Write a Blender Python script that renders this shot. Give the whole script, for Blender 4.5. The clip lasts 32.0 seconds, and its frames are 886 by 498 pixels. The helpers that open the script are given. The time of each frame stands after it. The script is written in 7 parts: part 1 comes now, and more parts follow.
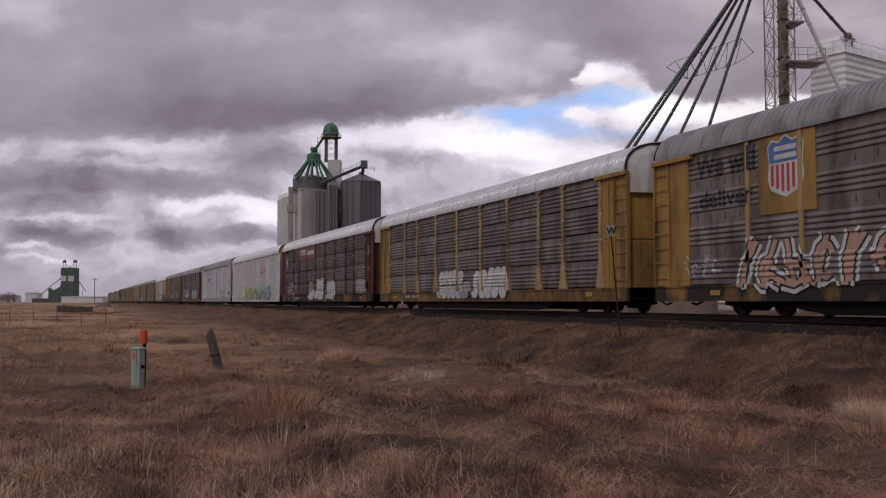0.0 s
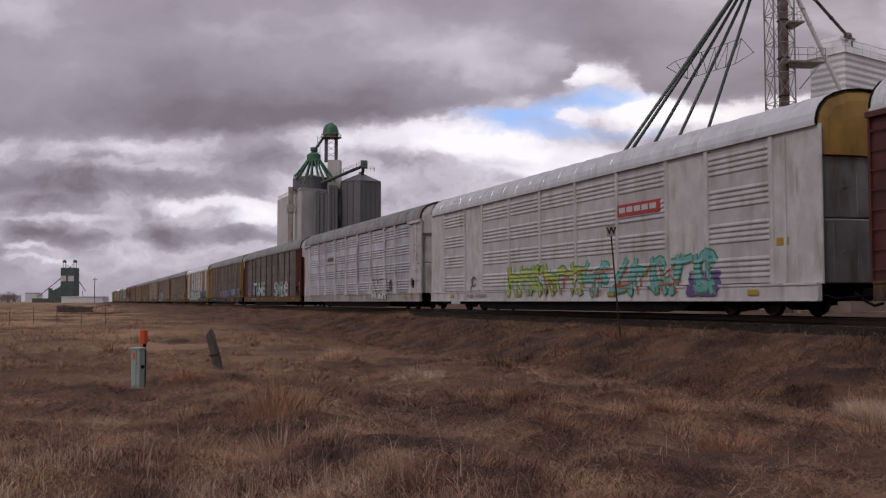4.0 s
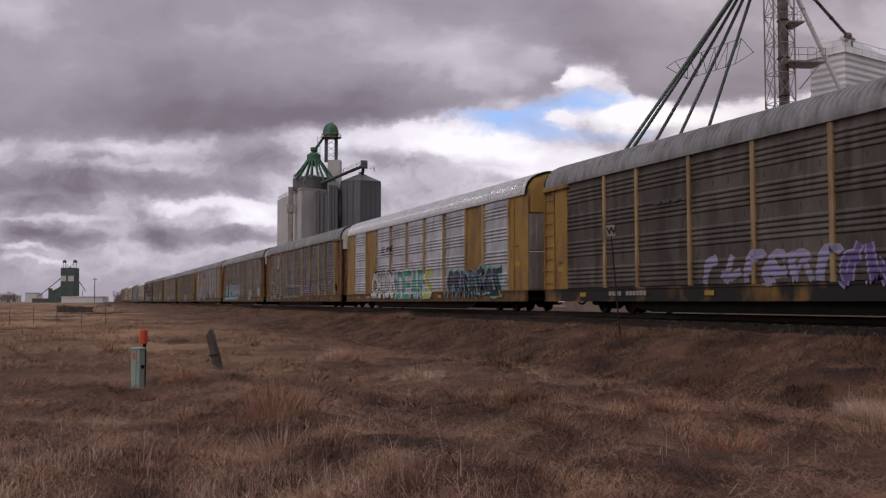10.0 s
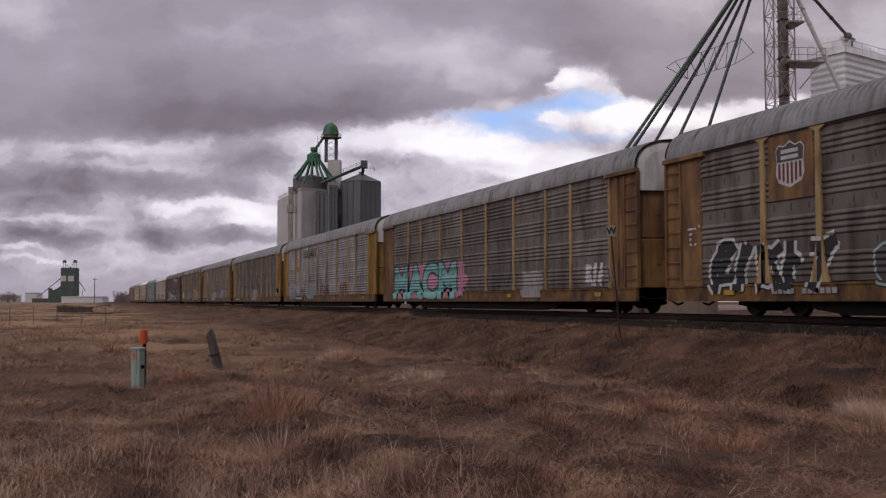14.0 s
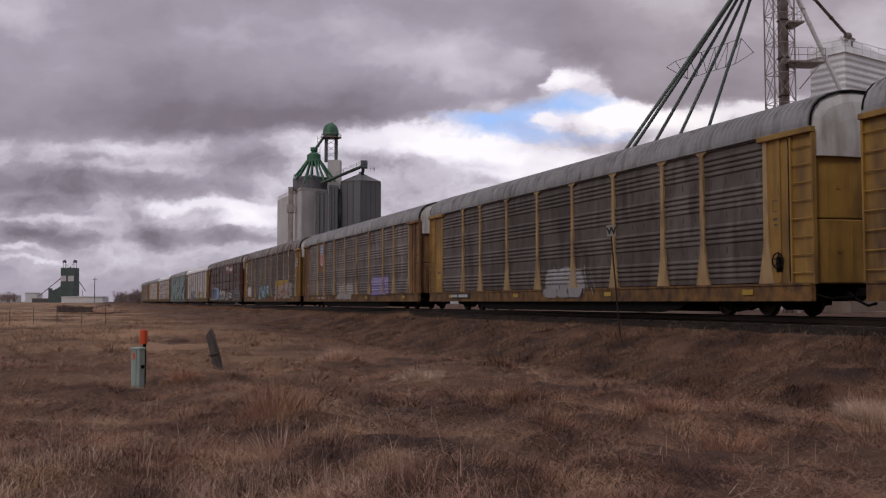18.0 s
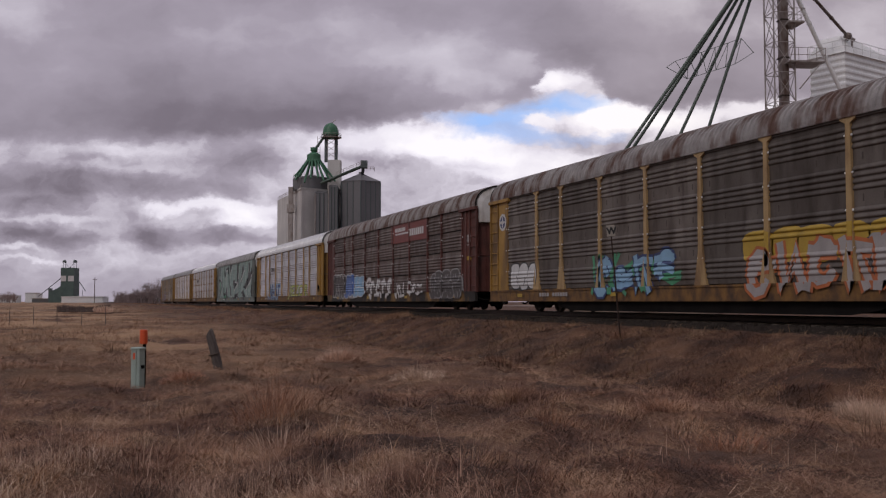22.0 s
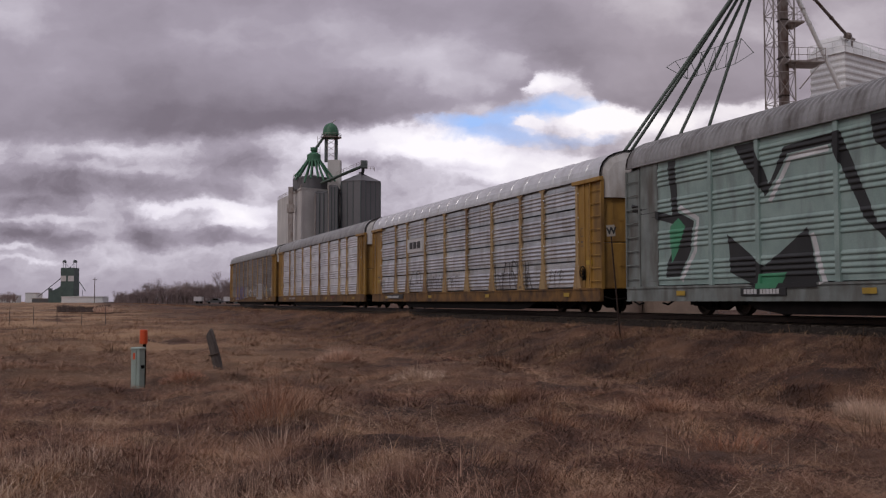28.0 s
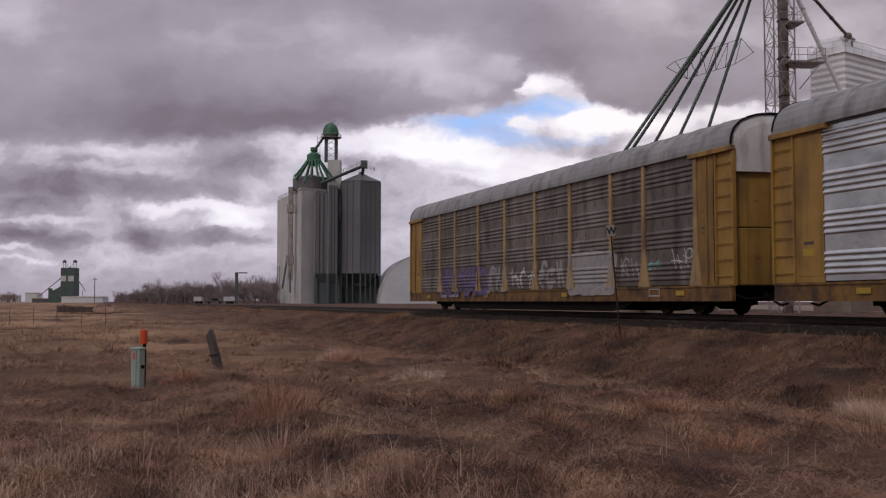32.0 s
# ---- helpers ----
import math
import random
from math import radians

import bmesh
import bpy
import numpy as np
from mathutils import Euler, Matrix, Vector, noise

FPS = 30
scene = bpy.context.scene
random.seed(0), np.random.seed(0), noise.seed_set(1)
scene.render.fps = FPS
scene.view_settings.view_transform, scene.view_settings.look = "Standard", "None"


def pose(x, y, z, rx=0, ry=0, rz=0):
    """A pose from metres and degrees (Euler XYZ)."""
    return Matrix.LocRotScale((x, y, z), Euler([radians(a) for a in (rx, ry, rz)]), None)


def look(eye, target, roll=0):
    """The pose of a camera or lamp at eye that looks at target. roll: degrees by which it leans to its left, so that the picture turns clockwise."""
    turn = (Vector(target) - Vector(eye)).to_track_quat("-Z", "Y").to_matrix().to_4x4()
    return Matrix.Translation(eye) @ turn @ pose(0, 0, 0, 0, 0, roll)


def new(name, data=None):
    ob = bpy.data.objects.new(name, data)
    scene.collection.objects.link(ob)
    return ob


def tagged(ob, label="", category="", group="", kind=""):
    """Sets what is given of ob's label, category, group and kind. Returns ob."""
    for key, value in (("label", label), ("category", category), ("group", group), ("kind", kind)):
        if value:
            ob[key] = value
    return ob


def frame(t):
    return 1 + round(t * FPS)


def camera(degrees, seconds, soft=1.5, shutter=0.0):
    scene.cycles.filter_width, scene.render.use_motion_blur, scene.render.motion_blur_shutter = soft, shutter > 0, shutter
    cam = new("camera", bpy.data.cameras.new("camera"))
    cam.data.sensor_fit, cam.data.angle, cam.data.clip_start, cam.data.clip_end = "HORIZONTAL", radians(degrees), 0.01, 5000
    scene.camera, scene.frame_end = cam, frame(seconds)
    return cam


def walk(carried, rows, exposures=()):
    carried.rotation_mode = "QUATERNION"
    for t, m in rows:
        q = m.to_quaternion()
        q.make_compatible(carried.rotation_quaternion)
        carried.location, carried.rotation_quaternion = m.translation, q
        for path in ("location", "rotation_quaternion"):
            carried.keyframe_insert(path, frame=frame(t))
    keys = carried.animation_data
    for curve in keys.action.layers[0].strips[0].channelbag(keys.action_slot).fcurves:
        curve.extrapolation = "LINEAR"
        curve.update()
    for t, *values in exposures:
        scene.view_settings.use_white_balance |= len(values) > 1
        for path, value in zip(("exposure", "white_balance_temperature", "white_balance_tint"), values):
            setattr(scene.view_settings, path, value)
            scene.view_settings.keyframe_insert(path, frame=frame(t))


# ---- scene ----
# World: rail top is z = 0, the track runs along x at y = TRACK, the camera stands at x = y = 0.
cam = camera(48.6, 32.0, soft=1.25)
EYE_Z = 0.40
HEAD = radians(20.48)
eye = Vector((0.0, 0.0, EYE_Z))
aim = eye + Vector((-math.cos(HEAD), math.sin(HEAD), math.tan(radians(3.07)))) * 50
walk(cam, [(0, look(eye, aim)), (32, look(eye, aim))], exposures=[(0, 0.0, 6500, 13), (32, 0.0, 6500, 13)])

TRACK = 18.4          # centre line of the track
CAR_PITCH = 29.458    # coupler to coupler
BODY = 27.3           # from the first mark on a car's side to its front end; the rear end reaches 0.6 m further back
SIDE = 1.54           # half width of a car
rng = np.random.default_rng(7)


def ahead(d, side, z=0.0):
    """A place d metres in front of the camera along its heading and side metres to the right of it."""
    return Vector((-math.cos(HEAD) * d + math.sin(HEAD) * side, math.sin(HEAD) * d + math.cos(HEAD) * side, z))


def facing(d, side, z=0.0, turn=0.0):
    """A pose there whose x axis runs to the right across the view and y axis away from the camera."""
    p = ahead(d, side, z)
    return pose(p.x, p.y, p.z, 0, 0, 90 - math.degrees(HEAD) + turn)


# ---- light ----
world = bpy.data.worlds.new("sky_world")
scene.world = world
world.use_nodes = True
wn, wl = world.node_tree.nodes, world.node_tree.links
wn.clear()
w_out, w_bg = wn.new("ShaderNodeOutputWorld"), wn.new("ShaderNodeBackground")
w_sky = wn.new("ShaderNodeTexSky")
w_sky.sky_type, w_sky.sun_disc = "NISHITA", False
w_sky.sun_elevation, w_sky.sun_rotation = radians(40), radians(147)
w_noise, w_map, w_tc = wn.new("ShaderNodeTexNoise"), wn.new("ShaderNodeMapping"), wn.new("ShaderNodeTexCoord")
w_ramp, w_mix = wn.new("ShaderNodeValToRGB"), wn.new("ShaderNodeMix")
w_map.inputs["Scale"].default_value = (1.6, 1.6, 4.0)
w_noise.inputs["Scale"].default_value, w_noise.inputs["Detail"].default_value = 1.3, 7
w_ramp.color_ramp.elements[0].position, w_ramp.color_ramp.elements[0].color = 0.32, (2.6, 2.4, 2.65, 1)
w_ramp.color_ramp.elements[1].position, w_ramp.color_ramp.elements[1].color = 0.72, (6.5, 6.3, 6.6, 1)
w_mix.data_type = "RGBA"
w_mix.inputs["Factor"].default_value = 0.88
wl.new(w_tc.outputs["Generated"], w_map.inputs["Vector"])
wl.new(w_map.outputs["Vector"], w_noise.inputs["Vector"])
wl.new(w_noise.outputs["Fac"], w_ramp.inputs["Fac"])
wl.new(w_sky.outputs["Color"], w_mix.inputs[6])
wl.new(w_ramp.outputs["Color"], w_mix.inputs[7])
# an overcast sky is three times as bright overhead as at the horizon
w_sep, w_up = wn.new("ShaderNodeSeparateXYZ"), wn.new("ShaderNodeMapRange")
wl.new(w_tc.outputs["Generated"], w_sep.inputs[0])
wl.new(w_sep.outputs["Z"], w_up.inputs["Value"])
for key, v in (("From Min", 0.0), ("From Max", 1.0), ("To Min", 0.045), ("To Max", 0.135)):
    w_up.inputs[key].default_value = v
wl.new(w_mix.outputs[2], w_bg.inputs["Color"])
wl.new(w_up.outputs["Result"], w_bg.inputs["Strength"])
wl.new(w_bg.outputs["Background"], w_out.inputs["Surface"])

sun = new("sun", bpy.data.lights.new("sun", "SUN"))
sun.data.energy, sun.data.angle, sun.data.color = 0.7, radians(14), (1.0, 0.95, 0.90)
sun.matrix_world = look((32, -50, 50), (0, 0, 0))


# ---- mesh tools ----
class Shape:
    """Gathers vertices and faces for one mesh."""

    def __init__(self):
        self.v, self.f = [], []

    def add(self, verts, faces, m=None):
        o = len(self.v)
        self.v += [tuple(m @ Vector(p)) if m else tuple(p) for p in verts]
        self.f += [tuple(i + o for i in f) for f in faces]
        return self

    def box(self, x0, x1, y0, y1, z0, z1, m=None, bevel=0.0):
        if bevel <= 0:
            vs = [(x, y, z) for z in (z0, z1) for y in (y0, y1) for x in (x0, x1)]
            return self.add(vs, [(0, 2, 3, 1), (4, 5, 7, 6), (0, 1, 5, 4), (2, 6, 7, 3), (0, 4, 6, 2), (1, 3, 7, 5)], m)
        b = bevel
        rings = []
        for z, i in ((z0, b), (z0 + b, 0), (z1 - b, 0), (z1, b)):
            c = b if i == 0 else b * 1.6
            rings.append([(x0 + i + c, y0 + i, z), (x1 - i - c, y0 + i, z), (x1 - i, y0 + i + c, z), (x1 - i, y1 - i - c, z),
                          (x1 - i - c, y1 - i, z), (x0 + i + c, y1 - i, z), (x0 + i, y1 - i - c, z), (x0 + i, y0 + i + c, z)])
        return self.loft(rings, m)

    def loft(self, rings, m=None, closed=True, caps=True):
        n = len(rings[0])
        fs = []
        for r in range(len(rings) - 1):
            for k in range(n if closed else n - 1):
                j = (k + 1) % n
                fs.append((r * n + k, r * n + j, (r + 1) * n + j, (r + 1) * n + k))
        if caps and closed:
            fs.append(tuple(reversed(range(n))))
            fs.append(tuple((len(rings) - 1) * n + k for k in range(n)))
        return self.add([p for r in rings for p in r], fs, m)

    def tube(self, a, b, r0, r1=None, n=8, caps=True):
        a, b = Vector(a), Vector(b)
        r1 = r0 if r1 is None else r1
        w = (b - a).normalized()
        u = w.orthogonal().normalized()
        v = w.cross(u)
        ring = lambda c, r: [tuple(c + (u * math.cos(2 * math.pi * k / n) + v * math.sin(2 * math.pi * k / n)) * r) for k in range(n)]
        return self.loft([ring(a, r0), ring(b, r1)], caps=caps)

    def lathe(self, profile, n=32, m=None, caps=True):
        """Turns (radius, z) pairs about the z axis."""
        return self.loft([[(r * math.cos(2 * math.pi * k / n), r * math.sin(2 * math.pi * k / n), z) for k in range(n)] for r, z in profile], m, caps=caps)

    def extrude(self, outline, y0, y1, m=None):
        """A flat outline of (x, z) pairs, given depth along y."""
        return self.loft([[(x, y0, z) for x, z in outline], [(x, y1, z) for x, z in outline]], m)

    def mesh(self, name, material=None, smooth=False):
        me = bpy.data.meshes.new(name)
        me.from_pydata(self.v, [], self.f)
        me.update()
        if material:
            me.materials.append(material)
        if smooth:
            me.polygons.foreach_set("use_smooth", [True] * len(me.polygons))
            me.set_sharp_from_angle(angle=radians(35))
        return me


def part(name, shape, material, parent, label="", m=None, smooth=False, kind=""):
    """Links a shape (or a ready mesh) as one mesh object under a thing or a part."""
    me = shape if isinstance(shape, bpy.types.Mesh) else shape.mesh(name, material, smooth)
    ob = new(name, me)
    ob.parent = parent
    if m is not None:
        ob.matrix_basis = m
    return tagged(ob, label, kind=kind)


def thing(name, label, category, m=None, group="", kind="", shape=None, material=None, smooth=False):
    ob = new(name, shape.mesh(name, material, smooth) if shape else None)
    if m is not None:
        ob.matrix_world = m
    return tagged(ob, label, category, group, kind)


# ---- materials ----
def surface(name, a, b, rough=0.6, metal=0.0, scale=2.0, stretch=(1, 1, 1), mix=(0.35, 0.7), fine=40.0, bump=0.15, bump_size=0.01, dirt=None, dirt_mix=(0.5, 0.75), island=0.0, obj=0.0, dirt_scale=0.6, dirt_stretch=(1, 1, 0.25), dents=0.0, gloss=0.5):
    """Two tones mixed by broad noise, fine grain, optional dirt, and relief."""
    m = bpy.data.materials.new(name)
    m.use_nodes = True
    n, l = m.node_tree.nodes, m.node_tree.links
    p = n["Principled BSDF"]
    p.inputs["Roughness"].default_value, p.inputs["Metallic"].default_value = rough, metal
    p.inputs["Specular IOR Level"].default_value = gloss
    tc, mp = n.new("ShaderNodeTexCoord"), n.new("ShaderNodeMapping")
    mp.inputs["Scale"].default_value = stretch
    info = n.new("ShaderNodeObjectInfo")
    shift = n.new("ShaderNodeVectorMath")
    shift.operation = "MULTIPLY_ADD"
    shift.inputs[1].default_value = (37, 19, 11)
    comb = n.new("ShaderNodeCombineXYZ")
    for k in range(3):
        l.new(info.outputs["Random"], comb.inputs[k])
    l.new(comb.outputs[0], shift.inputs[0])
    l.new(tc.outputs["Object"], shift.inputs[2])
    l.new(shift.outputs[0], mp.inputs["Vector"])
    big, small = n.new("ShaderNodeTexNoise"), n.new("ShaderNodeTexNoise")
    for node, sc, det in ((big, scale, 6), (small, fine, 4)):
        node.inputs["Scale"].default_value, node.inputs["Detail"].default_value = sc, det
        l.new(mp.outputs["Vector"], node.inputs["Vector"])
    ramp = n.new("ShaderNodeValToRGB")
    e = ramp.color_ramp.elements
    e[0].position, e[0].color, e[1].position, e[1].color = mix[0], (*a, 1), mix[1], (*b, 1)
    l.new(big.outputs["Fac"], ramp.inputs["Fac"])
    colour = ramp.outputs["Color"]
    if dirt:
        dm, dn, dr, dx = n.new("ShaderNodeMapping"), n.new("ShaderNodeTexNoise"), n.new("ShaderNodeMapRange"), n.new("ShaderNodeMix")
        dm.inputs["Scale"].default_value = dirt_stretch
        dn.inputs["Scale"].default_value, dn.inputs["Detail"].default_value = dirt_scale * 4, 8
        dr.inputs["From Min"].default_value, dr.inputs["From Max"].default_value = dirt_mix
        dx.data_type = "RGBA"
        dx.inputs[7].default_value = (*dirt, 1)
        l.new(shift.outputs[0], dm.inputs["Vector"])
        l.new(dm.outputs["Vector"], dn.inputs["Vector"])
        l.new(dn.outputs["Fac"], dr.inputs["Value"])
        l.new(dr.outputs["Result"], dx.inputs["Factor"])
        l.new(colour, dx.inputs[6])
        colour = dx.outputs[2]
    val = n.new("ShaderNodeHueSaturation")
    l.new(colour, val.inputs["Color"])
    grain = n.new("ShaderNodeMapRange")
    grain.inputs["To Min"].default_value, grain.inputs["To Max"].default_value = 0.8, 1.2
    l.new(small.outputs["Fac"], grain.inputs["Value"])
    level = grain.outputs["Result"]
    for on, amount, out in ((island, island, None), (obj, obj, info.outputs["Random"])):
        if on:
            if out is None:
                out = n.new("ShaderNodeNewGeometry").outputs["Random Per Island"]
            r = n.new("ShaderNodeMapRange")
            r.inputs["To Min"].default_value, r.inputs["To Max"].default_value = 1 - amount, 1 + amount
            l.new(out, r.inputs["Value"])
            mul = n.new("ShaderNodeMath")
            mul.operation = "MULTIPLY"
            l.new(level, mul.inputs[0])
            l.new(r.outputs["Result"], mul.inputs[1])
            level = mul.outputs[0]
    l.new(level, val.inputs["Value"])
    l.new(val.outputs["Color"], p.inputs["Base Color"])
    bp = n.new("ShaderNodeBump")
    bp.inputs["Strength"].default_value, bp.inputs["Distance"].default_value = bump, bump_size
    l.new(small.outputs["Fac"], bp.inputs["Height"])
    if dents:
        wave, wb = n.new("ShaderNodeTexNoise"), n.new("ShaderNodeBump")
        wave.inputs["Scale"].default_value, wave.inputs["Detail"].default_value = 3.2, 2
        wb.inputs["Strength"].default_value, wb.inputs["Distance"].default_value = 1.0, dents
        l.new(shift.outputs[0], wave.inputs["Vector"])
        l.new(wave.outputs["Fac"], wb.inputs["Height"])
        l.new(wb.outputs["Normal"], bp.inputs["Normal"])
    l.new(bp.outputs["Normal"], p.inputs["Normal"])
    return m


M = {}
M["yellow"] = surface("weathered_yellow_paint", (0.30, 0.165, 0.035), (0.37, 0.21, 0.05), 0.55, dirt=(0.085, 0.045, 0.025), dirt_mix=(0.46, 0.74), dirt_scale=0.4)
M["gold"] = surface("faded_gold_paint", (0.22, 0.112, 0.04), (0.28, 0.15, 0.055), 0.6, dirt=(0.10, 0.046, 0.026), dirt_mix=(0.38, 0.64))
M["brown"] = surface("oxide_brown_paint", (0.075, 0.02, 0.016), (0.115, 0.033, 0.026), 0.6, dirt=(0.04, 0.024, 0.02), dirt_mix=(0.5, 0.8))
M["white"] = surface("dusty_white_paint", (0.52, 0.49, 0.50), (0.64, 0.61, 0.62), 0.55, dirt=(0.27, 0.21, 0.18), dirt_mix=(0.52, 0.82))
M["shine"] = surface("shining_galvanised_steel", (0.660, 0.665, 0.693), (0.858, 0.864, 0.891), 0.30, 0.95, scale=0.8, dirt=(0.46, 0.45, 0.46), dirt_mix=(0.5, 0.8), dirt_stretch=(0.3, 1, 1), obj=0.12, dents=0.016)
M["galv"] = surface("bright_galvanised_steel", (0.560, 0.568, 0.600), (0.780, 0.788, 0.820), 0.28, 0.92, scale=1.2, dirt=(0.43, 0.40, 0.395), dirt_mix=(0.48, 0.78), obj=0.12, dents=0.016)
M["grime"] = surface("grimy_galvanised_steel", (0.156, 0.129, 0.117), (0.256, 0.222, 0.206), 0.5, 0.5, scale=0.9, stretch=(1, 1, 0.5), dirt=(0.08, 0.06, 0.05), dirt_mix=(0.45, 0.72), obj=0.16)
M["darkgrime"] = surface("sooty_galvanised_steel", (0.103, 0.083, 0.074), (0.174, 0.148, 0.134), 0.55, 0.4, scale=0.9, stretch=(1, 1, 0.5), dirt=(0.06, 0.044, 0.036), dirt_mix=(0.45, 0.72), obj=0.16)
M["rustgrime"] = surface("rust_stained_galvanised_steel", (0.110, 0.084, 0.075), (0.193, 0.165, 0.154), 0.55, 0.4, scale=0.9, dirt=(0.075, 0.038, 0.031), dirt_mix=(0.42, 0.7), obj=0.26)
M["palegalv"] = surface("pale_painted_steel", (0.48, 0.46, 0.47), (0.60, 0.58, 0.59), 0.5, 0.1, dirt=(0.30, 0.26, 0.24), dirt_mix=(0.52, 0.85), obj=0.05)
M["mint"] = surface("mint_green_spray_paint", (0.231, 0.314, 0.295), (0.303, 0.391, 0.369), 0.5, dirt=(0.155, 0.19, 0.183), dirt_mix=(0.5, 0.8))
M["roof"] = surface("grey_galvanised_roof", (0.275, 0.268, 0.275), (0.365, 0.357, 0.363), 0.55, 0.3, scale=0.8, dirt=(0.13, 0.115, 0.11), dirt_mix=(0.48, 0.78))
M["roof_bright"] = surface("bright_roof", (0.66, 0.655, 0.67), (0.80, 0.79, 0.81), 0.34, 0.6, dirt=(0.45, 0.42, 0.40), dirt_mix=(0.56, 0.86))
M["midgalv"] = surface("weathered_galvanised_steel", (0.314, 0.302, 0.308), (0.448, 0.437, 0.442), 0.45, 0.7, scale=1.0, dirt=(0.19, 0.165, 0.155), dirt_mix=(0.45, 0.75), obj=0.12, dents=0.016)
M["roof_rust"] = surface("rust_streaked_roof", (0.24, 0.22, 0.22), (0.34, 0.315, 0.31), 0.6, 0.2, dirt=(0.105, 0.055, 0.042), dirt_mix=(0.44, 0.60), dirt_stretch=(0.8, 0.3, 0.3))
M["hood"] = surface("white_end_paint", (0.52, 0.50, 0.49), (0.62, 0.60, 0.59), 0.6, dirt=(0.30, 0.25, 0.21), dirt_mix=(0.48, 0.75))
M["yellow_sill"] = surface("dirty_yellow_sill", (0.17, 0.085, 0.024), (0.24, 0.12, 0.031), 0.65, dirt=(0.055, 0.028, 0.018), dirt_mix=(0.38, 0.66), dirt_scale=0.7, dirt_stretch=(1.0, 1, 0.7))
M["white_sill"] = surface("grimy_white_sill", (0.36, 0.325, 0.33), (0.47, 0.43, 0.435), 0.6, dirt=(0.17, 0.125, 0.115), dirt_mix=(0.46, 0.74), dirt_scale=0.6)
M["yellow_post"] = surface("sun_faded_yellow_posts", (0.33, 0.215, 0.10), (0.42, 0.285, 0.14), 0.6, dirt=(0.13, 0.065, 0.035), dirt_mix=(0.50, 0.72), obj=0.1)
M["black_sill"] = surface("soot_caked_yellow_sill", (0.26, 0.14, 0.035), (0.34, 0.18, 0.045), 0.65, dirt=(0.016, 0.012, 0.011), dirt_mix=(0.30, 0.50), dirt_scale=0.3, dirt_stretch=(0.8, 1, 0.5))
M["mintgrey"] = surface("grimy_grey_green_paint", (0.16, 0.18, 0.175), (0.23, 0.255, 0.245), 0.6, dirt=(0.10, 0.09, 0.08), dirt_mix=(0.42, 0.7))
M["slot"] = surface("grimy_slots_eave_shade", (0.06, 0.045, 0.04), (0.10, 0.08, 0.07), 0.8)
# black steel, set darker still to carry the deep shade beneath the cars
M["black"] = surface("shade_black_steel", (0.006, 0.005, 0.005), (0.012, 0.010, 0.009), 0.8, 0.0, gloss=0.12)
M["wheel"] = surface("dark_rusty_steel", (0.035, 0.025, 0.02), (0.06, 0.04, 0.03), 0.6, 0.5)
M["rail"] = surface("rusty_rail_steel", (0.035, 0.021, 0.017), (0.06, 0.038, 0.029), 0.5, 0.6)
M["tie"] = surface("creosoted_timber", (0.05, 0.04, 0.033), (0.10, 0.08, 0.065), 0.85, scale=6, stretch=(1, 8, 1), obj=0.3, gloss=0.12)
# brown ballast and stones, their colour lowered to include the train's shade
M["ballast"] = surface("shade_dark_ballast", (0.018, 0.0135, 0.011), (0.040, 0.030, 0.025), 0.9, scale=9, fine=30, bump=0.8, bump_size=0.06, gloss=0.12)
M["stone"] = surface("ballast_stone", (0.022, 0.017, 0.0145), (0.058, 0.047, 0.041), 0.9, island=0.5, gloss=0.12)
M["earth"] = surface("dry_thatch", (0.084, 0.037, 0.022), (0.178, 0.090, 0.052), 0.95, scale=1.1, mix=(0.38, 0.64), fine=26, bump=1.0, bump_size=0.08, dirt=(0.05, 0.024, 0.017), dirt_mix=(0.46, 0.66), dirt_scale=0.16, dirt_stretch=(1, 1, 1))
M["concrete"] = surface("pale_concrete", (0.506, 0.483, 0.483), (0.621, 0.598, 0.586), 0.8, scale=0.15, fine=4, dirt=(0.36, 0.33, 0.33), dirt_mix=(0.5, 0.8), dirt_scale=0.05)
M["bin"] = surface("grey_steel_bin", (0.14, 0.138, 0.15), (0.185, 0.18, 0.192), 0.5, 0.3, scale=0.2, fine=5, stretch=(1, 1, 0.3))
M["bin_dark"] = surface("green_grey_steel_bin", (0.075, 0.09, 0.095), (0.10, 0.115, 0.12), 0.5, 0.2, scale=0.2, fine=5)
M["green"] = surface("green_painted_steel", (0.035, 0.125, 0.07), (0.055, 0.165, 0.095), 0.5, scale=0.5, fine=8)
# distance haze is mixed into this green: paler and greyer than the cladding
M["dkgreen"] = surface("hazed_green_cladding", (0.05, 0.08, 0.075), (0.07, 0.105, 0.098), 0.6, scale=0.3, fine=3)
M["spout"] = surface("dark_green_pipe", (0.065, 0.09, 0.075), (0.09, 0.12, 0.10), 0.5, scale=0.8, fine=8)
M["leg"] = surface("weathered_grey_steel", (0.28, 0.245, 0.235), (0.40, 0.36, 0.345), 0.5, 0.2, scale=0.5, fine=8, dirt=(0.17, 0.115, 0.095), dirt_mix=(0.5, 0.75))
M["casing"] = surface("rust_stained_grey_casing", (0.17, 0.135, 0.125), (0.26, 0.215, 0.20), 0.55, 0.2, scale=0.9, fine=8, dirt=(0.10, 0.055, 0.04), dirt_mix=(0.46, 0.64), dirt_stretch=(1, 1, 0.4))
M["whitebin"] = surface("white_corrugated_steel", (0.78, 0.77, 0.78), (0.86, 0.85, 0.86), 0.45, 0.1, scale=0.3, fine=6)
M["whitecloth"] = surface("white_membrane", (0.55, 0.55, 0.57), (0.66, 0.66, 0.68), 0.6, scale=0.2, fine=3)
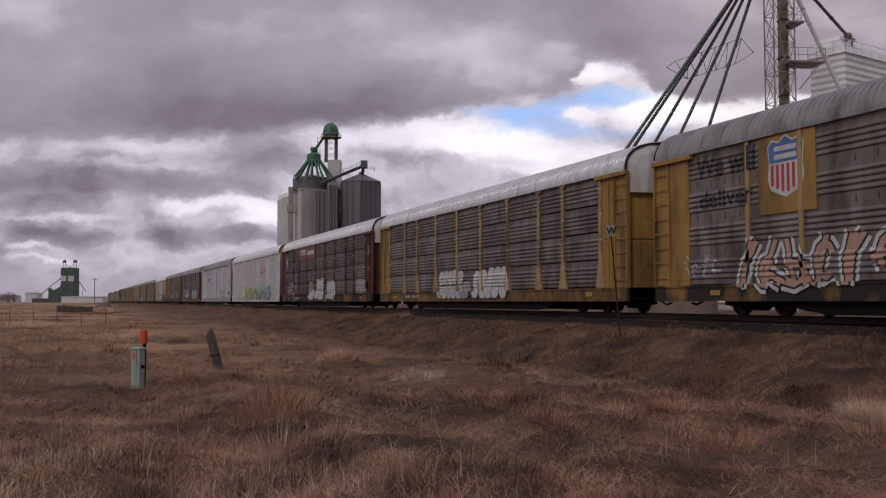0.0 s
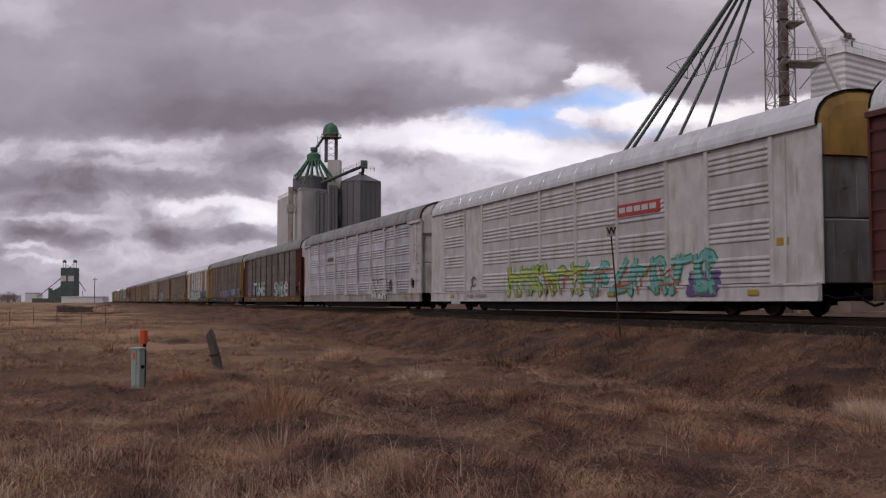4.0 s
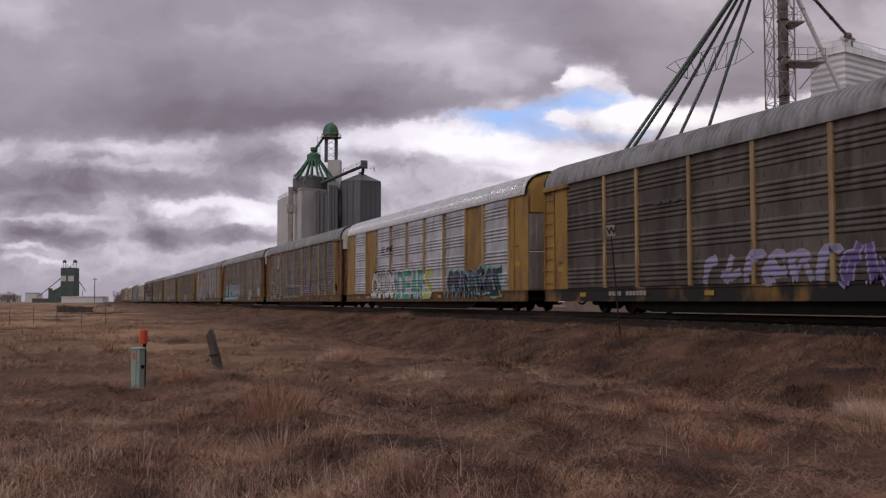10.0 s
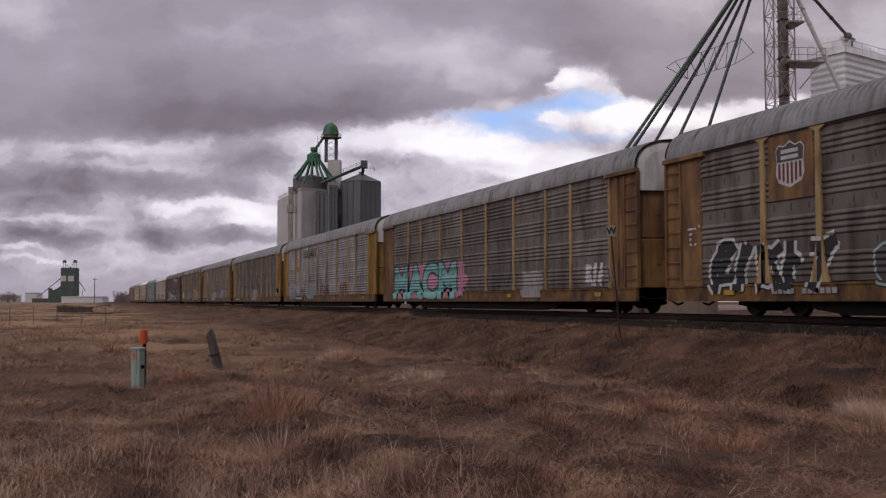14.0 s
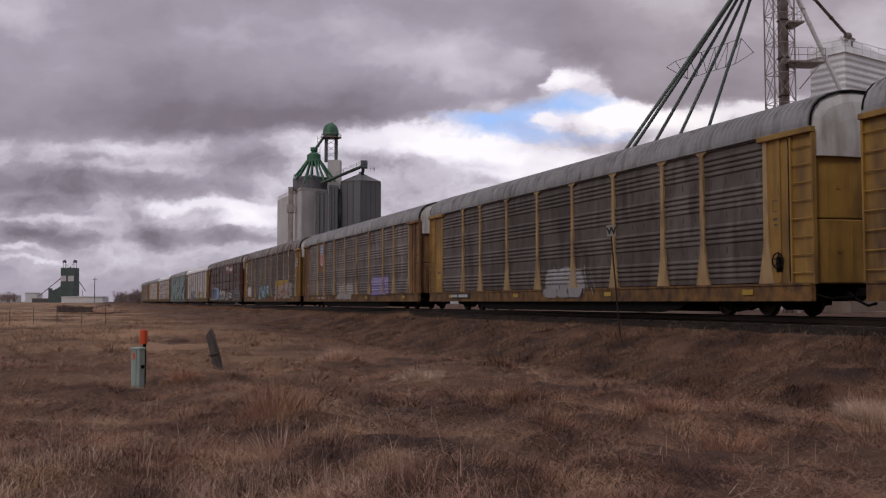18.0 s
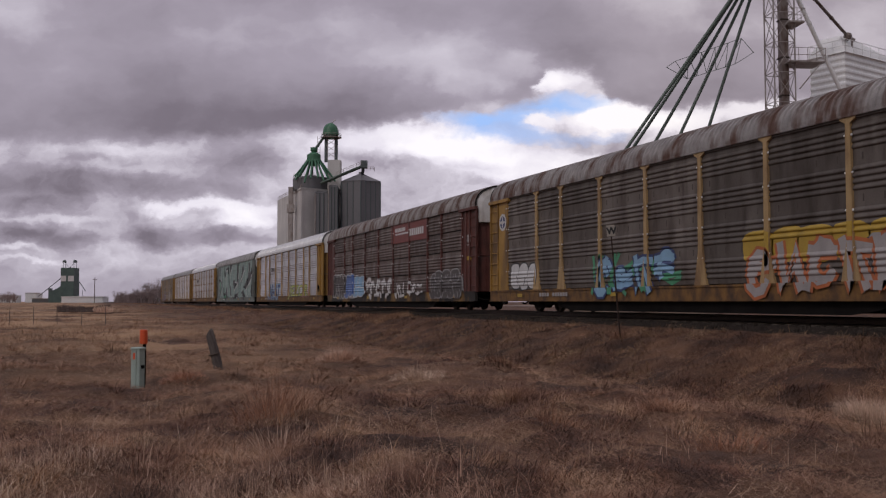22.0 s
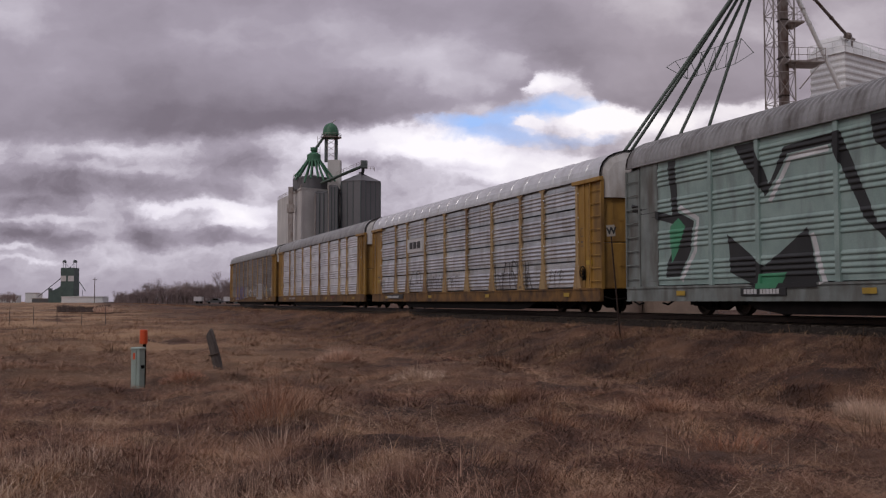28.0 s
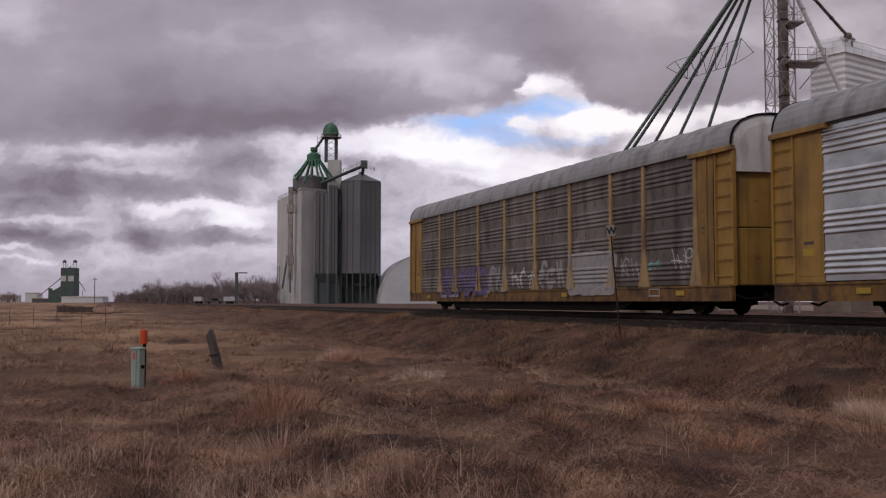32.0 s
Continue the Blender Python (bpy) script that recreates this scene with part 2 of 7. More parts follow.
M["pedestal"] = surface("pale_green_plastic", (0.30, 0.37, 0.34), (0.36, 0.43, 0.39), 0.5, dirt=(0.22, 0.22, 0.19), dirt_mix=(0.5, 0.8))
M["orange"] = surface("orange_plastic", (0.60, 0.075, 0.02), (0.70, 0.10, 0.03), 0.5)
M["oldwood"] = surface("weathered_grey_wood", (0.065, 0.052, 0.05), (0.13, 0.108, 0.10), 0.9, scale=8, stretch=(3, 3, 0.4), fine=60, bump=0.6)
M["bark"] = surface("grey_bark", (0.11, 0.08, 0.075), (0.17, 0.13, 0.12), 0.9, fine=6)
M["twig"] = surface("bare_twigs", (0.21, 0.155, 0.15), (0.32, 0.245, 0.235), 0.95, island=0.3)
M["signwhite"] = surface("white_sign_paint", (0.70, 0.69, 0.68), (0.78, 0.77, 0.75), 0.5)
M["hedge"] = surface("dark_dead_hedge", (0.10, 0.072, 0.066), (0.17, 0.125, 0.11), 0.95, island=0.3)
M["signplate"] = surface("dirty_cream_sign", (0.27, 0.24, 0.21), (0.36, 0.32, 0.28), 0.6)
M["ink"] = surface("black_paint", (0.012, 0.012, 0.013), (0.02, 0.02, 0.02), 0.55)
M["shed"] = surface("white_metal_siding", (0.60, 0.60, 0.62), (0.70, 0.70, 0.71), 0.5)
M["shedroof"] = surface("dark_shed_wall", (0.07, 0.07, 0.075), (0.11, 0.105, 0.11), 0.7)


def grass_material(name, tones, spread):
    m = bpy.data.materials.new(name)
    m.use_nodes = True
    n, l = m.node_tree.nodes, m.node_tree.links
    p = n["Principled BSDF"]
    p.inputs["Roughness"].default_value = 0.75
    geo, ramp = n.new("ShaderNodeNewGeometry"), n.new("ShaderNodeValToRGB")
    tc, big, add = n.new("ShaderNodeTexCoord"), n.new("ShaderNodeTexNoise"), n.new("ShaderNodeMath")
    big.inputs["Scale"].default_value, big.inputs["Detail"].default_value = 1.1, 6
    l.new(tc.outputs["Object"], big.inputs["Vector"])
    span = n.new("ShaderNodeMapRange")
    for key, v in (("From Min", 0.35), ("From Max", 0.65), ("To Min", 0.04), ("To Max", 0.88)):
        span.inputs[key].default_value = v
    l.new(big.outputs["Fac"], span.inputs["Value"])
    add.operation = "MULTIPLY_ADD"
    add.inputs[1].default_value = spread
    l.new(geo.outputs["Random Per Island"], add.inputs[0])
    l.new(span.outputs["Result"], add.inputs[2])
    e = ramp.color_ramp.elements
    for k, (pos, c) in enumerate(tones):
        x = e[k] if k < 2 else e.new(pos)
        x.position, x.color = pos, (*c, 1)
    l.new(add.outputs[0], ramp.inputs["Fac"])
    # rusty and tan drifts
    drift, lean, tint = n.new("ShaderNodeTexNoise"), n.new("ShaderNodeValToRGB"), n.new("ShaderNodeMix")
    drift.inputs["Scale"].default_value, drift.inputs["Detail"].default_value = 0.55, 5
    l.new(tc.outputs["Object"], drift.inputs["Vector"])
    l.new(drift.outputs["Fac"], lean.inputs["Fac"])
    for x, pos, c in zip(lean.color_ramp.elements, (0.38, 0.62), ((1.02, 0.90, 0.84), (1.10, 1.13, 1.08))):
        x.position, x.color = pos, (*c, 1)
    tint.data_type, tint.blend_type = "RGBA", "MULTIPLY"
    tint.inputs["Factor"].default_value = 1.0
    l.new(ramp.outputs["Color"], tint.inputs[6])
    l.new(lean.outputs["Color"], tint.inputs[7])
    l.new(tint.outputs[2], p.inputs["Base Color"])
    return m


M["grass"] = grass_material("dry_grass", [(0.26, (0.050, 0.021, 0.015)), (1.0, (0.42, 0.250, 0.160)), (0.46, (0.140, 0.062, 0.039)), (0.70, (0.245, 0.125, 0.079))], 0.30)
M["straw"] = grass_material("pale_straw", [(0.15, (0.27, 0.17, 0.13)), (1.0, (0.66, 0.48, 0.39)), (0.5, (0.50, 0.345, 0.27))], 0.5)
M["fallen"] = grass_material("fallen_straw", [(0.12, (0.17, 0.092, 0.060)), (1.0, (0.45, 0.295, 0.21)), (0.55, (0.29, 0.175, 0.118))], 0.5)
M["hummock"] = grass_material("hummock_grass", [(0.15, (0.11, 0.052, 0.034)), (1.0, (0.38, 0.225, 0.142)), (0.55, (0.225, 0.12, 0.074))], 0.4)
M["gravel"] = surface("pale_yard_gravel", (0.20, 0.145, 0.115), (0.28, 0.21, 0.17), 0.95, scale=0.5, fine=12, bump=0.6, bump_size=0.05)
M["weed"] = grass_material("red_brown_weed", [(0.20, (0.15, 0.06, 0.038)), (1.0, (0.46, 0.25, 0.165)), (0.6, (0.30, 0.14, 0.088))], 0.5)
M["bank"] = grass_material("dark_bank_grass", [(0.35, (0.06, 0.03, 0.018)), (1.0, (0.27, 0.165, 0.092)), (0.7, (0.14, 0.076, 0.044))], 0.5)



def tan_zone(m, tone):
    """Beyond the ditch's near end the field is paler, mown tan grass."""
    n, l = m.node_tree.nodes, m.node_tree.links
    p = n["Principled BSDF"]
    old = p.inputs["Base Color"].links[0].from_socket
    tc, sep = n.new("ShaderNodeTexCoord"), n.new("ShaderNodeSeparateXYZ")
    a, b, both, mix = n.new("ShaderNodeMapRange"), n.new("ShaderNodeMapRange"), n.new("ShaderNodeMath"), n.new("ShaderNodeMix")
    spots, patch = n.new("ShaderNodeTexNoise"), n.new("ShaderNodeMapRange")
    spots.inputs["Scale"].default_value, spots.inputs["Detail"].default_value = 0.18, 6
    patch.inputs["From Min"].default_value, patch.inputs["From Max"].default_value = 0.36, 0.6
    third = n.new("ShaderNodeMath")
    third.operation = both.operation = "MULTIPLY"
    for r, lo, hi in ((a, -15, -38), (b, 11, 3)):
        r.inputs["From Min"].default_value, r.inputs["From Max"].default_value = lo, hi
    mix.data_type = "RGBA"
    mix.inputs[7].default_value = (*tone, 1)
    l.new(tc.outputs["Object"], sep.inputs[0])
    l.new(tc.outputs["Object"], spots.inputs["Vector"])
    l.new(spots.outputs["Fac"], patch.inputs["Value"])
    l.new(sep.outputs["X"], a.inputs["Value"])
    l.new(sep.outputs["Y"], b.inputs["Value"])
    l.new(a.outputs["Result"], both.inputs[0])
    l.new(b.outputs["Result"], both.inputs[1])
    l.new(both.outputs[0], third.inputs[0])
    l.new(patch.outputs["Result"], third.inputs[1])
    l.new(third.outputs[0], mix.inputs["Factor"])
    l.new(old, mix.inputs[6])
    l.new(mix.outputs[2], p.inputs["Base Color"])


tan_zone(M["earth"], (0.43, 0.265, 0.155))
tan_zone(M["grass"], (0.47, 0.29, 0.175))
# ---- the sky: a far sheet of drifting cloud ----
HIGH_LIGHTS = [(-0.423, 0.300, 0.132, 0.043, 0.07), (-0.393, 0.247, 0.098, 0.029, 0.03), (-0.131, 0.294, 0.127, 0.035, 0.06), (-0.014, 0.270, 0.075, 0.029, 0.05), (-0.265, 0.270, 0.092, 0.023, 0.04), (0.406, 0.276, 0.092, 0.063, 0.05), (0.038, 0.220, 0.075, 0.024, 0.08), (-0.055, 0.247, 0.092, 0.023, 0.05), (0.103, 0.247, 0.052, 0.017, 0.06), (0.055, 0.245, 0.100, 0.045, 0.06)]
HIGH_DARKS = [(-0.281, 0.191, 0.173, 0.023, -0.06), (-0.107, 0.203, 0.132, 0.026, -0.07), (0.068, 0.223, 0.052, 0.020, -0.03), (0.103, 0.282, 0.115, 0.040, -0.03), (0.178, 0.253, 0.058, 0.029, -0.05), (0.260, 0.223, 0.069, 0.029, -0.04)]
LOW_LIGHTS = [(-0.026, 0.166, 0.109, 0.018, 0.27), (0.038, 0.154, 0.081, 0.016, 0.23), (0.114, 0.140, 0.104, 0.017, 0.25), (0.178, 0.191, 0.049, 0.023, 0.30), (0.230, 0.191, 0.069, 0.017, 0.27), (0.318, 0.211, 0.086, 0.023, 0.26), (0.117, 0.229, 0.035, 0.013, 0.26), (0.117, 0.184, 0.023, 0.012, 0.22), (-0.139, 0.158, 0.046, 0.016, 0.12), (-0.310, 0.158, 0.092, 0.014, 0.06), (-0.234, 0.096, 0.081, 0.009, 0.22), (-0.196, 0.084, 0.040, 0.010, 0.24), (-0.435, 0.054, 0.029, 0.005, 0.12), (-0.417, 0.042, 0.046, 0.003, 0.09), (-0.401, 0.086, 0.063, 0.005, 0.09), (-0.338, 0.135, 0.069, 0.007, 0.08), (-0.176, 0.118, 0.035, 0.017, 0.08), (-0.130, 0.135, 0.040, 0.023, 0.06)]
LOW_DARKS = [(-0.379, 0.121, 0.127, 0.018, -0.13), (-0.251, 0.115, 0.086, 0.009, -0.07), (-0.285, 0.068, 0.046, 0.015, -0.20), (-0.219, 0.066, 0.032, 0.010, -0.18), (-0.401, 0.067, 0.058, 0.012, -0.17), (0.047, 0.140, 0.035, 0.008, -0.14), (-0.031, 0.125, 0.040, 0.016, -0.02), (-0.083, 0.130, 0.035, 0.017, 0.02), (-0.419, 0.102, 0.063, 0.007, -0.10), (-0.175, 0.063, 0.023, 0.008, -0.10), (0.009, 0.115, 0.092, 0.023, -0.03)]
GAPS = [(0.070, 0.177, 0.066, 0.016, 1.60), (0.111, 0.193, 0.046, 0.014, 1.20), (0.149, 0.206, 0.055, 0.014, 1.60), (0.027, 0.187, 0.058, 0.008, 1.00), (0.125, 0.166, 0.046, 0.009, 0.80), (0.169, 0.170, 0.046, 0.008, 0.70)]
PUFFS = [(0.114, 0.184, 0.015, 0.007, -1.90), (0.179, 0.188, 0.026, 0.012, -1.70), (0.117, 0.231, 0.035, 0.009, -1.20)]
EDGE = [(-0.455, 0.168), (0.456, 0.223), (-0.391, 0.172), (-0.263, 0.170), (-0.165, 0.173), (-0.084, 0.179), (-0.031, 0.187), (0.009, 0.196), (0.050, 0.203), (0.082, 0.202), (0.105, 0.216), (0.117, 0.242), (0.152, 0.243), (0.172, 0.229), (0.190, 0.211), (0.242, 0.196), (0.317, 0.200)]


def cloud_material():
    m = bpy.data.materials.new("cloud_sky")
    m.use_nodes = True
    n, l = m.node_tree.nodes, m.node_tree.links
    n.clear()
    out, em = n.new("ShaderNodeOutputMaterial"), n.new("ShaderNodeEmission")
    uv = n.new("ShaderNodeTexCoord").outputs["UV"]

    def math_node(op, a, b=None, c=None):
        k = n.new("ShaderNodeMath")
        k.operation = op
        for i, v in enumerate((a, b, c)):
            if v is None:
                continue
            if isinstance(v, (int, float)):
                k.inputs[i].default_value = v
            else:
                l.new(v, k.inputs[i])
        return k.outputs[0]

    def fbm(scale, stretch, detail, rough, w, source):
        mp, t = n.new("ShaderNodeMapping"), n.new("ShaderNodeTexNoise")
        mp.inputs["Scale"].default_value = stretch
        mp.inputs["Location"].default_value = (w, w * 0.7, w * 0.3)
        t.inputs["Scale"].default_value, t.inputs["Detail"].default_value, t.inputs["Roughness"].default_value = scale, detail, rough
        l.new(source, mp.inputs["Vector"])
        l.new(mp.outputs["Vector"], t.inputs["Vector"])
        return t

    warp = fbm(13.0, (1, 1.5, 1), 6, 0.62, 3.1, uv)
    off, scl, moved = n.new("ShaderNodeVectorMath"), n.new("ShaderNodeVectorMath"), n.new("ShaderNodeVectorMath")
    off.operation, scl.operation, moved.operation = "SUBTRACT", "MULTIPLY", "ADD"
    off.inputs[1].default_value = (0.5, 0.5, 0.5)
    scl.inputs[1].default_value = (0.075, 0.042, 0)
    l.new(warp.outputs["Color"], off.inputs[0])
    l.new(off.outputs[0], scl.inputs[0])
    l.new(scl.outputs[0], moved.inputs[0])
    l.new(uv, moved.inputs[1])
    bent = moved.outputs[0]

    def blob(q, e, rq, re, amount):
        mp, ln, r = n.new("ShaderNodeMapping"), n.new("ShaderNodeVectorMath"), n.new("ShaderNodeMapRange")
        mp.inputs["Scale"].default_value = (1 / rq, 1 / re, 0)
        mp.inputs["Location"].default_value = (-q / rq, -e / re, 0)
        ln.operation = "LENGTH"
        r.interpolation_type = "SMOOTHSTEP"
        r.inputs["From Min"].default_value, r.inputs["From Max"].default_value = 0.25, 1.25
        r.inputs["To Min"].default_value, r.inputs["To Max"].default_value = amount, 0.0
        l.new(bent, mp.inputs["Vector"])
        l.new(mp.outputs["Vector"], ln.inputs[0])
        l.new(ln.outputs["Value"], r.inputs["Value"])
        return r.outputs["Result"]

    detail = fbm(7.0, (0.9, 1.4, 1), 8, 0.50, 0.0, bent)
    broad = fbm(4.0, (0.8, 2.0, 1), 4, 0.5, 5.0, bent)
    # the low edge of the main cloud mass along the bearing
    sep, edge = n.new("ShaderNodeSeparateXYZ"), n.new("ShaderNodeValToRGB")
    l.new(bent, sep.inputs[0])
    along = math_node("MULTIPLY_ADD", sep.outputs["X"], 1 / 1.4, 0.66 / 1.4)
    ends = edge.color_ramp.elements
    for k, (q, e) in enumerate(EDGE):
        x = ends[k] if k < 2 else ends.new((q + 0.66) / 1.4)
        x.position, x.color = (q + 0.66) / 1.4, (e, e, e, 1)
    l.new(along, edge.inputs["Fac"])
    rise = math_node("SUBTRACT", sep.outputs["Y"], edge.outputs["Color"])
    rise = math_node("MULTIPLY_ADD", detail.outputs["Fac"], 0.034, math_node("SUBTRACT", rise, 0.017))

    def span(v, a, b, lo, hi):
        r = n.new("ShaderNodeMapRange")
        r.interpolation_type = "SMOOTHSTEP"
        for name, x in (("From Min", a), ("From Max", b), ("To Min", lo), ("To Max", hi)):
            r.inputs[name].default_value = x
        l.new(v, r.inputs["Value"])
        return r.outputs["Result"]

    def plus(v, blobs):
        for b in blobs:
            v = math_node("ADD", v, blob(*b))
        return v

    # the smooth, heavy mass above its edge; billowing banks of cumulus below
    high = math_node("ADD", math_node("MULTIPLY_ADD", detail.outputs["Fac"], 0.34, 0.265), span(sep.outputs["X"], -0.25, 0.05, 0.0, 0.035))
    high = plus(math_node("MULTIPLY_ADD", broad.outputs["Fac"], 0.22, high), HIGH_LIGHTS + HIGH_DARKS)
    high = math_node("ADD", high, span(rise, 0.0, 0.035, -0.03, 0.02))
    puffs = fbm(13.0, (0.95, 1.35, 1), 8, 0.56, 9.0, bent)
    billow = math_node("ABSOLUTE", math_node("SUBTRACT", puffs.outputs["Fac"], 0.5))
    low = math_node("MULTIPLY_ADD", billow, -0.55, 0.50)
    low = math_node("MULTIPLY_ADD", detail.outputs["Fac"], 0.36, low)
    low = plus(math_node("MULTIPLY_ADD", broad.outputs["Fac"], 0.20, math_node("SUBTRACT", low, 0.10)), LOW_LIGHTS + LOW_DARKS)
    low = math_node("ADD", low, span(sep.outputs["X"], -0.12, 0.02, 0.0, 0.07))
    # the banks thin to an even veil towards the horizon
    veil, side = n.new("ShaderNodeMix"), n.new("ShaderNodeMix")
    l.new(span(sep.outputs["Y"], 0.012, 0.055, 0.65, 0.0), veil.inputs[0])
    l.new(low, veil.inputs[2])
    veil.inputs[3].default_value = 0.60
    l.new(span(rise, -0.010, 0.009, 0.0, 1.0), side.inputs[0])
    l.new(veil.outputs[0], side.inputs[2])
    l.new(high, side.inputs[3])
    value = side.outputs[0]
    gap = math_node("MULTIPLY_ADD", puffs.outputs["Fac"], -1.6, 0.30)
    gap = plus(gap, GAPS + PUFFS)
    gap = math_node("SUBTRACT", gap, span(rise, 0.002, 0.016, 0.0, 2.0))
    ramp = n.new("ShaderNodeValToRGB")
    e = ramp.color_ramp.elements
    tones = [(0.25, (0.112, 0.096, 0.118)), (1.0, (1.0, 0.98, 1.02)), (0.45, (0.20, 0.175, 0.212)), (0.62, (0.37, 0.335, 0.398)), (0.80, (0.80, 0.77, 0.85))]
    for k, (pos, c) in enumerate(tones):
        x = e[k] if k < 2 else e.new(pos)
        x.position, x.color = pos, (*c, 1)
    l.new(value, ramp.inputs["Fac"])
    mix, fac = n.new("ShaderNodeMix"), n.new("ShaderNodeMapRange")
    mix.data_type = "RGBA"
    fac.inputs["From Min"].default_value, fac.inputs["From Max"].default_value = -0.10, 1.55
    l.new(gap, fac.inputs["Value"])
    l.new(fac.outputs["Result"], mix.inputs["Factor"])
    l.new(ramp.outputs["Color"], mix.inputs[6])
    mix.inputs[7].default_value = (0.36, 0.56, 0.96, 1)
    # a warmer, dustier grey towards the right of the view
    warm, tint = n.new("ShaderNodeMix"), n.new("ShaderNodeMix")
    warm.data_type = tint.data_type = "RGBA"
    tint.blend_type = "MULTIPLY"
    tint.inputs["Factor"].default_value = 1.0
    warm.inputs[6].default_value, warm.inputs[7].default_value = (1, 1, 1, 1), (1.015, 1.0, 0.955, 1)
    l.new(span(sep.outputs["X"], 0.06, 0.26, 0.0, 1.0), warm.inputs["Factor"])
    l.new(mix.outputs[2], tint.inputs[6])
    l.new(warm.outputs[2], tint.inputs[7])
    l.new(tint.outputs[2], em.inputs["Color"])
    l.new(em.outputs["Emission"], out.inputs["Surface"])
    return m


def cloud_sheet():
    qs, es = np.linspace(-0.66, 0.74, 57), np.linspace(-0.03, 0.9, 32)
    verts, uvs = [], []
    for e in es:
        for q in qs:
            d = 1 / (0.000413 + 0.000389 * q)
            p = ahead(d, q * d, EYE_Z + e * d)
            verts.append(p)
            uvs.append((q, e))
    w = len(qs)
    faces = [(j * w + i, j * w + i + 1, (j + 1) * w + i + 1, (j + 1) * w + i) for j in range(len(es) - 1) for i in range(w - 1)]
    me = bpy.data.meshes.new("backdrop")
    me.from_pydata([tuple(v) for v in verts], [], faces)
    layer = me.uv_layers.new(name="bearing")
    for loop in me.loops:
        layer.data[loop.index].uv = uvs[loop.vertex_index]
    me.materials.append(cloud_material())
    return tagged(new("backdrop", me), "grey broken storm clouds with one blue gap", "sky", kind="structure")


sky_sheet = cloud_sheet()
# ---- ground ----
LATTICE = rng.random((256, 256))


def value_noise(x, y):
    xi, yi = np.floor(x).astype(int), np.floor(y).astype(int)
    fx, fy = x - xi, y - yi
    fx, fy = fx * fx * (3 - 2 * fx), fy * fy * (3 - 2 * fy)
    g = lambda a, b: LATTICE[a & 255, b & 255]
    return (g(xi, yi) * (1 - fx) + g(xi + 1, yi) * fx) * (1 - fy) + (g(xi, yi + 1) * (1 - fx) + g(xi + 1, yi + 1) * fx) * fy - 0.5


def fbm2(x, y, octaves=4):
    total, amp = np.zeros_like(x), 1.0
    for k in range(octaves):
        total += amp * value_noise(x * 2 ** k + 17.3 * k, y * 2 ** k + 5.1 * k)
        amp *= 0.5
    return total


def ground_z(x, y):
    """Height of the field: flat by the camera, a shallow ditch, then the bank of the track."""
    x, y = np.asarray(x, float), np.asarray(y, float)
    far = np.clip((np.hypot(x, y) - 35) / 150, 0, 1)
    field = -1.2 + 0.85 * far
    ditch = np.exp(-((y - 11.6) / 2.2) ** 2) * -0.45 * np.clip(1 - (-x - 40) / 40, 0.15, 1)
    bank = np.interp(y, [12.5, 14.4, 15.8, 16.4, 20.5, 22.5, 40], [0, 0.38, 0.80, 0.85, 0.85, 0.62, 0.5])
    z = field + ditch + bank * (1 - far * 0.75)
    near = np.clip(1 - np.abs(y - TRACK) / 3.2, 0, 1)
    rough = np.where(near > 0, 0.25, 1.0) * np.clip(1.2 - np.hypot(x, y) / 160, 0.25, 1)
    z = z + rough * (0.26 * fbm2(x * 0.22, y * 0.22, 3) + 0.29 * np.abs(fbm2(x * 0.8 + 9, y * 0.8, 3)))
    close = np.clip(1.4 - np.hypot(x, y) / 28, 0, 1)
    z = z + rough * 0.15 * np.clip(fbm2(x * 1.7 + 31, y * 1.7 + 7, 2), -0.12, 0.5) * close
    z = z + rough * 0.11 * np.clip(fbm2(x * 3.4 + 5, y * 3.4 + 61, 2), -0.1, 0.5) * close
    return np.where(near > 0.05, np.minimum(z, -0.36), z)


def ground():
    a = -np.cumsum(np.concatenate([np.full(30, 0.25), np.full(170, 0.14), np.full(80, 0.28), np.geomspace(0.3, 420, 95)]))
    xs = np.concatenate([[5000, 2500, 1200, 600, 300, 150, 80, 40, 20, 12, 8], np.arange(5, 0.1, -0.5), [0], a])
    ys = np.concatenate([-np.geomspace(5000, 10.2, 28), np.arange(-10, 17, 0.14), np.arange(17.0, 24, 0.28), np.geomspace(25, 5000, 36)])
    gx, gy = np.meshgrid(xs, ys)
    gz = ground_z(gx, gy)
    w, h = len(xs), len(ys)
    idx = np.arange(w * h).reshape(h, w)
    quads = np.stack([idx[:-1, :-1], idx[1:, :-1], idx[1:, 1:], idx[:-1, 1:]], -1).reshape(-1, 4)
    me = bpy.data.meshes.new("ground")
    me.from_pydata(np.stack([gx, gy, gz], -1).reshape(-1, 3).tolist(), [], quads.tolist())
    me.polygons.foreach_set("use_smooth", [True] * len(me.polygons))
    me.materials.append(M["earth"])
    return tagged(new("ground", me), "dry brown prairie field with a shallow ditch", "ground", kind="structure")


ground()


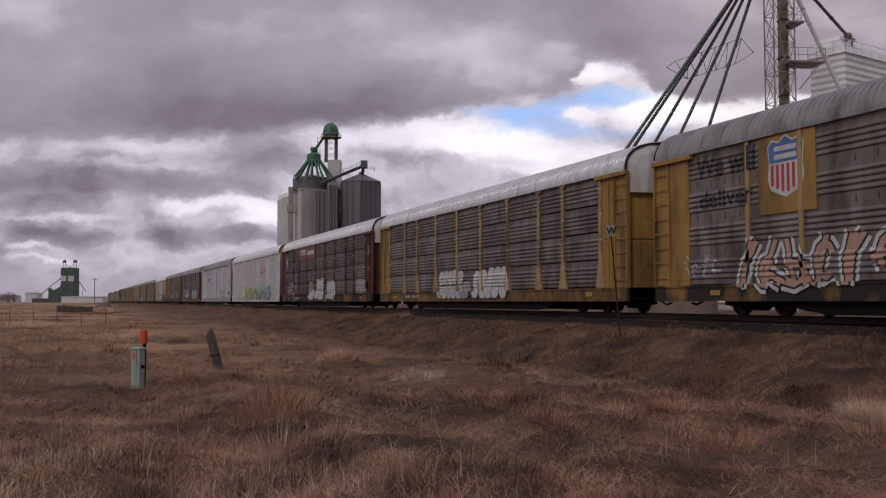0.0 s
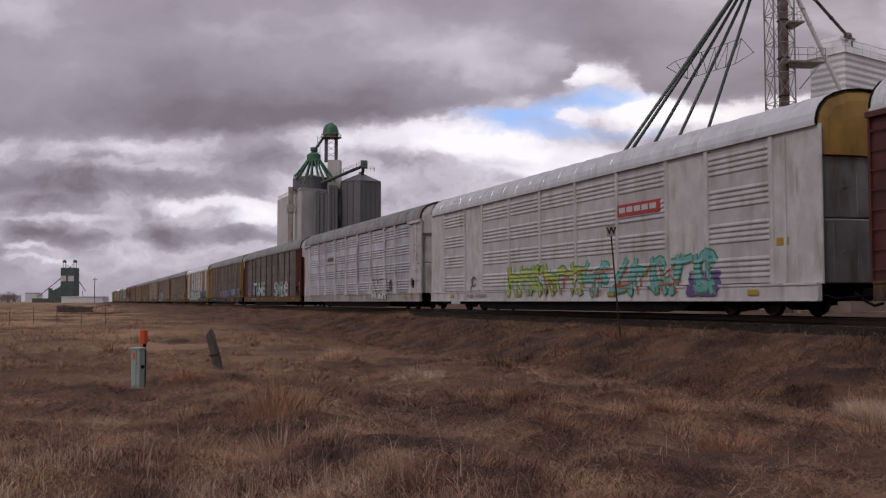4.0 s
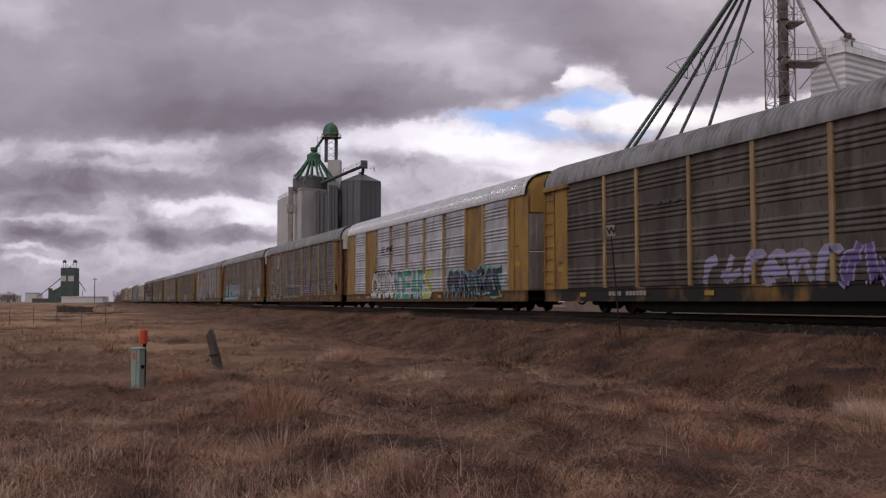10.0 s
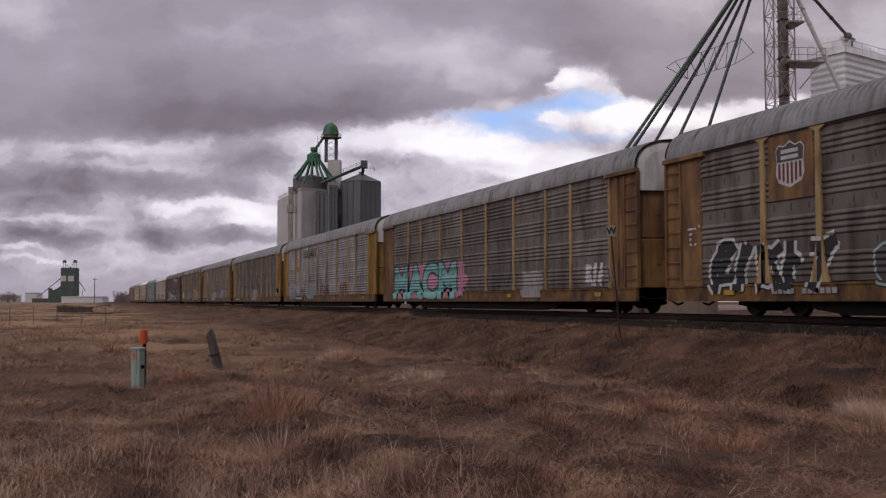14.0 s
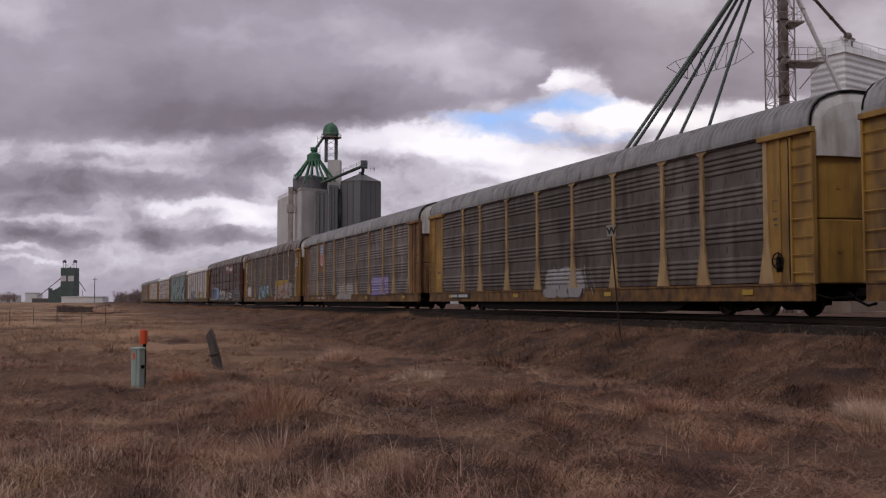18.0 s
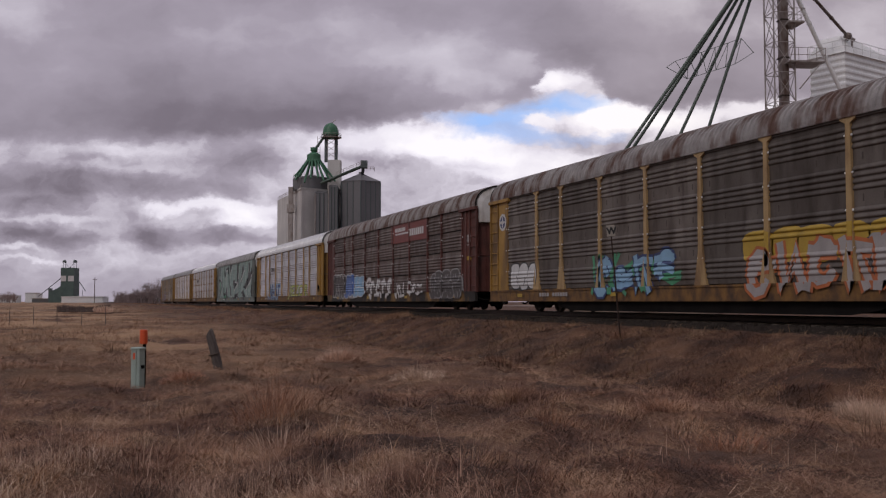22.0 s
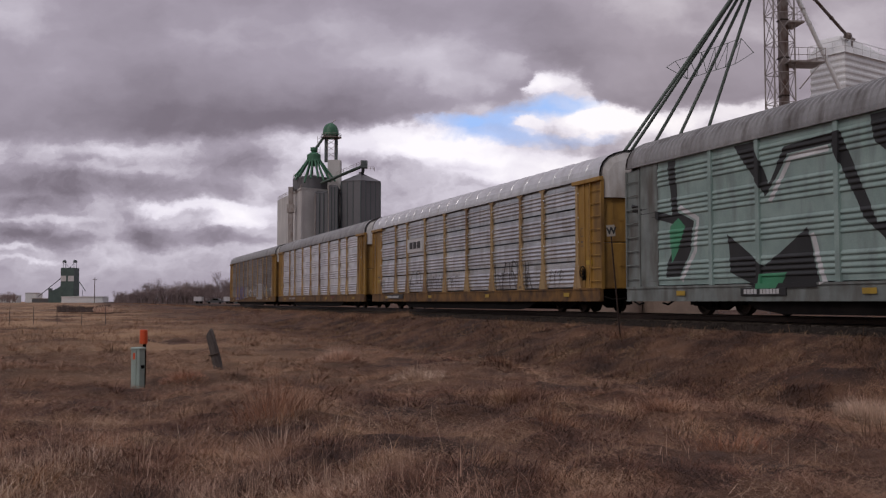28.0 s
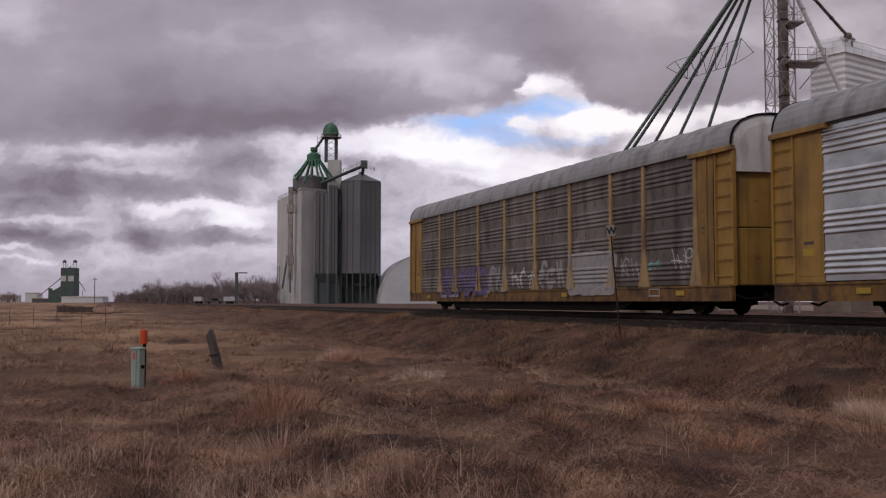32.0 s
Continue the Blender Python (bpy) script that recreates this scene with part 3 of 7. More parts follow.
def blades(name, label, pos, height, width, lean, heading, material, category="grass", bend=0.5):
    """One object of many bent, tapering blades; all arguments are arrays over the blades."""
    n = len(pos)
    dirs = np.stack([np.cos(heading), np.sin(heading), np.zeros(n)], -1)
    face = heading + rng.uniform(-1.2, 1.2, n) + math.pi / 2
    across = np.stack([np.cos(face), np.sin(face), np.zeros(n)], -1) * (width / 2)[:, None]
    rows = []
    for t, wide in ((0.0, 1.0), (0.5, 0.8), (1.0, 0.0)):
        ang = lean * (1 - bend + bend * 2 * t * 0.75)
        ang = np.minimum(ang, 1.62)
        up, out = np.cos(lean * 0.6) * t * height, np.sin(ang) * t * height
        up = np.maximum(np.cos(ang), 0.04) * t * height
        c = pos + dirs * out[:, None] + np.stack([np.zeros(n), np.zeros(n), up], -1)
        rows += [c - across * wide, c + across * wide] if wide else [c]
    verts = np.stack(rows, 1).reshape(-1, 3)
    corners = (np.arange(n)[:, None] * 5 + np.array([[0, 1, 3, 2, 2, 3, 4]])).ravel()
    starts = (np.arange(n)[:, None] * 7 + np.array([[0, 4]])).ravel()
    me = bpy.data.meshes.new(name)
    me.vertices.add(len(verts))
    me.vertices.foreach_set("co", verts.ravel())
    me.loops.add(len(corners))
    me.loops.foreach_set("vertex_index", corners)
    me.polygons.add(len(starts))
    me.polygons.foreach_set("loop_start", starts)
    me.update(calc_edges=True)
    me.materials.append(material)
    return tagged(new(name, me), label, category, kind="stuff")


def scatter(n, d0, d1, spread=0.50, power=1.0):
    """Places on the ground in a fan before the camera, d0 to d1 metres off."""
    d = d0 * (d1 / d0) ** (rng.random(n) ** power)
    side = d * rng.uniform(-spread, spread, n)
    x = -math.cos(HEAD) * d + math.sin(HEAD) * side
    y = math.sin(HEAD) * d + math.cos(HEAD) * side
    keep = (y < 15.9) & (y > -40)
    return x[keep], y[keep], d[keep]


def on_ground(x, y, sink=0.02):
    return np.stack([x, y, ground_z(x, y) - sink], -1)


def grass():
    for count, d0, d1, size, wide in ((430000, 6.9, 30, 1.2, 0.0042), (170000, 22, 85, 0.8, 0.0050)):
        x, y, d = scatter(count, d0, d1)
        clump = fbm2(x * 1.1 + 3, y * 1.1, 4)
        keep = rng.random(len(x)) < np.clip(0.7 + clump * 1.2, 0.4, 1)
        x, y, d, clump = x[keep], y[keep], d[keep], clump[keep]
        n = len(x)
        heading = np.where(rng.random(n) < 0.55, rng.uniform(0, 6.28, n), 0.9 + fbm2(x * 0.6, y * 0.6, 3) * 9 + rng.normal(0, 0.7, n))
        h = size * np.clip(rng.gamma(2.6, 0.052, n) * (0.85 + clump * 1.3), 0.03, 0.42)
        lean = np.clip(1.50 - clump * 0.30 + rng.normal(0, 0.13, n), 0.3, 1.60)
        lift = np.where(rng.random(n) < 0.3, rng.uniform(0, 0.05, n), 0)[:, None] * np.array([[0, 0, 1.0]])
        blades("grass", "matted dry red-brown prairie grass", on_ground(x, y, 0.01) + lift, h, np.full(n, wide) * rng.uniform(0.5, 1.5, n) * np.clip(d / 14, 0.75, 2.6), lean, heading, M["grass"], bend=0.8)
    # long fallen strands lying across the mat
    x, y, d = scatter(30000, 7.0, 34, power=0.9)
    keep = rng.random(len(x)) < np.clip(0.55 + fbm2(x * 0.7 + 21, y * 0.7, 3) * 1.6, 0.08, 1)
    x, y, d = x[keep], y[keep], d[keep]
    n = len(x)
    rest = on_ground(x, y, 0.0) + np.stack([np.zeros(n), np.zeros(n), rng.uniform(0.03, 0.12, n)], -1)
    blades("fallen_straw", "pale fallen straw lying across the matted grass", rest, rng.uniform(0.18, 0.5, n), rng.uniform(0.0022, 0.0042, n) * np.clip(d / 12, 0.8, 2.2), np.clip(rng.normal(1.45, 0.12, n), 1.0, 1.62), rng.uniform(0, 6.28, n), M["fallen"], bend=0.5)
    # tufts: many arching blades from one root
    x, y, d = scatter(1500, 7.3, 34, power=0.9)
    keep = rng.random(len(x)) < np.clip(0.55 + fbm2(x * 0.5 + 4, y * 0.5, 3) * 1.8, 0.05, 1)
    x, y, d = x[keep], y[keep], d[keep]
    per = 95
    size = rng.gamma(5, 0.2, len(x)).repeat(per)
    a = rng.normal(0.9, 1.3, len(x) * per)
    r = 0.12 * size * np.sqrt(rng.random(len(a)))
    bx, by = x.repeat(per) + r * np.cos(a) * 1.6, y.repeat(per) + r * np.sin(a)
    far = d.repeat(per)
    blades("grass_tufts", "arching tufts of rust-brown prairie grass", on_ground(bx, by, 0.03), np.clip(size * rng.uniform(0.12, 0.30, len(a)), 0.06, 0.5), rng.uniform(0.6, 1.5, len(a)) * 0.0052 * np.clip(far / 14, 0.8, 2.4), np.clip(rng.normal(1.15, 0.34, len(a)), 0.05, 1.56), a, M["grass"], bend=0.9)
    # taller pale straw close by, thickest towards the left
    x, y, d = scatter(170000, 6.9, 11.5, power=1.0)
    side = x * math.sin(HEAD) + y * math.cos(HEAD)
    keep = rng.random(len(x)) < np.clip(0.34 - side / d * 2.2, 0.05, 1.0) * np.clip(0.6 + fbm2(x * 0.8, y * 0.8, 3) * 1.8, 0.0, 1) * np.clip((8.7 - d + np.clip(-side / d - 0.1, -0.2, 0.3) * 2.5) / 1.6, 0.012, 1)
    x, y, d = x[keep], y[keep], d[keep]
    n = len(x)
    blades("straw", "pale upright straw standing in the near field", on_ground(x, y), np.clip(rng.gamma(4, 0.046, n), 0.06, 0.45), rng.uniform(0.0025, 0.0055, n), np.clip(rng.normal(0.75, 0.42, n), 0.02, 1.45), rng.uniform(0, 6.28, n), M["straw"], bend=0.7)
    # darker growth on the bank below the track
    n = 85000
    x, y = -6 - 60 * rng.random(n) ** 1.4, rng.uniform(11.2, 16.0, n)
    keep = rng.random(n) < np.clip(0.6 + fbm2(x * 0.5, y * 0.9, 3) * 1.6, 0.1, 1)
    x, y = x[keep], y[keep]
    n = len(x)
    blades("bank_grass", "dark matted grass on the railway bank", on_ground(x, y, 0.01), np.clip(rng.gamma(3, 0.06, n), 0.06, 0.5), rng.uniform(0.006, 0.014, n), np.clip(rng.normal(1.05, 0.35, n), 0.1, 1.5), rng.uniform(0, 6.28, n), M["bank"], bend=0.8)
    # rank grass on the shoulder that hides the far rails, and rough hummocks across the far field
    n = 26000
    x, y = -48 - 380 * rng.random(n) ** 1.5, rng.uniform(14.6, 16.3, n)
    blades("shoulder_grass", "rank tan grass along the far track shoulder", on_ground(x, y, 0.03), rng.uniform(0.18, 0.46, n) * np.clip(0.8 + fbm2(x * 0.3, y * 0.3, 3), 0.4, 1.4), rng.uniform(0.010, 0.022, n) * np.clip(-x / 70, 1, 3), np.clip(rng.normal(0.7, 0.35, n), 0.0, 1.4), rng.uniform(0, 6.28, n), M["hummock"], bend=0.7)
    x, y, d = scatter(120000, 30, 190, power=0.8)
    keep = fbm2(x * 0.13 + 40, y * 0.13, 4) + 0.25 * fbm2(x * 0.9, y * 0.9, 2) > 0.10
    x, y, d = x[keep], y[keep], d[keep]
    n = len(x)
    blades("grass_hummocks", "rough hummocks of tan and rusty field grass", on_ground(x, y, 0.02), rng.uniform(0.12, 0.42, n), rng.uniform(0.006, 0.014, n) * np.clip(d / 35, 1, 3.5), np.clip(rng.normal(0.9, 0.35, n), 0.0, 1.5), rng.uniform(0, 6.28, n), M["hummock"], bend=0.8)
    # scattered single stalks
    x, y, d = scatter(600, 9, 34)
    n = len(x)
    blades("straw", "pale upright straw standing in the near field", on_ground(x, y), rng.uniform(0.12, 0.32, n), rng.uniform(0.004, 0.007, n), np.clip(rng.normal(0.4, 0.25, n), 0.02, 1.2), rng.uniform(0, 6.28, n), M["straw"], bend=0.5)


grass()


def tussock(label, d, side, radius, height, count, material, wide=0.007, lean=0.6, name="grass_tussock"):
    """One bushy clump of dry blades on the ground."""
    p = ahead(d, side)
    a, r = rng.uniform(0, 6.28, count), radius * np.sqrt(rng.random(count))
    x, y = p.x + r * np.cos(a), p.y + r * np.sin(a)
    blades(name, label, on_ground(x, y), height * rng.uniform(0.45, 1.1, count) * (1.15 - 0.5 * r / radius), rng.uniform(0.6, 1.4, count) * wide, np.clip(lean * r / radius + rng.normal(0.15, 0.2, count), 0, 1.4), a + rng.normal(0, 0.6, count), material, "grass", 0.6)


tussock("red-brown dead weed bush in the field", 12.4, -2.15, 0.42, 0.78, 420, M["weed"], wide=0.0042, lean=0.55)
tussock("red-brown dead weed bush in the field", 13.3, -2.05, 0.55, 0.60, 380, M["weed"], wide=0.0042, lean=0.8)
tussock("pale thin weed stalks beside the bush", 10.2, -1.70, 0.35, 0.45, 90, M["straw"], wide=0.0042, lean=0.6)
tussock("red-brown dead weed bush in the field", 11.6, 1.3, 0.50, 0.36, 420, M["weed"], wide=0.0045, lean=0.9)
tussock("red-brown dead weed bush in the field", 10.6, 3.1, 0.45, 0.34, 420, M["weed"], wide=0.0045, lean=0.9)
tussock("dark matted grass tussock", 10.5, -3.6, 0.30, 0.24, 900, M["weed"], lean=1.0)
tussock("dark matted grass tussock", 19.4, -5.1, 0.45, 0.25, 700, M["weed"], lean=1.1)
tussock("dark matted grass tussock", 16.2, 4.2, 0.55, 0.28, 900, M["weed"], lean=1.0)
tussock("dark matted grass tussock", 14.2, 1.0, 0.5, 0.3, 900, M["grass"], lean=0.9)
tussock("dark matted grass tussock", 13.2, 3.0, 0.45, 0.3, 900, M["weed"], lean=0.9)
tussock("pale straw tuft on the ditch side", 16.0, 6.95, 0.55, 0.5, 1300, M["straw"], lean=0.5)
tussock("pale straw tuft on the ditch side", 19.5, -0.5, 0.5, 0.42, 900, M["straw"], lean=0.7)
tussock("pale straw tuft on the ditch side", 24.5, -2.6, 0.5, 0.5, 900, M["straw"], wide=0.01, lean=0.6)
tussock("dark matted grass tussock", 11.0, -6.0, 0.4, 0.25, 700, M["weed"], lean=1.0)
tussock("dark matted grass tussock", 22.0, 1.4, 0.7, 0.3, 900, M["grass"], wide=0.01, lean=1.0)


def yard():
    xs, ys = np.linspace(25, -150, 60), np.linspace(62, 112, 12)
    gx, gy = np.meshgrid(xs, ys)
    gz = ground_z(gx, gy) + 0.05
    w, h = len(xs), len(ys)
    idx = np.arange(w * h).reshape(h, w)
    quads = np.stack([idx[:-1, :-1], idx[1:, :-1], idx[1:, 1:], idx[:-1, 1:]], -1).reshape(-1, 4)
    me = bpy.data.meshes.new("yard")
    me.from_pydata(np.stack([gx, gy, gz], -1).reshape(-1, 3).tolist(), [], quads.tolist())
    me.materials.append(M["gravel"])
    tagged(new("yard", me), "pale gravel yard beyond the railway track", "yard", kind="structure")


yard()
# ---- track ----
def track():
    base = thing("railway_track", "railway track of rusty rails on dark timber ties", "railway track", pose(0, TRACK, 0), kind="structure")
    for s in (-1, 1):
        y = s * 0.755
        prof = [(-0.07, -0.18), (0.07, -0.18), (0.07, -0.165), (0.012, -0.14), (0.012, -0.045), (0.036, -0.03), (0.036, -0.006), (0.028, 0), (-0.028, 0), (-0.036, -0.006), (-0.036, -0.03), (-0.012, -0.045), (-0.012, -0.14), (-0.07, -0.165)]
        sh = Shape().loft([[(x, y + a, z) for a, z in prof] for x in (-1600, -300, 60, 700)])
        part("rail", sh, M["rail"], base)
    tie = Shape().box(-0.115, 0.115, -1.3, 1.3, -0.36, -0.181, bevel=0.012).mesh("tie", M["tie"])
    for k in range(300):
        part("tie", tie, None, base, m=pose(8 - 0.51 * k, rng.uniform(-0.03, 0.03), 0, 0, 0, rng.uniform(-1, 1)))
    rest = Shape()
    for k in range(300, 1400):
        x = 8 - 0.51 * k
        rest.box(x - 0.11, x + 0.11, -1.3, 1.3, -0.36, -0.181)
    part("far_ties", rest, M["tie"], base, kind="stuff")
    prof = [(-3.1, -0.85), (-2.35, -0.45), (-1.75, -0.235), (-0.85, -0.215), (0, -0.225), (0.85, -0.215), (1.75, -0.235), (2.35, -0.45), (3.1, -0.85)]
    xs = np.concatenate([[700, 300, 100, 40, 20], np.arange(10, -120, -0.5), -np.geomspace(125, 1600, 40)])
    rows = []
    for x in xs:
        rows.append([(x, a + rng.normal(0, 0.03), z + rng.normal(0, 0.012)) for a, z in prof])
    sh = Shape()
    sh.loft(rows, closed=False)
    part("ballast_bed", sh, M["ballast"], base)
    n = 26000
    x = -3 - 110 * rng.random(n) ** 1.5
    a = -rng.uniform(0.9, 2.9, n)
    z = np.interp(-a, [0.85, 1.75, 2.35, 3.1], [-0.215, -0.235, -0.45, -0.85])
    r = rng.uniform(0.02, 0.05, n)
    tet = np.array([(1, 0, -0.6), (-0.5, 0.9, -0.6), (-0.5, -0.9, -0.6), (0.1, 0.1, 0.9)])
    turn = rng.uniform(0, 6.28, n)
    c, s_ = np.cos(turn)[:, None], np.sin(turn)[:, None]
    v = np.stack([tet[None, :, 0] * c - tet[None, :, 1] * s_, tet[None, :, 0] * s_ + tet[None, :, 1] * c, np.repeat(tet[None, :, 2], n, 0)], -1) * r[:, None, None]
    v += np.stack([x, a, z], -1)[:, None, :]
    f = (np.arange(n)[:, None, None] * 4 + np.array([(0, 1, 3), (1, 2, 3), (2, 0, 3)])[None]).reshape(-1, 3)
    me = bpy.data.meshes.new("ballast_stones")
    me.from_pydata(v.reshape(-1, 3).tolist(), [], f.tolist())
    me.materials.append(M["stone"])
    part("ballast_stones", me, None, base, kind="stuff")


track()


# ---- grain elevator across the track ----
def railing(sh, pts, h=1.1, step=2.0, r=0.05):
    for a, b in zip(pts, pts[1:]):
        a, b = Vector(a), Vector(b)
        n = max(1, round((b - a).length / step))
        for k in range(n + 1):
            p = a.lerp(b, k / n)
            sh.tube(p, p + Vector((0, 0, h)), r, n=4)
        for q in (0.5, 1.0):
            sh.tube(a + Vector((0, 0, h * q)), b + Vector((0, 0, h * q)), r, n=4)
    return sh


def ring_pts(cx, cy, r, z, n=12, a0=0.0, a1=2 * math.pi):
    return [(cx + r * math.cos(a0 + (a1 - a0) * k / n), cy + r * math.sin(a0 + (a1 - a0) * k / n), z) for k in range(n + 1)]


def prism(foot, z0, z1):
    """An upright block on a footprint of (x, y) corners."""
    return Shape().loft([[(x, y, z0) for x, y in foot], [(x, y, z1) for x, y in foot]])


def elevator():
    # local frame: x to the right across the view, y away, z up
    e = thing("grain_elevator", "concrete and steel grain elevator with green roof machinery", "grain elevator", facing(306, -36.2, -0.1))
    con = M["concrete"]
    part("concrete_workhouse", prism([(-8.1, 0), (-12.9, 14), (-1.0, 22.0), (6.0, 12.5)], -0.6, 35.7), con, e)
    part("concrete_silo_block", prism([(-12.0, 12.3), (-15.2, 20.5), (-5.0, 24.5), (-1.8, 16.3)], -0.6, 36.6), con, e)
    part("concrete_silo_block", prism([(-15.4, 20.0), (-21.9, 37), (-11.6, 41), (-5.2, 24.2)], -0.6, 36.0), con, e)
    part("roof_slab", prism([(-8.3, -0.3), (-13.1, 14.1), (-1.0, 22.3), (6.3, 12.5)], 35.7, 36.3), con, e)
    part("upper_drum", Shape().lathe([(6.0, 36.2), (6.0, 39.9), (5.7, 40.3), (0.5, 41.4)], 28, pose(-6.3, 9.5, 0)), M["bin"], e, smooth=True)
    part("head_box", Shape().box(-0.6, 3.5, 5, 9, 36.2, 45.7, bevel=0.05), con, e)
    for pts in ([(-8.0, 0.3, 36.3), (-12.8, 14, 36.3)], [(-12.0, 12.6, 36.7), (-15.2, 20.5, 36.7)], [(-15.4, 20.4, 36.0), (-21.6, 36.6, 36.0)]):
        part("guard_rail", railing(Shape(), pts, step=2.5, r=0.07), M["leg"], e)
    part("guard_rail", railing(Shape(), ring_pts(-6.3, 9.5, 5.9, 40.2, 14), r=0.06), M["leg"], e)
    # distributor with spouts
    top = Vector((-5.0, 5.0, 46.5))
    part("distributor", Shape().lathe([(1.1, 49.6), (1.1, 48.6), (0.8, 48.2), (2.2, 47.2), (2.2, 45.5), (2.6, 45.3), (2.6, 44.9), (0.6, 43.6)], 20, pose(top.x, top.y, 0)), M["green"], e, smooth=True)
    for k in range(18):
        a = 2 * math.pi * k / 18 + 0.1
        r = 6.2 + (k % 3) * 0.35
        drop = 1.6 * max(0, -math.sin(a)) + (1.4 if k % 3 == 0 else 0) + (1.6 if math.cos(a) > 0.7 else 0)
        end = (top.x + r * math.cos(a) + 0.4, top.y + r * math.sin(a), 40.6 - drop)
        part("spout", Shape().tube((top.x + 2.0 * math.cos(a), top.y + 2.0 * math.sin(a), 45.6), end, 0.30, n=8), M["green"], e)
    # the leg head: a dome on twin trunks
    part("leg_head", Shape().lathe([(0.4, 57.9), (1.4, 57.4), (2.1, 56.6), (2.5, 55.5), (2.6, 54.0), (2.0, 53.4), (0.5, 52.6)], 24, pose(0.1, 7, 0)), M["green"], e, smooth=True)
    for x in (-1.3, 1.9):
        part("leg_trunk", Shape().box(x - 0.5, x + 0.5, 6.4, 7.6, 45.2, 53.6), M["bin_dark"], e)
    for z in (46.5, 48.5, 50.5):
        part("brace", Shape().tube((-1.3, 6.3, z), (1.9, 6.3, z + 2), 0.1, n=4), M["leg"], e)
        part("brace", Shape().tube((1.9, 6.25, z), (-1.3, 6.25, z + 2), 0.1, n=4), M["leg"], e)
    lad = Shape()
    for x in (-4.0, -3.2):
        lad.tube((x, 6.4, 40), (x, 6.4, 53.5), 0.09, n=4)
    for k in range(14):
        lad.tube((-4.0, 6.4, 41 + 0.9 * k), (-3.2, 6.4, 41 + 0.9 * k), 0.06, n=4)
    part("ladder", lad, M["leg"], e)
    part("spout", Shape().tube((-1.9, 6.6, 53.4), (-4.6, 5.4, 49.2), 0.45, n=8), M["spout"], e)
    part("platform", Shape().lathe([(3.3, 53.0), (3.3, 53.2), (0.5, 53.2)], 16, pose(0.3, 7, 0)), M["leg"], e)
    part("guard_rail", railing(Shape(), ring_pts(0.3, 7, 3.2, 53.2, 12), r=0.06), M["leg"], e)
    part("lightning_mast", Shape().tube((-0.4, 7, 57.2), (1.6, 7, 58.9), 0.12, n=5), M["leg"], e)
    # ribbed steel bins on legs: a row of flat-sided ones, then a taller six-sided one with a cone roof
    for x0, x1, y0, top_z in ((-3.9, 0.2, 0.2, 34.5), (0.3, 3.3, -0.6, 36.4)):
        row = part("steel_bin_block", Shape().box(x0, x1, y0, y0 + 3.4, 9.2, top_z, bevel=0.08), M["bin"], e)
        part("row_roof", Shape().loft([[(x0 - 0.1, y0 - 0.1, top_z), (x1, y0 - 0.1, top_z), (x1, y0 + 3.4, top_z), (x0 - 0.1, y0 + 3.4, top_z)], [(x0 + 0.4, y0 + 1.2, top_z + 0.7), (x1 - 0.4, y0 + 1.2, top_z + 0.7), (x1 - 0.4, y0 + 3.2, top_z + 0.7), (x0 + 0.4, y0 + 3.2, top_z + 0.7)]]), M["bin"], row)
        for k in range(4):
            x = x0 + 0.1 + (x1 - x0 - 0.2) * k / 3
            part("stiffener", Shape().tube((x, y0 - 0.12, 9.0), (x, y0 - 0.12, top_z), 0.2, n=6), M["bin_dark"] if k else M["leg"], row)
        for x in (x0 + 0.2, x1 - 0.3):
            part("support_leg", Shape().box(x - 0.25, x + 0.25, y0, y0 + 0.5, -0.6, 9.4), M["bin_dark"], row)
        part("hopper_skirt", Shape().loft([[(x0, y0 + 0.1, 9.2), (x1, y0 + 0.1, 9.2), (x1, y0 + 3.3, 9.2), (x0, y0 + 3.3, 9.2)], [(x0 + 1.0, y0 + 1.2, 6.6), (x1 - 1.0, y0 + 1.2, 6.6), (x1 - 1.0, y0 + 2.4, 6.6), (x0 + 1.0, y0 + 2.4, 6.6)]]), M["bin_dark"], row)
    cx, cy, r, h = 10.1, 5.2, 7.0, 38.1
    octo = lambda rr, z: [(cx + rr * math.cos(radians(60 * k - 86)), cy + rr * math.sin(radians(60 * k - 86)), z) for k in range(6)]
    b = part("steel_bin", Shape().loft([octo(r, 9.3), octo(r, h), octo(r + 0.2, h), octo(r + 0.2, h + 0.25), octo(0.9, h + 3.0), octo(0.9, h + 3.6)]), M["bin"], e)
    part("hopper", Shape().loft([octo(r - 0.2, 9.3), octo(2.4, 6.4), octo(2.2, 5.4)]), M["bin_dark"], b)
    for x, y, z in octo(r + 0.05, 0):
        part("stiffener", Shape().tube((x, y, 9.0), (x, y, h), 0.22, n=6), M["bin_dark"], b)
        part("support_leg", Shape().box(x - 0.22, x + 0.22, y - 0.2, y + 0.2, -0.6, 9.2), M["bin_dark"], b)
    for k in range(6):
        p, q = Vector(octo(r + 0.03, 9.2)[k]), Vector(octo(r + 0.03, 9.2)[(k + 1) % 6])
        for u in (0.3, 0.6) if k % 2 else (0.25, 0.5, 0.75):
            x, y, z = p.lerp(q, u)
            part("stiffener", Shape().tube((x, y, z), (x, y, h), 0.15, n=6), M["bin_dark"], b)
            part("support_leg", Shape().box(x - 0.16, x + 0.16, y - 0.16, y + 0.16, -0.6, 9.2), M["bin_dark"], b)
    part("dark_undercroft", Shape().box(4.8, 15.6, 8.0, 11.0, -0.6, 9.0).box(-3.4, 3.8, 1.6, 2.6, -0.6, 8.5), M["bin_dark"], e)
    # inclined gallery up to the bins
    a, c = Vector((-2.0, -0.6, 37.4)), Vector((11.0, 2.5, 43.4))
    gal = Shape()
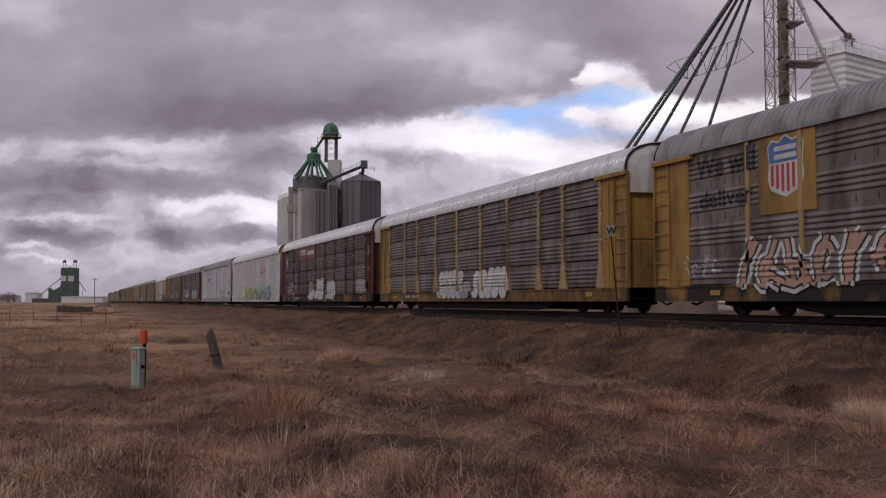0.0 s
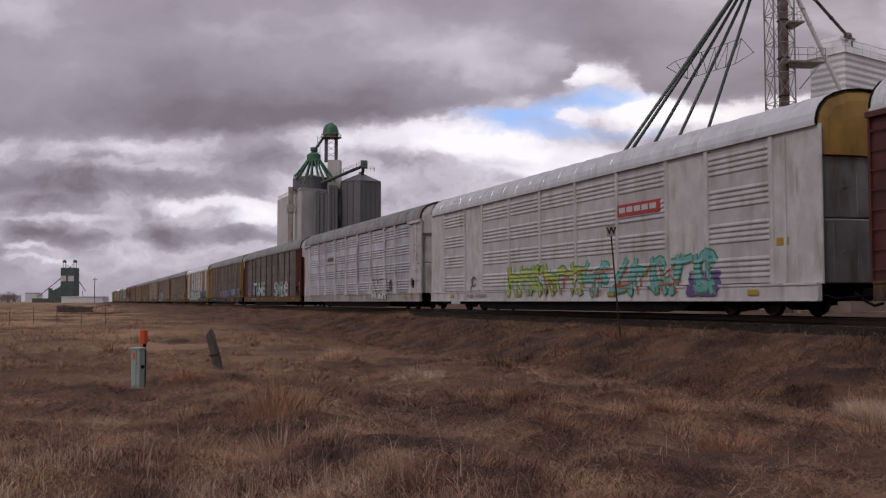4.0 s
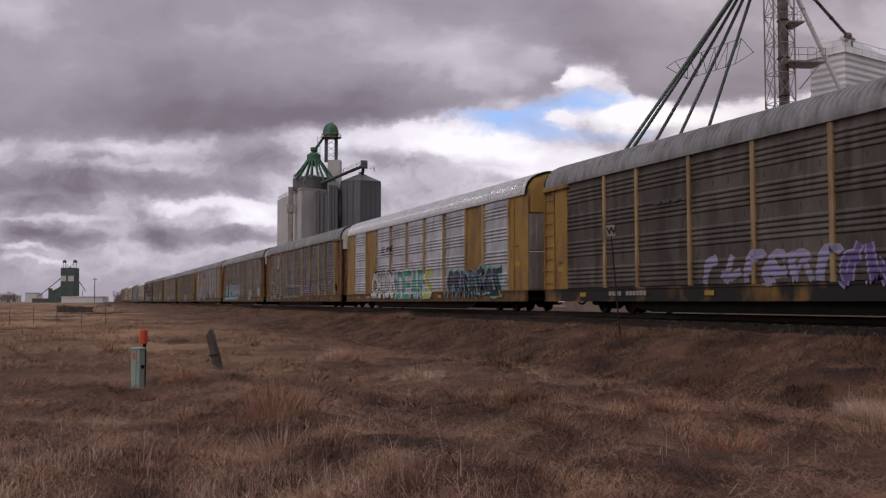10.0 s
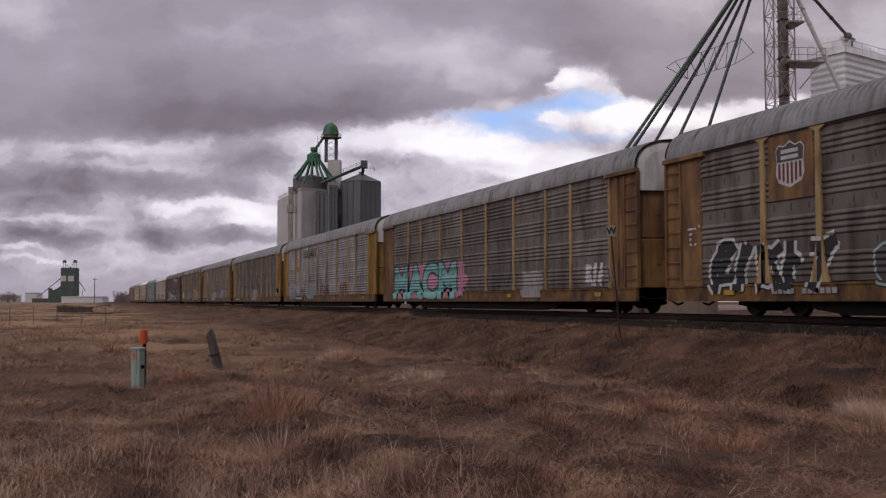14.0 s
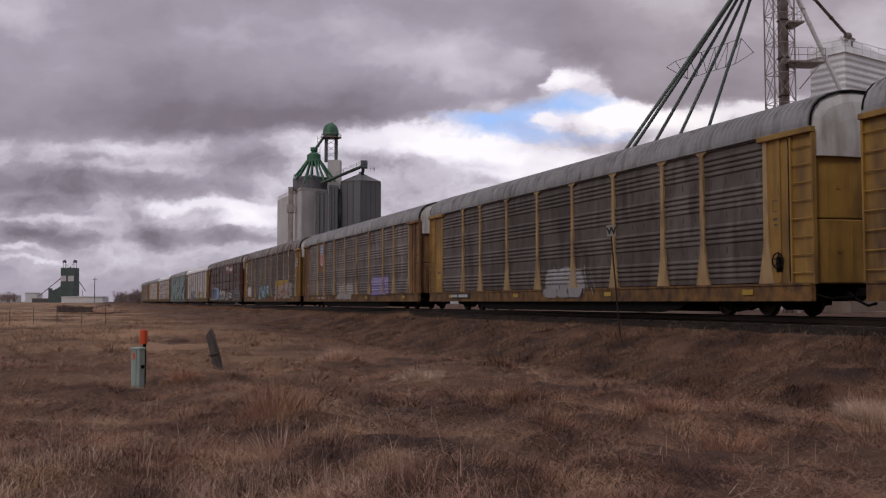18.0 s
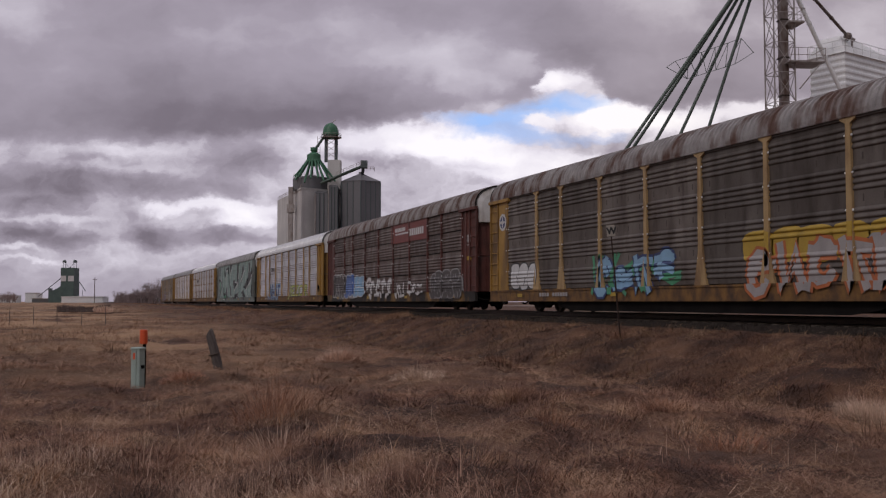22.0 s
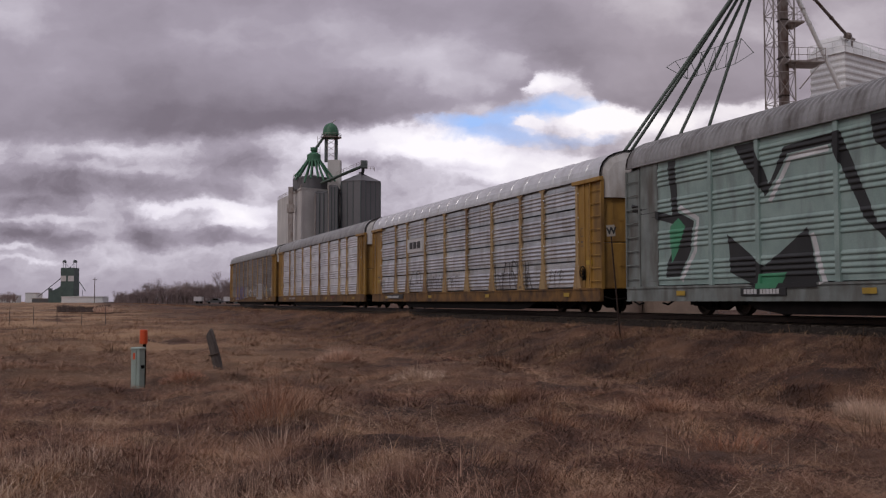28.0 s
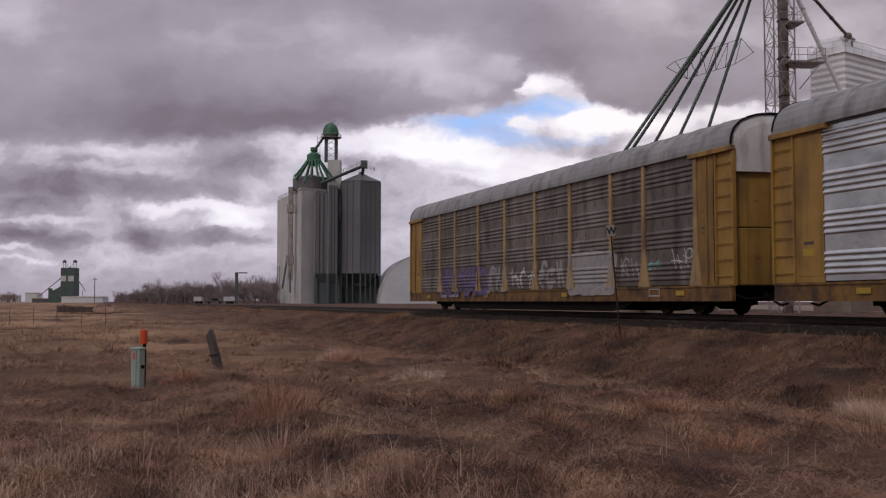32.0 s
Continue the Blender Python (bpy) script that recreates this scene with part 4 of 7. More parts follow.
    for s in (-0.6, 0.6):
        gal.tube(a + Vector((0, s, 0)), c + Vector((0, s, 0)), 0.3, n=6)
    gal.tube(a, c, 0.5, n=8)
    part("conveyor_gallery", gal, M["spout"], e)
    part("guard_rail", railing(Shape(), [tuple(a + Vector((5, -0.5, 2.5))), tuple(c + Vector((0, -0.9, 0.4)))], step=1.2, r=0.06), M["leg"], e)
    part("gallery_head", Shape().box(10.2, 12.3, 1.4, 3.6, 42.6, 45.0, bevel=0.1).tube((11, 2.5, 43), (10.5, 5, 40.5), 0.5), M["bin_dark"], e)
    part("guard_rail", railing(Shape(), [(12.2, 1.5, 41.8), (14.4, 1.5, 41.8), (14.4, 4, 41.8)], step=1.0, r=0.06), M["leg"], e)
    # outside leg with spouts on the workhouse wall
    part("unloading_leg", Shape().box(-13.3, -11.9, 6.6, 7.8, 7.5, 37.2).box(-13.7, -11.5, 6.2, 8.0, 29.0, 31.6).box(-13.7, -11.5, 6.2, 8.0, 12.5, 15.2), M["leg"], e)
    part("spout", Shape().tube((-13.6, 7.0, 14.2), (-14.9, 6.2, 4.6), 0.3), M["spout"], e)
    part("spout", Shape().tube((-12.6, 7.0, 12.6), (-12.4, 6.2, 3.4), 0.28), M["spout"], e)
    part("ladder", Shape().tube((-20.4, 30, -0.5), (-20.4, 30, 12.6), 0.12, n=4).tube((-19.8, 30, -0.5), (-19.8, 30, 12.6), 0.12, n=4).tube((-20.4, 30, 12.4), (-19.8, 30, 12.4), 0.1, n=4), M["bin_dark"], e)
    return e


elevator()


def fabric_shed():
    rows = []
    for y in np.linspace(0, 30, 6):
        rows.append([(13.2 * math.cos(a), y, -0.8 + 15.5 * math.sin(a)) for a in np.linspace(math.pi, 0, 25)])
    t = thing("fabric_shed", "white arched fabric-covered storage shed", "shed", facing(300, -6.3, 0.1, turn=8))
    sh = Shape().loft(rows, closed=False)
    sh.f.append(tuple(range(24, -1, -1)))
    sh.f.append(tuple(5 * 25 + k for k in range(25)))
    part("cover", sh, M["whitecloth"], t, smooth=True)
    for k, row in enumerate(rows):
        rib = Shape()
        for p, q in zip(row, row[1:]):
            rib.tube(p, q, 0.09, n=4, caps=False)
        part("rib", rib, M["leg"], t)


fabric_shed()


# ---- grain leg, spouts and white bin close behind the track ----
def lattice_tower():
    t = thing("grain_leg_tower", "lattice steel tower round a grey bucket elevator leg", "tower", facing(76, 26.4, -0.6, turn=6))
    h, w = 29.0, 0.84
    corners = [(-w, -w), (w, -w), (w, w), (-w, w)]
    for x, y in corners:
        part("tower_leg", Shape().tube((x, y, 0), (x, y, h), 0.06, n=6), M["leg"], t)
    bay = 2.35
    for k in range(int(h / bay)):
        z = k * bay
        for (x0, y0), (x1, y1) in zip(corners, corners[1:] + corners[:1]):
            part("strut", Shape().tube((x0, y0, z), (x1, y1, z), 0.035, n=4), M["leg"], t)
            part("brace", Shape().tube((x0, y0, z), (x1, y1, z + bay), 0.03, n=4), M["leg"], t)
            part("brace", Shape().tube((x1, y1, z), (x0, y0, z + bay), 0.03, n=4), M["leg"], t)
    part("leg_casing", Shape().box(0.02, 0.55, -0.35, 0.35, 0, h - 0.4, bevel=0.02), M["casing"], t)
    part("leg_casing", Shape().box(0.58, 0.85, 0.2, 0.6, 0, h - 0.4, bevel=0.02), M["leg"], t)
    for z in range(2, 28, 3):
        part("flange", Shape().box(-0.05, 0.6, -0.40, 0.40, z, z + 0.1), M["rail"], t)
    for z, x1 in ((19.5, 3.1), (22.6, 1.5)):
        part("platform", Shape().box(0.2, x1, -1.3, 0.9, z, z + 0.12), M["leg"], t)
        for zz in (0.55, 1.1):
            part("guard_rail", Shape().tube((0.2, -1.3, z + zz), (x1, -1.3, z + zz), 0.025, n=5).tube((x1, -1.3, z + zz), (x1, 0.9, z + zz), 0.025, n=5), M["leg"], t)
        for k in range(5):
            x = 0.2 + (x1 - 0.2) * k / 4
            part("rail_post", Shape().tube((x, -1.3, z + 0.1), (x, -1.3, z + 1.1), 0.025, n=5), M["leg"], t)
    part("cantilever_brace", Shape().tube((1.0, -1.2, 17.4), (2.8, -1.2, 19.5), 0.05, n=5), M["leg"], t)
    part("distributor", Shape().lathe([(0.5, 30.4), (1.3, 29.8), (1.3, 28.9), (0.7, 28.2)], 16), M["spout"], t, smooth=True)
    return t


lattice_tower()


def spout_bundle():
    t = thing("spout_bundle", "fan of dark green grain spouts braced by a light truss", "grain spouts", facing(76, 0, 0))
    head = Vector((25.8, 0, 28.7))
    pipes = []
    for k, fx in enumerate((11.3, 11.95, 13.85, 16.15, 19.1)):
        a, foot = head + Vector((0, (k - 2) * 0.25, 0)), Vector((fx, (k - 2) * 0.7, 8.2))
        pipes.append((a, foot))
        part("spout", Shape().tube(a, foot, 0.13, n=10), M["spout"], t, smooth=True)
    # a light lattice beam ties the pipes together, climbing towards the tower
    top0, top1, low0, low1 = Vector((18.07, -0.6, 19.07)), Vector((23.23, -0.6, 20.86)), Vector((19.02, -0.4, 17.72)), Vector((22.76, -0.4, 18.89))
    tips = (Vector((17.40, -0.5, 18.62)), Vector((24.19, -0.5, 19.78)))
    top = [top0.lerp(top1, k / 5) for k in range(6)]
    low = [low0.lerp(low1, k / 5) for k in range(6)]
    lattice = [(top[k], low[k]) for k in range(6)] + [(top[k + 1], low[k]) for k in range(5)] + [(top[k], top[k + 1]) for k in range(5)] + [(low[k], low[k + 1]) for k in range(5)]
    lattice += [(tips[0], top[0]), (tips[0], low[0]), (tips[1], top[5]), (tips[1], low[5])]
    for p, q in lattice:
        part("truss_bar", Shape().tube(p, q, 0.028, n=4), M["spout"], t)
    return t


spout_bundle()


def low_bin(side):
    t = thing("steel_grain_bin", "low corrugated steel grain bin on a concrete base", "grain bin", facing(76, side, -0.75), group="low grain bins")
    zs = np.arange(1.3, 7.6, 0.1)
    part("wall", Shape().lathe([(2.7 + 0.03 * math.cos(2 * math.pi * z / 0.4), float(z)) for z in zs], 28, caps=False), M["whitebin"], t)
    part("roof", Shape().lathe([(2.85, 7.5), (0.5, 8.9), (0.5, 9.1)], 28), M["whitebin"], t)
    part("base", Shape().lathe([(2.95, 0), (2.95, 1.4)], 28), M["gravel"], t)


low_bin(12.4)
low_bin(18.2)


def white_bin():
    t = thing("white_bin", "white corrugated steel bin with railed roof", "grain bin", facing(82, 34.0, -0.8, turn=36))
    # corner nearest the camera at local 0, 0
    zs = np.arange(2.6, 22.4, 0.14)
    part("base", Shape().box(-0.1, 9.1, -0.1, 3.4, -0.5, 2.6), M["gravel"], t)
    ring = lambda z: [(x, y, z) for d in (0.035 * math.cos(2 * math.pi * z / 0.56),) for x, y in ((-d, -d), (9 + d, -d), (9 + d, 3.3 + d), (-d, 3.3 + d))]
    part("corrugated_wall", Shape().loft([ring(float(z)) for z in zs], caps=False), M["whitebin"], t)
    part("roof", Shape().loft([[(-0.15, -0.15, 22.3), (9.2, -0.15, 22.3), (9.2, 3.5, 22.3), (-0.15, 3.5, 22.3)], [(0.7, 0.9, 24.0), (2.8, 0.9, 24.0), (2.8, 2.7, 24.0), (0.7, 2.7, 24.0)]]), M["whitebin"], t)
    part("guard_rail", railing(Shape(), [(-0.1, 3.3, 22.3), (-0.1, -0.1, 22.3), (9, -0.1, 22.3)], h=1.1, step=1.3, r=0.03), M["whitebin"], t)
    part("roof_vent", Shape().tube((1.6, 0.3, 22.3), (1.6, 0.3, 23.6), 0.08).tube((1.6, 0.3, 23.5), (1.6, 0.1, 23.75), 0.17), M["leg"], t)
    return t


white_bin()


def spout(label, a, b, r, mat_, ball=0.0):
    a, b = Vector(a), Vector(b)
    t = thing("grain_spout", label, "grain spout", Matrix.Translation(b))
    part("pipe", Shape().tube(a - b, (0, 0, 0), r, n=10), mat_, t, smooth=True)
    for f in (0.25, 0.5, 0.75):
        p = (a - b) * f
        d = (a - b).normalized() * 0.06
        part("flange", Shape().tube(p - d, p + d, r * 1.3, n=10), mat_, t)
    if ball:
        part("end_boot", Shape().lathe([(0.05, -ball), (ball * 0.8, -ball * 0.6), (ball, 0), (ball * 0.8, ball * 0.6), (0.05, ball)], 14), mat_, t, smooth=True)


spout("white diagonal grain spout from the leg tower", ahead(76, 26.4, 27.6), ahead(78, 31.9, 17.4), 0.17, M["whitebin"])
spout("dark grain spout ending in a round boot", ahead(76.5, 26.6, 27.6), ahead(83, 34.7, 23.1), 0.13, M["casing"], 0.36)


# ---- small things in the field ----
def pedestal():
    p = ahead(19.0, -5.88)
    z = float(ground_z(p.x, p.y))
    t = thing("utility_pedestal", "pale green cable pedestal with an orange marker cap", "utility pedestal", facing(19.0, -5.88, z + 0.03, turn=-14))
    part("housing", Shape().box(-0.095, 0.095, -0.095, 0.095, -0.2, 0.74, bevel=0.012), M["pedestal"], t)
    part("cover_cap", Shape().box(-0.11, 0.11, -0.11, 0.11, 0.715, 0.77, bevel=0.015), M["pedestal"], t)
    part("marker_post", Shape().box(0.05, 0.09, 0.085, 0.14, -0.1, 0.9), M["black"], t)
    part("marker_cap", Shape().lathe([(0.072, 0.83), (0.076, 0.85), (0.072, 1.09), (0.055, 1.105)], 16, pose(0.055, 0.10, 0)), M["orange"], t, smooth=True)
    part("warning_label", Shape().box(-0.05, -0.005, -0.099, -0.096, 0.54, 0.66), M["orange"], t)
    part("latch", Shape().box(0.095, 0.112, -0.05, 0.05, 0.36, 0.43, bevel=0.004), M["black"], t)
    part("seam", Shape().box(0.02, 0.026, -0.098, -0.094, 0.0, 0.71), M["black"], t)


pedestal()


def fence_post():
    p = ahead(22.8, -5.18)
    z = float(ground_z(p.x, p.y))
    t = thing("fence_post", "leaning weathered grey wooden fence post", "fence post", facing(22.8, -5.18, z - 0.05) @ pose(0, 0, 0, 4, -13, 0))
    rows = []
    for z_, r in ((-0.2, 0.12), (0.1, 0.115), (0.4, 0.105), (0.7, 0.1), (0.9, 0.095), (0.97, 0.07)):
        rows.append([(r * math.cos(a) * (1 + 0.12 * math.sin(3 * a + z_ * 4)), r * 0.9 * math.sin(a), z_ + (0.06 * math.cos(a) if z_ > 0.8 else 0)) for a in np.linspace(0, 2 * math.pi, 11)[:-1]])
    part("post", Shape().loft(rows), M["oldwood"], t, smooth=True)
    part("wire_staple", Shape().tube((-0.12, -0.1, 0.42), (0.12, -0.1, 0.42), 0.02, n=5), M["rail"], t)


fence_post()


def text_mesh(words, size, material, depth=0.0, offset=0.0, shear=0.0, name="lettering"):
    cu = bpy.data.curves.new(name, "FONT")
    cu.body, cu.size, cu.extrude, cu.offset, cu.shear = words, size, depth, offset, shear
    cu.align_x, cu.resolution_u = "LEFT", 3
    ob = bpy.data.objects.new(name, cu)
    me = bpy.data.meshes.new_from_object(ob)
    bpy.data.objects.remove(ob)
    bpy.data.curves.remove(cu)
    me.materials.clear()
    me.materials.append(material)
    return me


def whistle_sign():
    p = ahead(29.0, 5.23)
    z = float(ground_z(p.x, p.y))
    t = thing("whistle_sign", "small dirty cream letter sign on a thin leaning post", "railway sign", facing(29.0, 5.23, z - 0.1) @ pose(0, 0, 0, 0, -4.6, 0))
    h = 2.78 - z
    part("post", Shape().box(-0.02, 0.02, -0.02, 0.02, -0.2, h), M["rail"], t)
    part("plate", Shape().box(-0.125, 0.125, -0.03, -0.022, h - 0.34, h, bevel=0.003), M["signplate"], t)
    me = text_mesh("W", 0.27, M["ink"], 0.001, 0.012)
    part("letter", me, None, t, "black letter W", m=pose(-0.125, -0.034, h - 0.265, 90, 0, 0))


whistle_sign()


# ---- far left: green elevator, sheds, poles, trees ----
def far_elevator():
    s = 720 / 1735.0
    t = thing("country_elevator", "dark green clad country grain elevator with twin leg heads", "grain elevator", facing(720, -274, -0.4))
    part("tower_block", Shape().box(-4.6, 5.2, -5, 5, -1, 25.5, bevel=0.05).box(-4.7, 5.3, -5.1, 5.1, 22, 22.4), M["dkgreen"], t)
    part("stair_panel", Shape().box(-4.5, -0.6, -5.2, -5.02, 15.6, 19.6).box(0.8, 5.1, -5.2, -5.02, 15.6, 19.6), M["palegalv"], t)
    for x in (-3.9, 3.9):
        hd = Shape().tube((x - 0.9, 0, 25), (x - 0.9, 0, 29.6), 0.2, n=6).tube((x + 0.9, 0, 25), (x + 0.9, 0, 29.6), 0.2, n=6)
        hd.lathe([(1.5, 29.4), (1.4, 30.6), (0.7, 31.3), (0.1, 31.4)], 12, pose(x, 0, 0))
        part("leg_head", hd, M["bin_dark"], t)
        part("spout", Shape().tube((x, 0, 30), (0.0, 0, 25.4), 0.18, n=5), M["bin_dark"], t)
    part("spout", Shape().tube((-5.4, -2, 18), (-21, -4, 4.5), 0.28, n=5), M["bin_dark"], t)
    part("spout", Shape().tube((5.4, -2, 19), (13, -3, 8.5), 0.25, n=5), M["bin_dark"], t)
    part("driveway_shed", Shape().extrude([(-13, -1), (-4.6, -1), (-4.6, 12), (-7, 10.5), (-11, 8.5), (-13, 7)], -5, 4), M["dkgreen"], t)
    part("annex", Shape().box(-14.2, -12.2, -3, 0, -1, 10.5), M["bin_dark"], t)
    for x in (8.2, 10.8):
        part("support_tower", Shape().tube((x, -3, -1), (x, -3, 16 if x < 9 else 9), 0.18, n=5), M["bin_dark"], t)


far_elevator()


def long_shed(name, label, d, x0, x1, h, wall, roof, depth=12.0):
    t = thing(name, label, "shed", facing(d, (x0 + x1) / 2, -0.5))
    w = (x1 - x0) / 2
    part("wall", Shape().box(-w, w, 0, depth, -1, h), wall, t)
    part("roof", Shape().extrude([(-w - 0.3, h), (w + 0.3, h), (w + 0.3, h + 0.25), (-w - 0.3, h + 0.25)], -0.4, depth / 2).box(-w - 0.3, w + 0.3, -0.5, depth, h + 0.26, h + 0.6), roof, t)


long_shed("machine_shed", "low white metal shed beside the green elevator", 690, -268, -239, 4.0, M["shed"], M["shed"])
long_shed("farm_shed", "low dark farm building at the horizon", 760, -318, -300, 3.0, M["shedroof"], M["leg"])


long_shed("machine_shed", "low white metal shed on the far horizon", 780, -352, -340, 5.5, M["shed"], M["shed"])
long_shed("machine_shed", "low white metal shed on the far horizon", 790, -336, -327, 7.5, M["shed"], M["palegalv"])


def utility_pole(d, side, top, arm=2.2):
    t = thing("utility_pole", "weathered wooden utility pole with crossarm", "utility pole", facing(d, side, -0.6), group="utility poles")
    part("pole", Shape().tube((0, 0, -0.5), (0, 0, top), 0.2, 0.13, n=7), M["bark"], t)
    part("crossarm", Shape().box(-arm, arm, -0.08, 0.08, top - 0.8, top - 0.6), M["bark"], t)


utility_pole(420, -149, 11.2, 0.9)
utility_pole(560, -137, 11.0)


def light_gantry():
    t = thing("steel_gantry", "grey-green steel post with one long side arm", "gantry", facing(300, -63.1, -0.6))
    part("post", Shape().box(-0.45, 0.45, -0.3, 0.3, -0.5, 9.9, bevel=0.04), M["bin_dark"], t)
    part("arm", Shape().box(-0.45, 3.3, -0.2, 0.2, 9.6, 9.95, bevel=0.03), M["bin_dark"], t)


light_gantry()


def bare_tree(rs, h):
    """A leafless tree: short trunk, rising limbs, and a crown of fine twigs."""
    trunk, twigs = Shape(), Shape()

    def grow(p, d, length, r, depth):
        q = p + d * length
        (trunk if depth < 2 else twigs).tube(p, q, r, r * 0.6, n=6 if depth < 1 else (4 if depth < 2 else 3), caps=False)
        if depth >= 4:
            return
        for k in range((4, 4, 4, 4)[depth]):
            a = rs.uniform(0, 6.28)
            spread = rs.uniform(0.3, 0.95)
            u = d.orthogonal().normalized()
            v = d.cross(u)
            nd = (d + (u * math.cos(a) + v * math.sin(a)) * spread + Vector((0, 0, 0.25))).normalized()
            grow(p + d * length * rs.uniform(0.35, 1.0), nd, length * rs.uniform(0.6, 0.95), max(r * 0.5, 0.020), depth + 1)

    grow(Vector((0, 0, -0.5)), Vector((rs.uniform(-0.1, 0.1), rs.uniform(-0.1, 0.1), 1)).normalized(), h * 0.27, h * 0.022, 0)
    return trunk, twigs


def trees():
    rs = np.random.default_rng(21)
    kinds = []
    for k in range(7):
        trunk, twigs = bare_tree(rs, 10.0)
        kinds.append((trunk.mesh("trunk", M["bark"]), twigs.mesh("crown", M["twig"])))
    k = 0
    for d, x0, x1, count, h0, h1, base in ((330, 247, 492, 44, 6.5, 13.0, -0.5), (345, 245, 360, 34, 6.0, 11.5, -0.5), (370, 330, 495, 34, 9.5, 18.0, -0.5), (520, 207, 247, 20, 7.0, 11.0, -0.5), (620, -60, 32, 40, 7.0, 11.5, -0.6), (900, 30, 110, 10, 4.0, 7.0, -0.6)):
        for i in range(count):
            x = x0 + (x1 - x0) * (i + rs.uniform(-0.4, 0.4)) / count
            dd = d * rs.uniform(0.96, 1.06)
            h = rs.uniform(h0, h1)
            trunk, twigs = kinds[k % 7]
            k += 1
            t = thing("bare_tree", "leafless grey-brown prairie tree at the field edge", "tree", facing(dd, (x - 784) / 1735 * dd, base, turn=rs.uniform(0, 360)), group="shelterbelt trees")
            sc = Matrix.Scale(h / 10.0, 4)
            part("trunk", trunk, None, t, m=sc)
            part("crown", twigs, None, t, m=sc)


trees()


def thicket(label, d, x0, x1, height, count, wide, material):
    """Low tangled undergrowth in a belt across the view; x0 and x1 are bearings."""
    q = rng.uniform(x0, x1, count)
    dd = d * rng.uniform(0.97, 1.05, count)
    pos = np.array([tuple(ahead(a, a * b, -0.6)) for a, b in zip(dd, q)])
    blades("thicket", label, pos, height * rng.uniform(0.4, 1.0, count) * (0.8 + 0.5 * fbm2(q * 90, q * 0 + d, 3)), rng.uniform(0.5, 1.5, count) * wide, np.clip(rng.normal(0.25, 0.25, count), 0, 1.0), rng.uniform(0, 6.28, count), material, "undergrowth", 0.4)


thicket("bare grey-brown undergrowth between the trees", 340, -0.308, -0.166, 3.0, 6000, 0.16, M["twig"])
thicket("bare grey-brown undergrowth between the trees", 515, -0.334, -0.306, 4.5, 2000, 0.22, M["twig"])
thicket("low dark hedge along the old fence", 97, -0.392, -0.338, 0.95, 3000, 0.05, M["hedge"])
thicket("tan dry shrub at the hedge end", 93, -0.355, -0.336, 0.8, 900, 0.04, M["straw"])


def parked_pickup(d, side):
    t = thing("parked_pickup", "dark parked pickup truck by the trees", "truck", facing(d, side, -0.45))
    part("body", Shape().extrude([(-2.6, 0.5), (2.6, 0.5), (2.6, 1.1), (1.5, 1.25), (0.9, 1.85), (-0.7, 1.85), (-0.9, 1.2), (-2.6, 1.2)], 0, 1.9), M["shedroof"], t)
    part("window", Shape().extrude([(-0.55, 1.25), (1.25, 1.25), (0.82, 1.75), (-0.55, 1.75)], -0.02, 0.0), M["black"], t)
    for x in (-1.7, 1.7):
        part("wheel", Shape().tube((x, -0.05, 0.38), (x, 0.2, 0.38), 0.38, n=14), M["black"], t)


def trailer(d, side, length):
    t = thing("box_trailer", "white parked box trailer on dark wheels", "trailer", facing(d, side, -0.45))
    part("box", Shape().box(-length / 2, length / 2, 0, 2.5, 1.0, 2.4, bevel=0.05), M["palegalv"], t)
    part("chassis", Shape().box(-length / 2 + 0.3, length / 2 - 0.3, 0.3, 2.2, 0.75, 1.1), M["black"], t)
    for x in (-length / 2 + 1.2, -length / 2 + 2.3, length / 2 - 1.5):
        part("wheel", Shape().tube((x, 0.1, 0.42), (x, 0.4, 0.42), 0.48, n=14), M["black"], t)


trailer(310, -77.4, 2.6)
trailer(312, -67.6, 4.2)
parked_pickup(308, -71.6)


def wire_fence():
    t = thing("wire_fence", "old wire fence on thin grey posts", "fence", facing(58, -26, -1.05))
    pts = []
    for k in range(6):
        x = k * 1.42 - 1.0
        pts.append(x)
        part("post", Shape().tube((x, 0, -0.2), (x + rng.uniform(-0.05, 0.05), 0, 1.15), 0.018, n=5), M["oldwood"], t)
    for z in (0.5, 0.95):
        part("wire", Shape().tube((pts[0], 0, z), (pts[-1], 0, z), 0.006, n=4), M["leg"], t)


wire_fence()

import collections
# ---- the train ----
Z_PANEL, Z_EAVE, Z_SILL = 0.90, 4.74, 0.35
HALF = BODY / 2
REAR = HALF + 0.6
BAYS = [1.25, 3.98, 6.05, 8.95, 11.87, 14.78, 17.70, 20.65, 22.70, 25.50]
FACE = SIDE - 0.075    # flat of the side panels
RIDGE = 0.038


def ridge_profile(z0, z1):
    """(z, depth) pairs of the pressed ribs of a side panel: groups of four ridges between flat bands."""
    pts, z = [(z0, 0.0)], Z_PANEL + 0.02
    while z < z1:
        for k in range(4):
            b = z + 0.12 + 0.15 * k
            for dz, d in ((0, 0), (0.012, RIDGE * 0.5), (0.03, RIDGE * 0.9), (0.052, RIDGE), (0.078, RIDGE * 0.8), (0.105, RIDGE * 0.38), (0.13, 0)):
                if z0 < b + dz < z1:
                    pts.append((b + dz, d))
        z += 0.97
    pts.append((z1, 0.0))
    return pts


FULL_PROFILE = ridge_profile(Z_PANEL, Z_EAVE)
CACHE = {}


def cached(key, make):
    if key not in CACHE:
        CACHE[key] = make()
    return CACHE[key]


SLOTTED = [M[k].name for k in ("grime", "darkgrime", "midgalv")]


